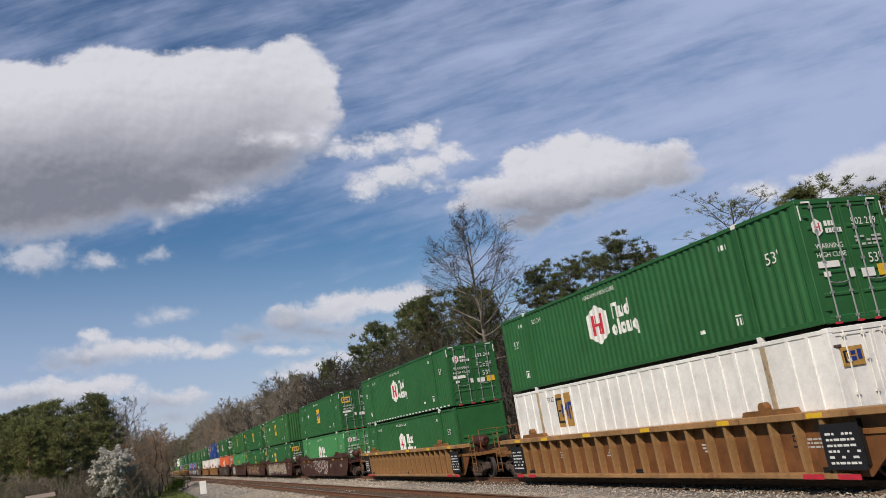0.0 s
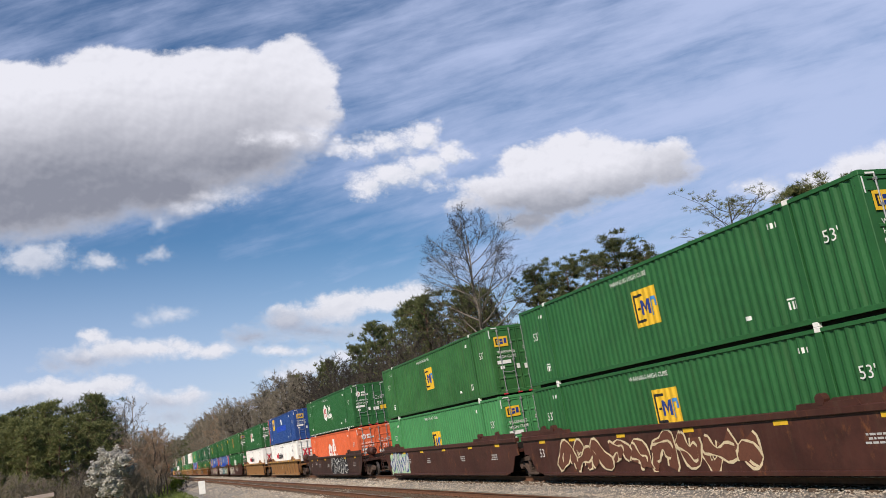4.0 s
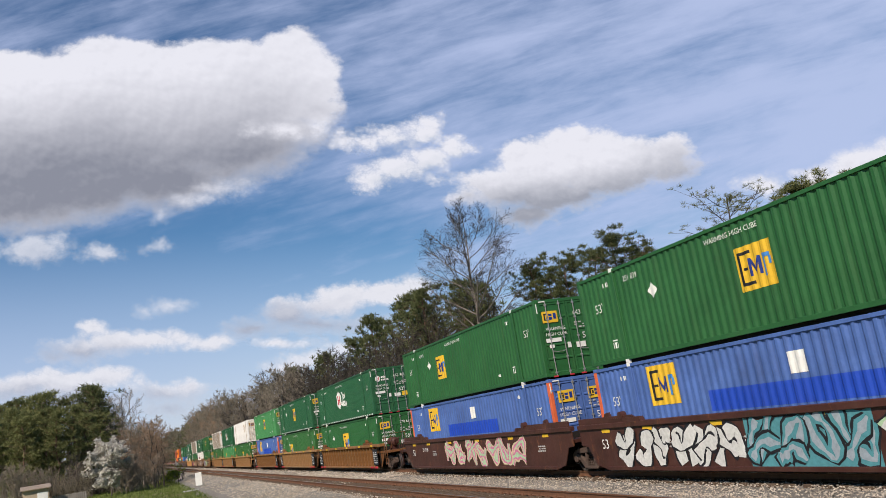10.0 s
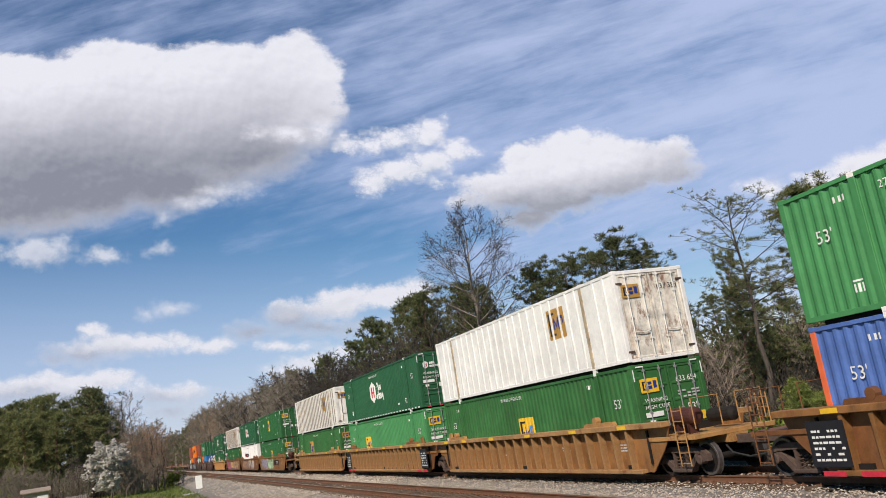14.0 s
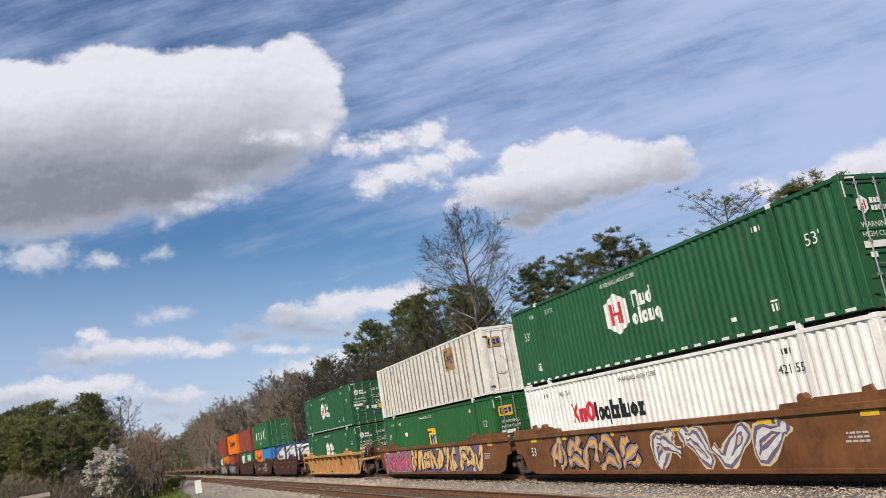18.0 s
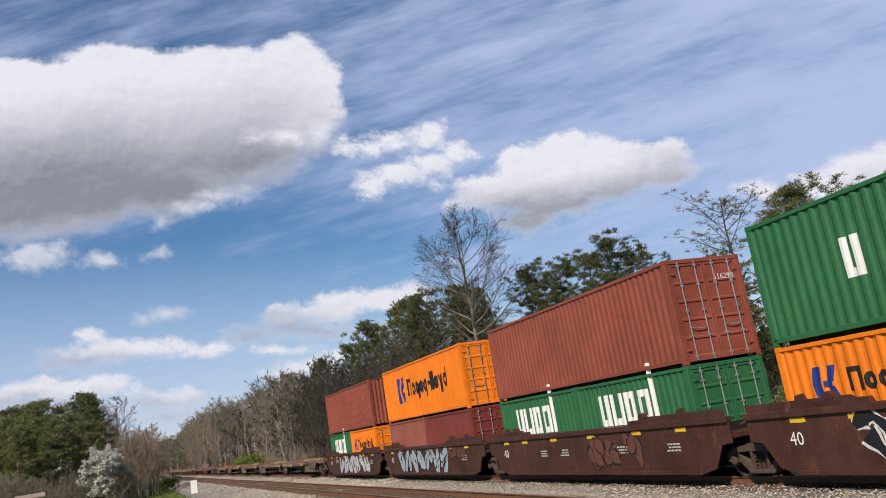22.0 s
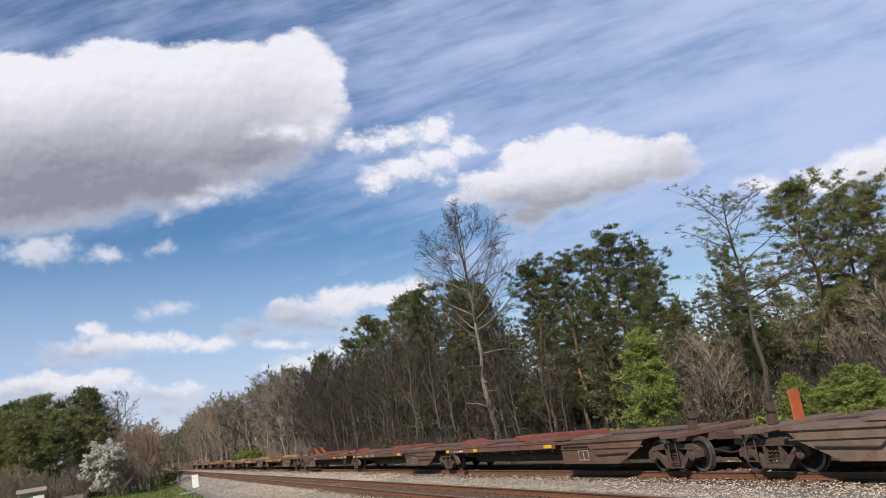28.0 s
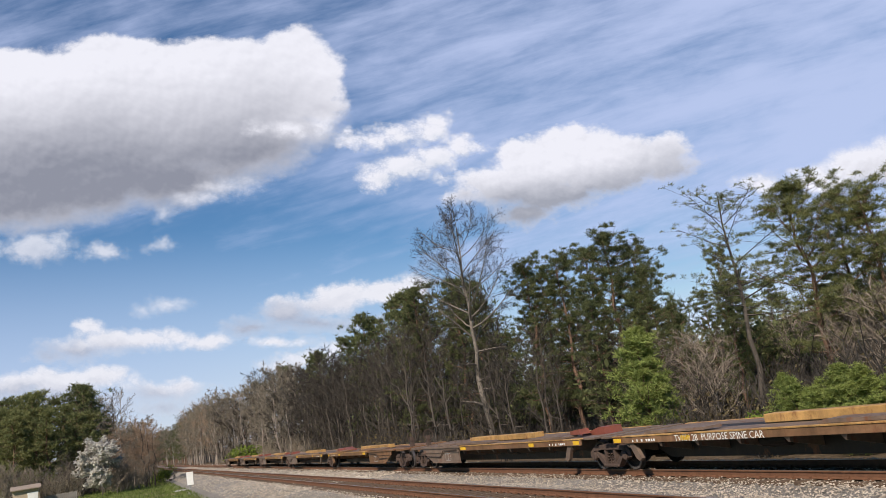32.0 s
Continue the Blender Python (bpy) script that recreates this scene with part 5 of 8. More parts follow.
def emblem(kind, y, z, s):
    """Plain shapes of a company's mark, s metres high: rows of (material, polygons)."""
    if kind == "hex":
        w = s * 0.475
        def hexa(k):
            return [(y - w * k, z + s * (0.5 - 0.28 * k)), (y, z + s * (0.5 - 0.5 * k)), (y + w * k, z + s * (0.5 - 0.28 * k)), (y + w * k, z + s * (0.5 + 0.28 * k)), (y, z + s * (0.5 + 0.5 * k)), (y - w * k, z + s * (0.5 + 0.28 * k))]
        b = s * 0.085
        red = [block(y + 0.16 * s, y + 0.16 * s + b, z + 0.24 * s, z + 0.76 * s), block(y - 0.16 * s - b, y - 0.16 * s, z + 0.24 * s, z + 0.76 * s),
               block(y - 0.16 * s, y + 0.16 * s, z + 0.46 * s, z + 0.53 * s), block(y + 0.03 * s, y + 0.03 * s + b * 0.8, z + 0.53 * s, z + 0.74 * s), block(y - 0.03 * s - b * 0.8, y - 0.03 * s, z + 0.26 * s, z + 0.46 * s)]
        words = figures(y - w - 0.24 * s, z + 0.52 * s, 0.38 * s, "Nud", 0.10, 0.23) + figures(y - w - 0.16 * s, z + 0.12 * s, 0.38 * s, "o|ouq", 0.10, 0.23)
        return [(MARK_WHITE, [hexa(1.0)] + words), (MARK_RED, red)]
    if kind in ("square", "square_worn"):
        w = s * 0.58
        gold = MARK_YELLOW if kind == "square" else MARK_GOLD
        e = [block(y + 0.40 * s, y + 0.49 * s, z + 0.12 * s, z + 0.88 * s), block(y + 0.08 * s, y + 0.40 * s, z + 0.12 * s, z + 0.19 * s), block(y + 0.22 * s, y + 0.36 * s, z + 0.46 * s, z + 0.52 * s), block(y + 0.08 * s, y + 0.40 * s, z + 0.81 * s, z + 0.88 * s)]
        m = [block(y + 0.10 * s, y + 0.17 * s, z + 0.30 * s, z + 0.70 * s), [(y + 0.10 * s, z + 0.70 * s), (y + 0.10 * s, z + 0.56 * s), (y - 0.02 * s, z + 0.32 * s), (y - 0.02 * s, z + 0.46 * s)],
             [(y - 0.02 * s, z + 0.46 * s), (y - 0.02 * s, z + 0.32 * s), (y - 0.13 * s, z + 0.56 * s), (y - 0.13 * s, z + 0.70 * s)], block(y - 0.20 * s, y - 0.13 * s, z + 0.30 * s, z + 0.70 * s)]
        pp = [block(y - 0.34 * s, y - 0.26 * s, z + 0.22 * s, z + 0.72 * s), block(y - 0.48 * s, y - 0.34 * s, z + 0.63 * s, z + 0.72 * s), block(y - 0.50 * s, y - 0.43 * s, z + 0.46 * s, z + 0.63 * s)]
        return [(gold, [block(y - w, y + w, z, z + s)]), (MARK_BLACK, e), (MARK_NAVY, m), (MARK_NAVY if kind == "square_worn" else MARK_BLUE, pp)]
    if kind == "freight":
        red = [[(y - 0.1 * s, z), (y, z), (y - 0.52 * s, z + s), (y - 0.74 * s, z + s)], [(y - 0.74 * s, z), (y - 0.52 * s, z), (y, z + s), (y - 0.22 * s, z + s)]] + figures(y - 0.80 * s, z, s, "n", 0.06, 0.26) + ring_shape(y - 1.56 * s, z, 0.78 * s, s, 0.22 * s)
        return [(MARK_RED, red), (MARK_BLACK, figures(y - 2.42 * s, z, 0.92 * s, "|oq|z|uoz", 0.07, 0.22))]
    if kind == "line":
        k = [block(y - 0.05 * s, y + 0.26 * s, z, z + 0.50 * s, 0.10 * s), block(y + 0.05 * s, y + 0.36 * s, z + 0.50 * s, z + s, -0.10 * s), block(y - 0.36 * s, y - 0.05 * s, z + 0.40 * s, z + 0.58 * s), block(y - 0.55 * s, y - 0.28 * s, z + 0.02 * s, z + 0.42 * s, 0.12 * s), block(y - 0.43 * s, y - 0.16 * s, z + 0.56 * s, z + s, -0.12 * s)]
        return [(MARK_NAVY, k), (MARK_BLACK, figures(y - 0.92 * s, z + 0.22 * s, 0.66 * s, "Noqoq-||ovd", 0.11, 0.22))]
    if kind == "spaced":
        word = strokes(y, z, s, [(0.55, 0, 1)], 0) + strokes(y - 2.1, z, s, [(0.6, 0, 1)], 0) + strokes(y - 4.1, z, s, [(0.55, 0, 1)], 0) + strokes(y - 6.1, z, s, [(0.6, 0, 1)], 0) + strokes(y - 7.35, z - 0.25 * s, s, [(0.22, 0, 1.6)], 0)
        return [(MARK_WHITE, hollow(word, s)), (MARK_WHITE, strokes(y - 3.1, z - 0.75 * s, 0.4 * s, [(0.4, 0, 1)] * 3))]
    if kind == "close":
        word = strokes(y, z, s, [(0.62, 0, 1), (0.66, 0, 1), (0.6, 0, 1), (0.62, 0, 1), (0.24, 0, 1.75)], 0.14)
        return [(MARK_WHITE, hollow(word, s))]
    return []


def hollow(blocks, s):
    """Outlines of bars, so that they read as thick strokes."""
    out = []
    t = 0.215 * s
    for b in blocks:
        (y0, z0), (y1, _), (_, z1), _ = b
        if y1 - y0 < 0.3 * s:
            out.append(b)
            continue
        out += [block(y0, y0 + t, z0, z1), block(y1 - t, y1, z0, z1), block(y0 + t, y1 - t, z0, z0 + t)]
        if int(y0 * 50) % 2:
            out.append(block(y0 + t, y1 - t, z1 - t, z1))
    return out


def end_flat(y, polys, proud=0.006):
    """Flat markings on the near end, which faces -y: polygons in (x, z)."""
    g = Shape()
    for p in polys:
        g.add([(a, y - proud, b) for a, b in p], [tuple(range(len(p)))])
    return g


def rect(x0, x1, z0, z1):
    return [(x0, z0), (x1, z0), (x1, z1), (x0, z1)]


def container(label, L=16.154, H=2.896, coat=GREEN, style="wave", near_end="doors", mark=None, mark_at=None, mark_size=1.3, number="", end_number="",
              dashes=False, trim=None, size_text=None, diamond=False, patch=None, group="freight containers on the train", posts=None, door_mark="hex", rusty_end=None):
    """One steel box with its walls, posts, castings, doors, rods and markings. Returns the thing."""
    box = thing("freight_container", label, "container", group)
    trim = trim or coat
    key = (L, H, style, coat.name)
    part("side_wall", kept(("wall", key, -1), lambda: long_wall(style, L, H, -1).mesh("side_wall", coat)), box)
    part("side_wall", kept(("wall", key, 1), lambda: long_wall(style, L, H, 1).mesh("side_wall", coat)), box)
    part("roof", kept(("roof", key), lambda: Shape().box(-HALF + 0.03, HALF - 0.03, -L / 2 + 0.05, L / 2 - 0.05, H - 0.06, H - 0.02).mesh("roof", coat)), box)
    part("floor", kept(("floor", key), lambda: Shape().box(-HALF + 0.22, HALF - 0.22, -L / 2 + 0.3, L / 2 - 0.3, 0.0, 0.14).box(-HALF + 0.05, HALF - 0.05, -L / 2 + 0.05, L / 2 - 0.05, 0.12, 0.15).mesh("floor", STEEL_DARK)), box)
    for s in (-1, 1):
        part("top_rail", kept(("toprail", L, H, coat.name, s), lambda: Shape().box(min(s * HALF, s * (HALF - 0.06)), max(s * HALF, s * (HALF - 0.06)), -L / 2 + 0.1, L / 2 - 0.1, H - 0.115, H - 0.02, 0.008).mesh("top_rail", coat)), box)
        part("bottom_rail", kept(("botrail", L, coat.name, s), lambda: Shape().box(min(s * HALF, s * (HALF - 0.06)), max(s * HALF, s * (HALF - 0.06)), -L / 2 + 0.1, L / 2 - 0.1, 0.085, 0.205, 0.008).mesh("bottom_rail", coat)), box)
    # corner posts and castings
    for s in (-1, 1):
        for e in (-1, 1):
            x0, x1 = sorted((s * HALF, s * (HALF - 0.15)))
            y0, y1 = sorted((e * L / 2, e * (L / 2 - 0.16)))
            post_coat = trim if e > 0 or (s < 0 and coat is not BLUE) else coat
            part("corner_post", kept(("post", L, H, post_coat.name, s, e), lambda: Shape().box(x0, x1, y0, y1, 0.11, H - 0.11, 0.012).mesh("corner_post", post_coat)), box)
            for z in (0.085 if L > 14 else 0.0, H - 0.118):
                part("corner_casting", kept(("cast", L, z, coat.name, s, e), lambda: Shape().box(x0 - 0.003, x1 + 0.003, y0 - 0.003, y1 + 0.003, z, z + 0.118, 0.012).mesh("corner_casting", coat)), box)
    inner = posts if posts is not None else ((-6.02, 6.02) if L > 14 else ())
    for yy in inner:
        part("lifting_post", kept(("inner", H, yy, coat.name, style), lambda: Shape().box(-HALF - 0.002, -HALF + 0.05, yy - 0.085, yy + 0.085, 0.11, H - 0.11, 0.01).mesh("lifting_post", coat if style == "wave" else POST_TAN)), box)
        part("lifting_casting", kept(("lift", H, yy), lambda: Shape().box(-HALF - 0.006, -HALF + 0.10, yy - 0.09, yy + 0.09, H - 0.118, H + 0.004, 0.012).box(-HALF - 0.006, -HALF + 0.10, yy - 0.09, yy + 0.09, 0.0, 0.118, 0.012).mesh("lifting_casting", coat)), box)
    if style == "rib":
        y = -L / 2 + 0.62
        while y < L / 2 - 0.4:
            if all(abs(y - k) > 0.25 for k in inner):
                part("wall_rib", kept(("rib", H, coat.name), lambda: Shape().prism([(-0.045, 0.16), (0.045, 0.16), (0.045, H - 0.11), (-0.045, H - 0.11)], -HALF - 0.012, -HALF + 0.03).mesh("wall_rib", WHITE if coat is WHITE else RIB_GREY)), box, at=pose(0, y, 0))
            y += 0.61
    # ends
    def fold_end(e):
        g = Shape()
        x, n, v = -HALF + 0.15, 0, []
        pts = []
        while x < HALF - 0.16:
            pts += [(x, 0), (x + 0.07, 0), (x + 0.12, 0.045), (x + 0.19, 0.045)]
            x += 0.24
        pts.append((HALF - 0.15, 0))
        m = len(pts)
        v = [(a, e * (L / 2 - 0.03 - d), 0.13) for a, d in pts] + [(a, e * (L / 2 - 0.03 - d), H - 0.1) for a, d in pts]
        return g.add(v, [(i, i + 1, m + i + 1, m + i) for i in range(m - 1)])
    part("end_wall", kept(("fold", key, 1), lambda: fold_end(1).mesh("end_wall", coat)), box)
    ye = -L / 2
    if near_end == "fold":
        part("end_wall", kept(("fold", key, -1), lambda: fold_end(-1).mesh("end_wall", coat)), box)
    elif near_end == "ribbed":
        def panel():
            g = Shape().box(-HALF + 0.14, HALF - 0.14, ye + 0.03, ye + 0.07, 0.12, H - 0.1)
            for k in range(5):
                z = 0.35 + 0.26 * k
                g.prism([(ye + 0.03, z), (ye - 0.004, z + 0.04), (ye - 0.004, z + 0.12), (ye + 0.03, z + 0.16)], -HALF + 0.3, HALF - 0.3)
            return g.mesh("end_wall", coat)
        part("end_wall", kept(("panel", key), panel), box)
    else:
        door_coat = rusty_end or coat
        part("door_sill", kept(("sill", L, coat.name), lambda: Shape().box(-HALF + 0.14, HALF - 0.14, ye + 0.004, ye + 0.12, 0.07, 0.17, 0.01).mesh("door_sill", coat)), box)
        part("door_header", kept(("header", L, H, coat.name), lambda: Shape().box(-HALF + 0.14, HALF - 0.14, ye + 0.004, ye + 0.12, H - 0.13, H - 0.01, 0.01).mesh("door_header", coat)), box)
        for s in (-1, 1):
            def leaf():
                x0, x1 = sorted((s * 0.012, s * (HALF - 0.155)))
                z0, z1 = 0.16, H - 0.14
                g = Shape().box(x0, x1, ye + 0.045, ye + 0.075, z0, z1)
                t = 0.07
                g.box(x0, x0 + t, ye + 0.02, ye + 0.046, z0, z1, 0.006).box(x1 - t, x1, ye + 0.02, ye + 0.046, z0, z1, 0.006)
                k = 5 if style == "wave" else 1
                for i in range(k + 1):
                    z = z0 + (z1 - z0 - t) * i / k
                    g.prism([(ye + 0.046, z - 0.02), (ye + 0.02, z + 0.012), (ye + 0.02, z + t - 0.012), (ye + 0.046, z + t + 0.02)], x0 + t, x1 - t)
                return g.mesh("door", door_coat)
            door = part("door", kept(("leaf", L, H, style, door_coat.name, s), leaf), box)
            for xr in (0.30, 0.86):
                def rod():
                    g = Shape().tube([(s * xr, ye + 0.0, 0.10), (s * xr, ye + 0.0, H - 0.09)], 0.019, 6)
                    for z in (0.2, 0.75, 1.45, 2.15, H - 0.2):
                        g.box(s * xr - 0.045, s * xr + 0.045, ye - 0.016, ye + 0.024, z - 0.03, z + 0.03)
                    hx = s * (xr - 0.2) if xr > 0.5 else s * (xr + 0.2)
                    g.tube([(s * xr, ye - 0.012, 0.98), (hx, ye - 0.02, 0.94), (hx - s * 0.1 * (1 if xr > 0.5 else -1), ye - 0.02, 0.95)], 0.014, 5)
                    return g.mesh("locking_rod", STEEL_GALV if style == "wave" else WHITE_OLD)
                part("locking_rod", kept(("rod", L, H, s, xr, style), rod), door)
            for z in (0.35, H - 0.45):
                part("hinge", kept(("hinge", L, s, z, style, coat.name), lambda: Shape().box(*sorted((s * (HALF - 0.30), s * (HALF - 0.07))), ye - 0.004, ye + 0.02, z, z + 0.07, 0.006).mesh("hinge", coat if style == "wave" else STEEL_RUST)), door)
        # stickers and stencils on the doors
        if door_mark == "hex":
            X, Z = -0.80, H * 0.70
            hexa = [(X - 0.15, Z + 0.1), (X, Z), (X + 0.15, Z + 0.1), (X + 0.15, Z + 0.3), (X, Z + 0.4), (X - 0.15, Z + 0.3)]
            part("door_emblem", kept(("dhex", L, H), lambda: end_flat(ye + 0.018, [hexa]).mesh("door_emblem", MARK_WHITE)), box)
            part("door_emblem", kept(("dhexr", L, H), lambda: end_flat(ye + 0.014, [rect(X - 0.08, X - 0.04, Z + 0.1, Z + 0.3), rect(X + 0.04, X + 0.08, Z + 0.1, Z + 0.3), rect(X - 0.02, X + 0.02, Z + 0.18, Z + 0.22)]).mesh("door_emblem", MARK_RED)), box)
            part("door_emblem", kept(("dhexw", L, H), lambda: end_flat(ye + 0.018, [rect(X + 0.22 + 0.11 * i, X + 0.31 + 0.11 * i, Z + 0.22, Z + 0.34) for i in range(3)] + [rect(X + 0.22 + 0.1 * i, X + 0.30 + 0.1 * i, Z + 0.06, Z + 0.17) for i in range(5)]).mesh("door_emblem", MARK_WHITE)), box)
        elif door_mark in ("square", "square_worn", "square_blue"):
            for X in ((-0.74,) if door_mark != "square_blue" else (-0.66, 0.58)):
                Z = H * 0.70
                w = 0.32
                part("door_emblem", kept(("dsq", L, H, X, door_mark), lambda: end_flat(ye + 0.018, [rect(X - w, X + w, Z, Z + 0.42)]).mesh("door_emblem", MARK_YELLOW if door_mark != "square_worn" else MARK_GOLD)), box)
                part("door_emblem", kept(("dsqe", L, H, X), lambda: end_flat(ye + 0.014, [rect(X - 0.25, X - 0.19, Z + 0.08, Z + 0.34), rect(X - 0.19, X - 0.08, Z + 0.08, Z + 0.12), rect(X - 0.15, X - 0.08, Z + 0.15, Z + 0.27), rect(X - 0.19, X - 0.08, Z + 0.30, Z + 0.34)]).mesh("door_emblem", MARK_BLACK)), box)
                part("door_emblem", kept(("dsqb", L, H, X), lambda: end_flat(ye + 0.014, [rect(X - 0.05, X + 0.09, Z + 0.1, Z + 0.20), rect(X - 0.05, X + 0.09, Z + 0.23, Z + 0.32), rect(X + 0.14, X + 0.26, Z + 0.12, Z + 0.34)]).mesh("door_emblem", MARK_NAVY)), box)
        elif door_mark == "letters":
            part("door_emblem", kept(("dxpo", L, H), lambda: end_flat(ye + 0.010, [[(-0.80, 1.42), (-0.66, 1.42), (-0.32, 2.08), (-0.46, 2.08)], [(-0.46, 1.42), (-0.32, 1.42), (-0.66, 2.08), (-0.80, 2.08)], rect(-0.24, -0.09, 1.42, 2.08), rect(-0.09, 0.24, 1.94, 2.08), rect(0.10, 0.24, 1.70, 1.94), rect(0.34, 0.48, 1.42, 2.08), rect(0.48, 0.76, 1.42, 1.56), rect(0.48, 0.76, 1.94, 2.08), rect(0.70, 0.84, 1.50, 2.0)]).mesh("door_emblem", MARK_RED)), box)
        if L > 14 and style == "wave" and door_mark != "letters":
            part("door_stencil", lettering("WARNING", 0.17, MARK_WHITE, "end"), box, at=pose(-0.58, ye + 0.010, H * 0.60))
            part("door_stencil", lettering("HIGH CUBE", 0.17, MARK_WHITE, "end"), box, at=pose(-0.58, ye + 0.010, H * 0.53))
            part("door_stencil", lettering("53'", 0.32, MARK_WHITE, "end"), box, at=pose(0.66, ye + 0.010, H * 0.46))
            part("sticker", kept(("stk1", L, H), lambda: end_flat(ye + 0.016, [rect(-1.05, -0.42, H * 0.45, H * 0.50), rect(-0.95, -0.75, H * 0.38, H * 0.42), rect(-0.2, -0.05, H * 0.36, H * 0.43), rect(0.16, 0.56, H * 0.35, H * 0.42)]).mesh("sticker", MARK_WHITE)), box)
            part("sticker", kept(("stk2", L, H), lambda: end_flat(ye + 0.016, [rect(0.66, 1.08, H * 0.35, H * 0.44)]).mesh("sticker", MARK_YELLOW)), box, "yellow sticker")
            part("stencil_rows", kept(("rows", L, H), lambda: end_flat(ye + 0.010, [rect(0.22 + 0.17 * i, 0.34 + 0.17 * i, H * 0.60 + 0.09 * j, H * 0.60 + 0.05 + 0.09 * j) for i in range(5) for j in range(3) if (i * 3 + j) % 4]).mesh("stencil_rows", MARK_GREY)), box)
            part("reflector", kept(("dref", L), lambda: end_flat(ye - 0.002, [rect(a, a + 0.2, 0.05, 0.1) for a in (-1.0, -0.35, 0.15, 0.8)]).mesh("reflector", MARK_RED)), box)
        if L > 14 and style == "wave":
            part("reflector", kept(("dtop", L, H), lambda: end_flat(ye - 0.004, [rect(-1.12, -0.85, H - 0.1, H - 0.06), rect(0.85, 1.12, H - 0.1, H - 0.06), rect(-1.26, -1.22, H - 0.5, H - 0.15), rect(1.22, 1.26, H - 0.5, H - 0.15)]).mesh("reflector", MARK_WHITE)), box)
    if end_number:
        part("door_number", lettering(end_number, 0.24, MARK_WHITE if coat not in (WHITE, WHITE_RUSTY, WHITE_OLD) else MARK_BLACK, "end"), box, at=pose(0.62, ye + 0.010, H * 0.77))
    # markings of the long wall
    dark = coat in (WHITE, WHITE_RUSTY, WHITE_OLD)
    ink = MARK_BLACK if dark else MARK_WHITE
    xm = -HALF + 0.012
    if mark:
        y, z = mark_at if mark_at else (L * 0.16, H * 0.36)
        for i, (mt, polys) in enumerate(emblem(mark, y, z, mark_size)):
            part("emblem", kept(("emb", mark, y, z, mark_size, i, style, L), lambda: conform(polys, style, L, 0.006 + 0.004 * i).mesh("emblem", mt)), box)
    if patch:
        mt, y0, y1, z0, z1 = patch
        part("painted_patch", kept(("patch", mt.name, y0, y1, z0, z1, style, L), lambda: conform([block(y0, y1, z0, z1)], style, L, 0.004).mesh("painted_patch", mt)), box)
    if size_text is None:
        size_text = "53'" if L > 14 else ""
    if size_text:
        for yy in (L / 2 - 1.05, -L / 2 + 1.05):
            part("size_stencil", lettering(size_text, 0.40, ink), box, at=pose(xm, yy, H * 0.58))
    if L > 14 and style == "wave":
        if trim is CORAL:
            part("sticker", kept(("bsheet", L, H), lambda: conform([block(-0.85, -0.35, H * 0.66, H * 0.66 + 0.5)], style, L, 0.010).mesh("sticker", MARK_WHITE)), box, "white paper notice")
        else:
            part("stencil", lettering("WARNING HIGH CUBE", 0.19, ink), box, at=pose(xm, 0.6, H * 0.86))
        part("small_stencil", kept(("sst", L, H, ink.name), lambda: conform([block(yy - 0.13, yy + 0.13, 0.72, 0.76) for yy in (6.5, -5.5)] + [block(yy + k - 0.025, yy + k + 0.025, 0.5, 0.68) for yy in (6.5, -5.5) for k in (-0.09, 0.0, 0.09)] + [block(yy + k - 0.03, yy + k + 0.03, H * 0.83, H * 0.83 + 0.13) for yy in (6.45, -5.45) for k in (-0.12, 0.0, 0.12)] + [block(-4.1, -3.9, 0.5, 0.6)], style, L).mesh("small_stencil", ink)), box)
    if number:
        part("number_stencil", lettering(number, 0.23, ink), box, at=pose(xm, L / 2 - 3.0 if L > 14 else -L / 2 + 1.6, H * 0.82))
        if door_mark == "letters":
            part("number_stencil", lettering(number, 0.30, ink), box, at=pose(xm, -5.6, H * 0.68))
        if near_end == "fold":
            part("number_stencil", lettering(number, 0.26, ink), box, at=pose(xm, -L / 2 + 3.4, H * 0.84))
    if diamond:
        yy, z = L / 2 - 3.95, H * 0.64
        part("placard", kept(("dia", L, H, style, dark), lambda: conform([[(yy - 0.21, z), (yy, z - 0.25), (yy + 0.21, z), (yy, z + 0.25)]], style, L, 0.012).mesh("placard", MARK_WHITE if not dark else MARK_GOLD)), box)
    if dashes:
        part("reflective_strip", kept(("dash", L), lambda: Shape().add(*dash_row(L)).mesh("reflective_strip", MARK_WHITE)), box)
    return box


def dash_row(L):
    v, f = [], []
    y = -L / 2 + 0.4
    while y < L / 2 - 0.5:
        k = len(v)
        v += [(-HALF - 0.004, y, 0.11), (-HALF - 0.004, y + 0.28, 0.11), (-HALF - 0.004, y + 0.28, 0.18), (-HALF - 0.004, y, 0.18)]
        f.append((k, k + 1, k + 2, k + 3))
        y += 0.56
    return v, f


# ---- railcars (own space: x across, y along, z up from the rail heads) ----
WHEEL_R, AXLE_STEP = 0.46, 1.78


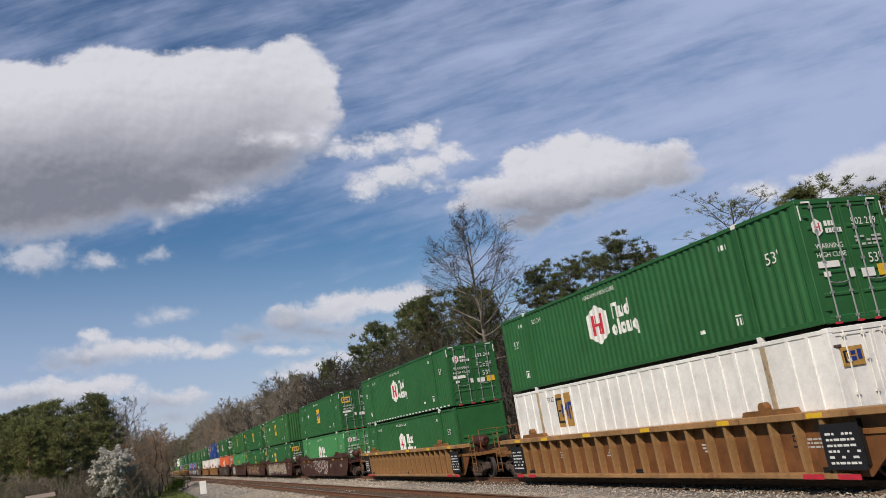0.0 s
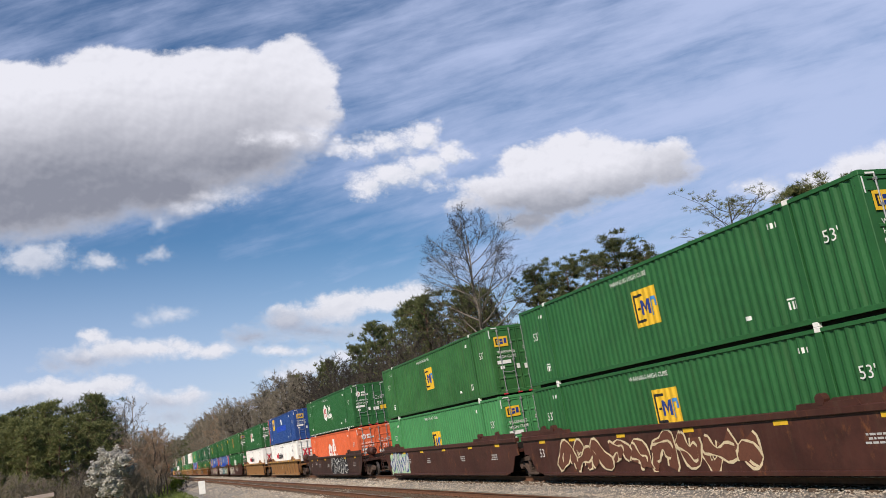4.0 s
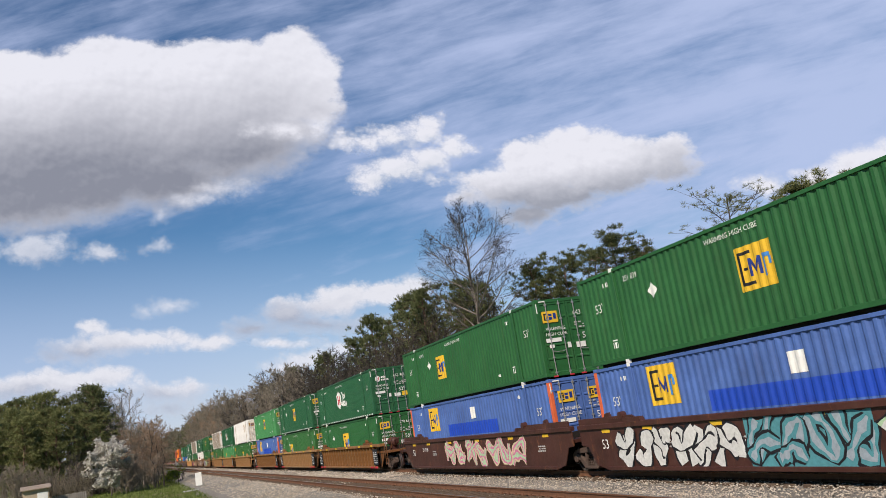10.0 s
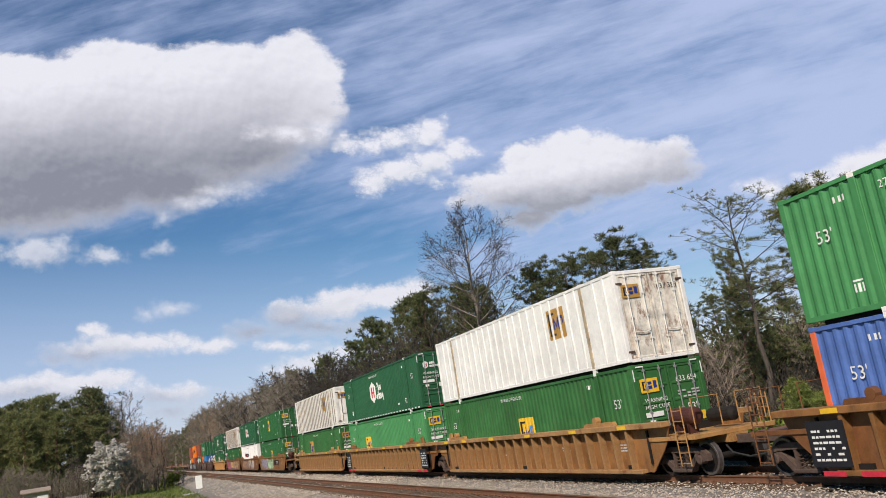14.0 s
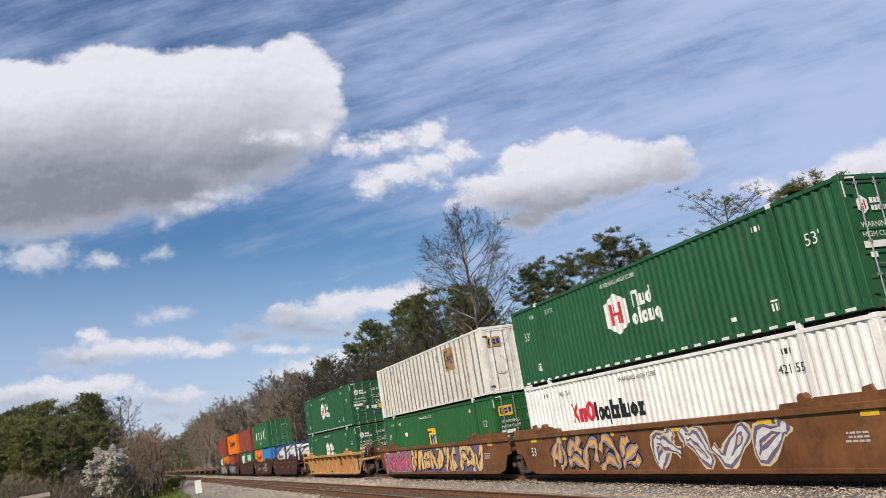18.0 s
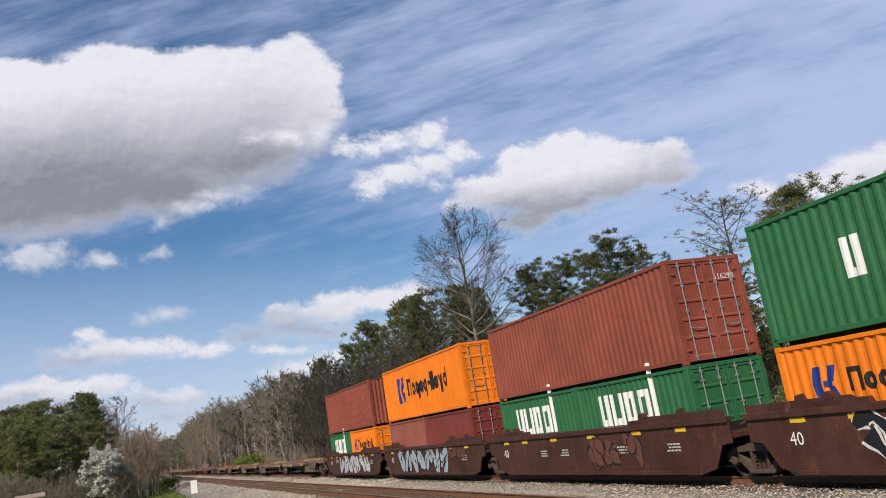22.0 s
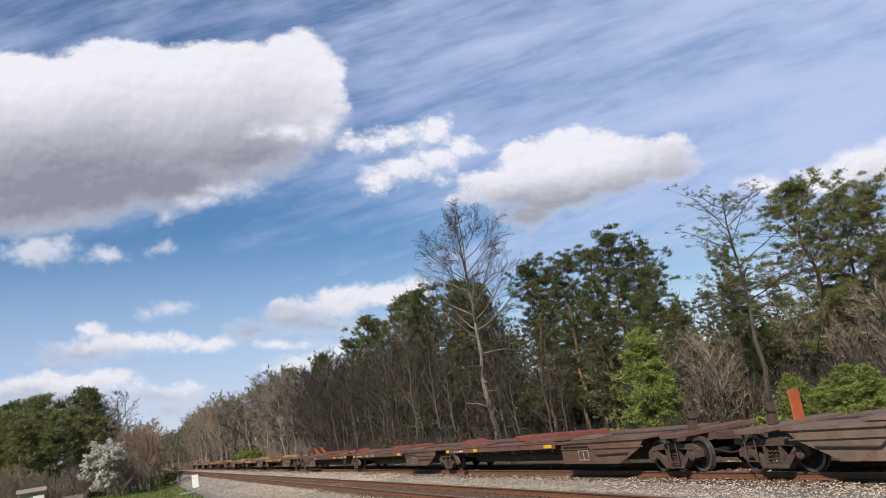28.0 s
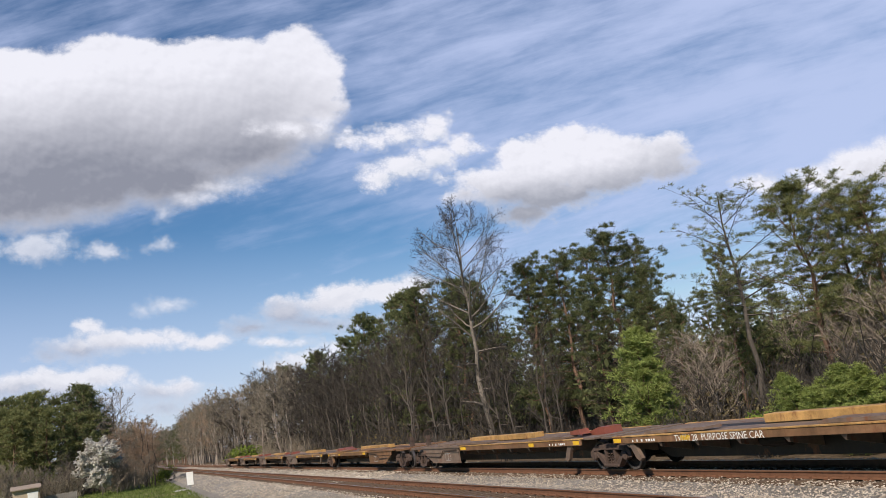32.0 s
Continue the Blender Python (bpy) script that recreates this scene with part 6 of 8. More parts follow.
def bogie(parent, y):
    """A two-axle truck: side frames with springs and bearings, wheels that run on the rails."""
    t = part("truck", kept("bolster", lambda: Shape().box(-1.0, 1.0, -0.22, 0.22, 0.42, 0.72, 0.03).lathe("z", (0, 0, 0.7), [(0, 0.2), (0.12, 0.2)], 14).box(-0.9, 0.9, -0.75, -0.68, 0.30, 0.42).box(-0.9, 0.9, 0.68, 0.75, 0.30, 0.42).mesh("truck", STEEL_DARK)), parent, at=pose(0, y, 0))
    def frame_side():
        g = Shape()
        g.prism([(-1.18, 0.42), (-1.16, 0.60), (-0.92, 0.74), (-0.92, 0.58), (-0.76, 0.40)], -0.09, 0.09)
        g.prism([(1.18, 0.42), (0.76, 0.40), (0.92, 0.58), (0.92, 0.74), (1.16, 0.60)], -0.09, 0.09)
        g.prism([(-0.92, 0.62), (-0.92, 0.74), (-0.4, 0.82), (0.4, 0.82), (0.92, 0.74), (0.92, 0.62), (0.4, 0.66), (-0.4, 0.66)], -0.11, 0.11)
        g.prism([(-0.88, 0.60), (-0.72, 0.62), (-0.30, 0.26), (-0.30, 0.14), (-0.42, 0.14)], -0.10, 0.10)
        g.prism([(0.88, 0.60), (0.42, 0.14), (0.30, 0.14), (0.30, 0.26), (0.72, 0.62)], -0.10, 0.10)
        g.box(-0.13, 0.13, -0.42, 0.42, 0.12, 0.22, 0.02)
        g.box(-0.10, 0.10, -0.30, -0.22, 0.2, 0.68).box(-0.10, 0.10, 0.22, 0.30, 0.2, 0.68)
        return g.mesh("side_frame", STEEL_RUST)
    def coil():
        g = Shape()
        for yy in (-0.15, 0.0, 0.15):
            g.tube([(0.07 * math.cos(a * 1.5), yy + 0.07 * math.sin(a * 1.5), 0.22 + 0.36 * a / 18) for a in range(19)], 0.022, 3)
        return g.mesh("spring_nest", STEEL_RUST)
    def wheel_mesh():
        R = WHEEL_R
        me = Shape().lathe("x", (0, 0, 0), [(-0.070, 0.10), (-0.075, 0.17), (-0.022, 0.24), (-0.018, R * 0.74), (-0.062, R * 0.84), (-0.066, R - 0.01), (-0.058, R), (0.045, R), (0.052, R + 0.026), (0.072, R + 0.022), (0.074, R * 0.84), (0.022, R * 0.74), (0.018, 0.24), (0.06, 0.17), (0.06, 0.10)], 18).mesh("wheel", STEEL_DARK)
        me.materials.append(WHEEL_TREAD)
        for p in me.polygons[4 * 18:9 * 18]:
            p.material_index = 1
        return me
    for s in (-1, 1):
        fr = part("side_frame", kept("sideframe", frame_side), t, at=pose(s * 0.98, 0, 0))
        part("spring_nest", kept("coil", coil), t, at=pose(s * 0.98, 0, 0))
        for a in (-1, 1):
            part("bearing_cap", kept("bearing", lambda: Shape().lathe("x", (0, 0, 0), [(-0.14, 0.09), (-0.12, 0.125), (0.10, 0.125), (0.12, 0.10)], 12).mesh("bearing_cap", STEEL_RUST)), t, at=pose(s * 1.0, a * AXLE_STEP / 2, WHEEL_R))
            part("wheel", kept("wheel", wheel_mesh), t, at=pose(s * 0.755, a * AXLE_STEP / 2, WHEEL_R, 0, 0, 0 if s < 0 else 180))
    for a in (-1, 1):
        part("axle", kept("axle", lambda: Shape().tube([(-0.9, 0, 0), (0.9, 0, 0)], 0.085, 10).mesh("axle", STEEL_DARK)), t, at=pose(0, a * AXLE_STEP / 2, WHEEL_R))
    return t


def coupler(parent, y, way):
    part("coupler", kept(("coupler", way), lambda: Shape().box(-0.11, 0.11, *sorted((0, way * 1.1)), 0.74, 0.98, 0.02).box(-0.16, 0.16, *sorted((way * 0.95, way * 1.3)), 0.70, 1.02, 0.05).mesh("coupler", STEEL_RUST)), parent, at=pose(0, y, 0))
    part("air_hose", kept(("hose", way), lambda: Shape().tube([(-0.42, 0, 0.75), (-0.45, way * 0.25, 0.55), (-0.30, way * 0.7, 0.42), (-0.1, way * 1.15, 0.46)], 0.03, 6).mesh("air_hose", RUBBER)), parent, at=pose(0, y, 0))


def well_profile(b, near, far, top):
    def end(sign, kind):
        if kind == "end":
            return [(sign * (b + 0.3), 0.17), (sign * (b + 0.95), 0.74), (sign * (b + 1.2), 1.0), (sign * (b + 1.42), top)]
        return [(sign * b, 0.17), (sign * (b + 0.55), 0.30), (sign * (b + 0.95), 0.88), (sign * (b + 1.35), 0.92), (sign * (b + 1.35), top)]
    return end(-1, near) + end(1, far)[::-1]


def well_car(label, b, kind, coat, near="art", far="art", code="", marks=(), group="well cars of the train", deck=TAN):
    """One unit of a container well car; b: half the length of the low part."""
    car = thing("well_car", label, "railcar", group)
    top = 1.50
    X = 1.44
    # web browner, ribs paler: rust and wear, plus recess shade put into the colour
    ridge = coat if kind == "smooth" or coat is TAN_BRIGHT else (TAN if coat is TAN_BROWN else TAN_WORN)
    prof = well_profile(b, near, far, top)
    for s in (-1, 1):
        web = X if kind == "smooth" else X - 0.10
        x0, x1 = sorted((s * web, s * (web - 0.035)))
        # ribbed cars: a browner web also stands for shade below the chord
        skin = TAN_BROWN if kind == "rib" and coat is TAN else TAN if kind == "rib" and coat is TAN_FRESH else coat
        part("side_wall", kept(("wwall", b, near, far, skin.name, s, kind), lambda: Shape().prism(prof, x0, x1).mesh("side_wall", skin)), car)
        c0, c1 = sorted((s * (X + (0.17 if kind == "rib" else 0.07)), s * (X - 0.14)))
        ya, yb = prof[len(prof) // 2 - (1 if len(prof) == 8 else 0)][0], 0
        ylo, yhi = min(p[0] for p in prof), max(p[0] for p in prof)
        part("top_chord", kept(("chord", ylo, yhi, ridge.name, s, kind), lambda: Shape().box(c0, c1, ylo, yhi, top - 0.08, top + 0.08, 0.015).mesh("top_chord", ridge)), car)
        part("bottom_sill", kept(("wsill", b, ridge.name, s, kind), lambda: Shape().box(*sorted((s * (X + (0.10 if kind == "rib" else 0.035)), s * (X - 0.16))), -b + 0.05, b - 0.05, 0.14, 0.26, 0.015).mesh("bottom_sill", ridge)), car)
    if kind == "rib":
        n = 11 if near == far == "end" and code else 20
        for i in range(n):
            y = -b + 0.5 + (2 * b - 1.0) * i / (n - 1)
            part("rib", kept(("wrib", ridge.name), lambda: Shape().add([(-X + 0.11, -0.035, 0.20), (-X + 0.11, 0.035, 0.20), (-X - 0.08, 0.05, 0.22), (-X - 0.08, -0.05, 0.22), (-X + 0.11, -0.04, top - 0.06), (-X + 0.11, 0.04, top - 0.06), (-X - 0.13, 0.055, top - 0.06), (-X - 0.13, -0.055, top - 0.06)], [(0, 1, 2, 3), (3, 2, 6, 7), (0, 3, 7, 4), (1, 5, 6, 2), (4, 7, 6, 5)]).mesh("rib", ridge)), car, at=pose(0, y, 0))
    # floor beams and bulkheads
    for i in range(3):
        y = -b + 0.7 + (2 * b - 1.4) * i / 2
        part("floor_beam", kept("wbeam", lambda: Shape().box(-1.42, 1.42, -0.2, 0.2, 0.2, 0.375).mesh("floor_beam", STEEL_DARK)), car, at=pose(0, y, 0))
    for s, kd in ((-1, near), (1, far)):
        part("bulkhead", kept(("wbulk", b, s), lambda: Shape().box(-1.40, 1.40, *sorted((s * (b + 0.30), s * (b + 0.36))), 0.40, 1.36).mesh("bulkhead", STEEL_DARK)), car)
        out = b + (2.5 if kd == "end" else 1.3)
        part("end_deck", kept(("wdeck", b, s, kd, coat.name), lambda: Shape().box(-1.38, 1.38, *sorted((s * (b + 0.36), s * out)), 1.02, 1.14, 0.01).box(-0.3, 0.3, *sorted((s * (b + 0.36), s * (out + 0.1))), 0.80, 1.02).mesh("end_deck", coat)), car)
        if kd == "end":
            yt = s * (b + 1.25)
            bogie(car, yt)
            coupler(car, s * (b + 2.5), s)
            for xs in (-1, 1):
                def ladder():
                    g = Shape()
                    for dy in (0.0, 0.42):
                        g.tube([(0, dy, 0.35), (0, dy, 1.95)], 0.018, 6)
                    for k in range(6):
                        g.tube([(0, 0, 0.42 + 0.28 * k), (0, 0.42, 0.42 + 0.28 * k)], 0.014, 5)
                    return g.mesh("ladder", coat)
                part("ladder", kept(("wlad", coat.name), ladder), car, at=pose(xs * 1.47, s * (b + 2.05) - 0.21, 0))
            part("hand_rail", kept(("wrail", coat.name), lambda: Shape().tube([(-1.2, 0, 1.28), (-1.2, 0, 2.1), (-0.3, 0, 2.1), (-0.3, 0, 1.28)], 0.02, 6).tube([(0.3, 0, 1.28), (0.3, 0, 2.1), (1.2, 0, 2.1), (1.2, 0, 1.28)], 0.02, 6).mesh("hand_rail", coat)), car, at=pose(0, s * (b + 2.4), 0))
            if s < 0:
                part("brake_cylinder", kept("wcyl", lambda: Shape().lathe("y", (-0.80, 0, 1.62), [(-0.55, 0.12), (-0.50, 0.23), (-0.44, 0.25), (0.40, 0.25), (0.46, 0.22), (0.52, 0.08)], 18).tube([(-0.80, 0.4, 1.6), (-0.6, 0.9, 1.45), (-0.6, 1.3, 1.2)], 0.025, 6).box(-0.95, -0.65, -0.3, -0.2, 1.12, 1.45).box(-0.95, -0.65, 0.2, 0.3, 1.12, 1.45).mesh("brake_cylinder", OXIDE)), car, at=pose(0, s * (b + 1.5), 0))
                part("brake_wheel", kept("wbw", lambda: Shape().tube([(0.27 * math.cos(a * 0.5236), 0, 0.27 * math.sin(a * 0.5236)) for a in range(13)], 0.02, 5).tube([(-0.27, 0, 0), (0.27, 0, 0)], 0.014, 5).tube([(0, 0, -0.27), (0, 0, 0.27)], 0.014, 5).mesh("brake_wheel", STEEL_RUST)), car, at=pose(0.7, s * (b + 2.52), 1.9))
                part("air_reservoir", kept("wres", lambda: Shape().lathe("y", (0.55, 0, 1.5), [(-0.55, 0.08), (-0.48, 0.2), (0.48, 0.2), (0.55, 0.08)], 14).mesh("air_reservoir", STEEL_DARK)), car, at=pose(0, s * (b + 1.4), 0))
        else:
            part("joint_casting", kept(("wjoint", s), lambda: Shape().box(-0.35, 0.35, *sorted((0, s * 0.5)), 0.72, 1.2, 0.04).tube([(-0.9, s * 0.1, 1.3), (-0.9, s * 0.5, 1.42), (-0.5, s * 0.6, 1.35)], 0.03, 6).mesh("joint_casting", STEEL_RUST)), car, at=pose(0, s * (b + 1.05), 0))
            if s > 0:
                bogie(car, b + 1.60)
            part("guide_post", kept(("wguide", coat.name), lambda: Shape().prism([(-0.22, 1.56), (0.22, 1.56), (0.14, 1.86), (-0.06, 1.90)], -1.43, -1.33).mesh("guide_post", coat)), car, at=pose(0, s * (b - 0.5), 0))
    if kind == "smooth":
        for s in (-1, 1):
            part("raised_side", kept(("wraise", b, s, coat.name), lambda: Shape().prism([(s * (b - 2.2), top + 0.02), (s * (b + 1.25), top + 0.02), (s * (b + 1.25), top + 0.27), (s * (b - 1.9), top + 0.27), (s * (b - 2.05), top + 0.20)], -X - 0.035, -X + 0.02).mesh("raised_side", coat)), car)
    # raised chord piece where the container's lock sits
    for yy in (-b + 2.1, b - 1.5):
        part("lock_housing", kept(("wlock", coat.name), lambda: Shape().prism([(-0.9, 1.58), (0.9, 1.58), (0.84, 1.70), (-0.84, 1.70)], -1.50, -1.34).lathe("x", (-1.42, 0.15, 1.76), [(-0.09, 0.13), (0.09, 0.13)], 12).mesh("lock_housing", coat)), car, at=pose(0, yy, 0))
    # reflectors and stencils
    face = -X - (0.078 if kind == "rib" else 0.004)
    for i, yy in enumerate((-b + 0.6, -b * 0.55, -b * 0.12, b * 0.3, b * 0.68, b - 0.3)):
        part("reflector", kept("wrefl", lambda: Shape().box(-0.004, 0.004, -0.23, 0.23, -0.055, 0.055).mesh("reflector", MARK_YELLOW)), car, "yellow reflector", at=pose(-X - 0.176, yy, top) if kind == "rib" else pose(-X - 0.006, yy, top - 0.16))
    xs = (-X if kind == "smooth" else -X + 0.10) - 0.004
    if code:
        part("number_stencil", lettering(code, 0.27, MARK_WHITE), car, at=pose(xs, b - 2.0, 0.98))
    part("size_stencil", lettering("53" if b > 7 else "40", 0.42, MARK_WHITE if kind == "smooth" else MARK_BLACK), car, at=pose(xs, -b + 1.5 if kind == "rib" else b - 0.15, 0.8))
    part("stencil_rows", kept(("wst", b), lambda: Shape().add(*stencil_rows(b)).mesh("stencil_rows", MARK_GREY)), car, at=pose(xs, 0, 0))
    if kind == "rib" and near == far == "end" and code:
        part("number_plate", kept("wplate", lambda: Shape().box(-0.004, 0.0, -0.62, 0.62, 0.92, 1.22).mesh("number_plate", MARK_BLACK)), car, "black painted number panel", at=pose(xs + 0.003, b - 2.0, 0))
        part("sprayed_patch", kept("wpatch", lambda: Shape().box(-0.002, 0.0, -0.4, 0.4, 0.85, 1.10).mesh("sprayed_patch", TAN_WORN)), car, at=pose(xs, b - 4.1, 0))
    elif kind == "rib" and coat is not TAN_FRESH:
        for s in (-1, 1):
            yy = s * (b - 0.05)
            part("notice_panel", kept(("wpanel", b), lambda: Shape().box(-0.012, 0.0, -0.52, 0.52, 0.34, 1.30).mesh("notice_panel", MARK_BLACK)), car, "black stencil panel", at=pose(-X - 0.14, yy, 0))
            part("notice_rows", kept("wpanelrows", lambda: Shape().add(*notice_rows()).mesh("notice_rows", MARK_WHITE)), car, at=pose(-X - 0.156, yy, 0))
            for k in (-1, 1):
                part("reflector", kept("wredbar", lambda: Shape().box(-0.01, 0.0, -0.3, 0.3, 0.15, 0.26).mesh("reflector", MARK_RED)), car, "red reflective strip", at=pose(-X - 0.156, yy - s * 0.5 + k * 0.5, 0))
    if kind == "rib":
        for y0, dark in ((-b * 0.42, MARK_BROWN),) if coat is TAN_BRIGHT or code == "680560" else ():
            part("owner_mark", kept(("wown", dark.name), lambda: Shape().add(*owner_mark()).mesh("owner_mark", dark)), car, at=pose(xs, y0, 0.74))
    for make in marks:
        make(car, b, xs)
    return car


def owner_mark():
    """Three heavy plain blocks, the owner's mark on the side of a well."""
    v, f = [], []
    for i in range(3):
        y = 0.55 - 0.42 * i
        for a, c, z0, z1 in ((y, y - 0.36, 0.27, 0.40), (y, y - 0.36, 0.0, 0.22)) if i < 2 else ((y, y - 0.36, 0.0, 0.40),):
            k = len(v)
            v += [(-0.002, a, z0), (-0.002, c, z0), (-0.002, c, z1), (-0.002, a, z1)]
            f.append((k, k + 1, k + 2, k + 3))
    return v, f


def notice_rows():
    v, f = [], []
    rnd = random.Random(9)
    for r in range(6):
        y = 0.40
        while y > -0.36:
            w = rnd.uniform(0.05, 0.16)
            z = 0.46 + 0.12 * r
            k = len(v)
            v += [(0, y, z), (0, y - w, z), (0, y - w, z + 0.05), (0, y, z + 0.05)]
            f.append((k, k + 1, k + 2, k + 3))
            y -= w + rnd.choice((0.03, 0.03, 0.2))
    return v, f


def stencil_rows(b):
    v, f = [], []
    rnd = random.Random(5)
    for y0 in (-b + 0.75, b - 3.6, -b * 0.45, b * 0.15):
        for r in range(3):
            y = y0
            for k in range(4):
                w = rnd.uniform(0.05, 0.16)
                q = len(v)
                z = 0.78 + r * 0.085
                v += [(0, y, z), (0, y + w, z), (0, y + w, z + 0.045), (0, y, z + 0.045)]
                f.append((q, q + 1, q + 2, q + 3))
                y += w + 0.03
    return v, f


def graffiti(seed, colours, y0, y1, z0=0.3, z1=1.42, n=5, outline=MARK_BLACK, back=None):
    """Sprayed shapes, as a maker for a car's marks: fat outlined strokes with a lighter core. y1 > y0; nothing that can be read."""
    def make(car, b, xs):
        rnd = random.Random(seed)
        if back:
            rows = [(y0 + (y1 - y0) * i / 14, z1 - 0.02 - 0.14 * rnd.random()) for i in range(15)]
            sp = Shape()
            for (a, za), (c, zc) in zip(rows, rows[1:]):
                sp.add([(-0.001, a, z0 - 0.06), (-0.001, c, z0 - 0.06), (-0.001, c, zc), (-0.001, a, za)], [(0, 1, 2, 3)])
            part("sprayed_field", sp.mesh("sprayed_field", back), car, at=pose(xs, 0, 0))
        lines = []
        step = (y1 - y0) / n
        for i in range(n):
            cy = y0 + step * (i + 0.5)
            h = z1 - z0
            a = rnd.uniform(-0.35, 0.35)
            def at(u, v):
                return (cy - (u + a * (v - 0.5)) * step * 0.62 + rnd.uniform(-0.08, 0.08) * step, z0 + v * h + rnd.uniform(-0.07, 0.07) * h)
            k = 4 + rnd.randrange(3)
            turn = rnd.uniform(0, 6.28)
            bend = rnd.choice((-1, 1)) * rnd.uniform(0.9, 1.6)
            lines.append([at(0.75 * math.cos(turn + bend * j), 0.5 + 0.44 * math.sin(turn + bend * j * 1.3)) for j in range(k)])
            if rnd.random() < 0.7:
                lines.append([at(rnd.uniform(-0.9, -0.2), rnd.uniform(0.05, 0.95)), at(0.0, rnd.uniform(0.3, 0.7)), at(rnd.uniform(0.3, 1.0), rnd.uniform(0.05, 0.95))])
        def ribbon(w, x, jitter):
            g = Shape()
            for turn_no, line in enumerate(lines):
                pts = [Vector((0, a, c)) for a, c in line]
                fine = []
                for p, q in zip(pts, pts[1:]):
                    for k in range(4):
                        fine.append(p.lerp(q, k / 4))
                fine.append(pts[-1])
                for _ in range(2):
                    fine = [fine[0]] + [(fine[i - 1] + 2 * fine[i] + fine[i + 1]) / 4 for i in range(1, len(fine) - 1)] + [fine[-1]]
                L, R = [], []
                for i, p in enumerate(fine):
                    d = (fine[min(i + 1, len(fine) - 1)] - fine[max(i - 1, 0)]).normalized()
                    nn = Vector((0, -d.z, d.y))
                    ww = w * (0.8 + 0.35 * math.sin(i * 1.1 + seed)) + jitter * math.sin(i * 2.3)
                    L.append(p + nn * ww)
                    R.append(p - nn * ww)
                k = len(g.v)
                for step_no, (a, c) in enumerate(zip(L, R)):
                    for q in (a, c):
                        g.v.append((x - 0.003 * turn_no - 0.00004 * step_no, q.y, max(0.18, min(1.52, q.z))))
                g.f += [(k + 2 * i, k + 2 * i + 1, k + 2 * i + 3, k + 2 * i + 2) for i in range(len(fine) - 1)]
            return g
        w = min(0.19, step * 0.23)
        part("sprayed_outline", ribbon(w * 1.35, -0.002, 0.0).mesh("sprayed_outline", outline), car, at=pose(xs, 0, 0))
        part("sprayed_fill", ribbon(w * 0.95, -0.003, 0.02).mesh("sprayed_fill", colours[0]), car, at=pose(xs, 0, 0))
        if len(colours) > 1:
            part("sprayed_core", ribbon(w * 0.42, -0.004, 0.03).mesh("sprayed_core", colours[1]), car, at=pose(xs, 0, 0))
    return make


def number_plate(code, y):
    """A maker for a black stencil plate with a white number on a car's side."""
    def make(car, b, xs):
        part("number_plate", Shape().box(-0.006, 0.0, y - 1.55, y + 1.55, 0.72, 1.20).mesh("number_plate", MARK_BLACK), car, "black painted number panel", at=pose(xs, 0, 0))
        part("number_stencil", lettering(code, 0.42, MARK_WHITE), car, at=pose(xs - 0.010, y - 0.3, 0.80))
    return make


def yz_x(f, h):
    return [(-1.40, f * h * 0.36, 0.92), (-1.40, f * h * 0.55, 0.90), (-1.40, f * h * 0.6, 0.62), (-1.40, f * h * 0.8, 0.66)]


def small_rows():
    """Short bars in place of small lettering."""
    rnd = random.Random(3)
    v, q, y = [], [], 0.55
    while y > -0.55:
        w = rnd.uniform(0.05, 0.13)
        k = len(v)
        v += [(0, y, 0.0), (0, y - w, 0.0), (0, y - w, 0.07), (0, y, 0.07)]
        q.append((k, k + 1, k + 2, k + 3))
        y -= w + rnd.choice((0.04, 0.04, 0.16))
    return v, q


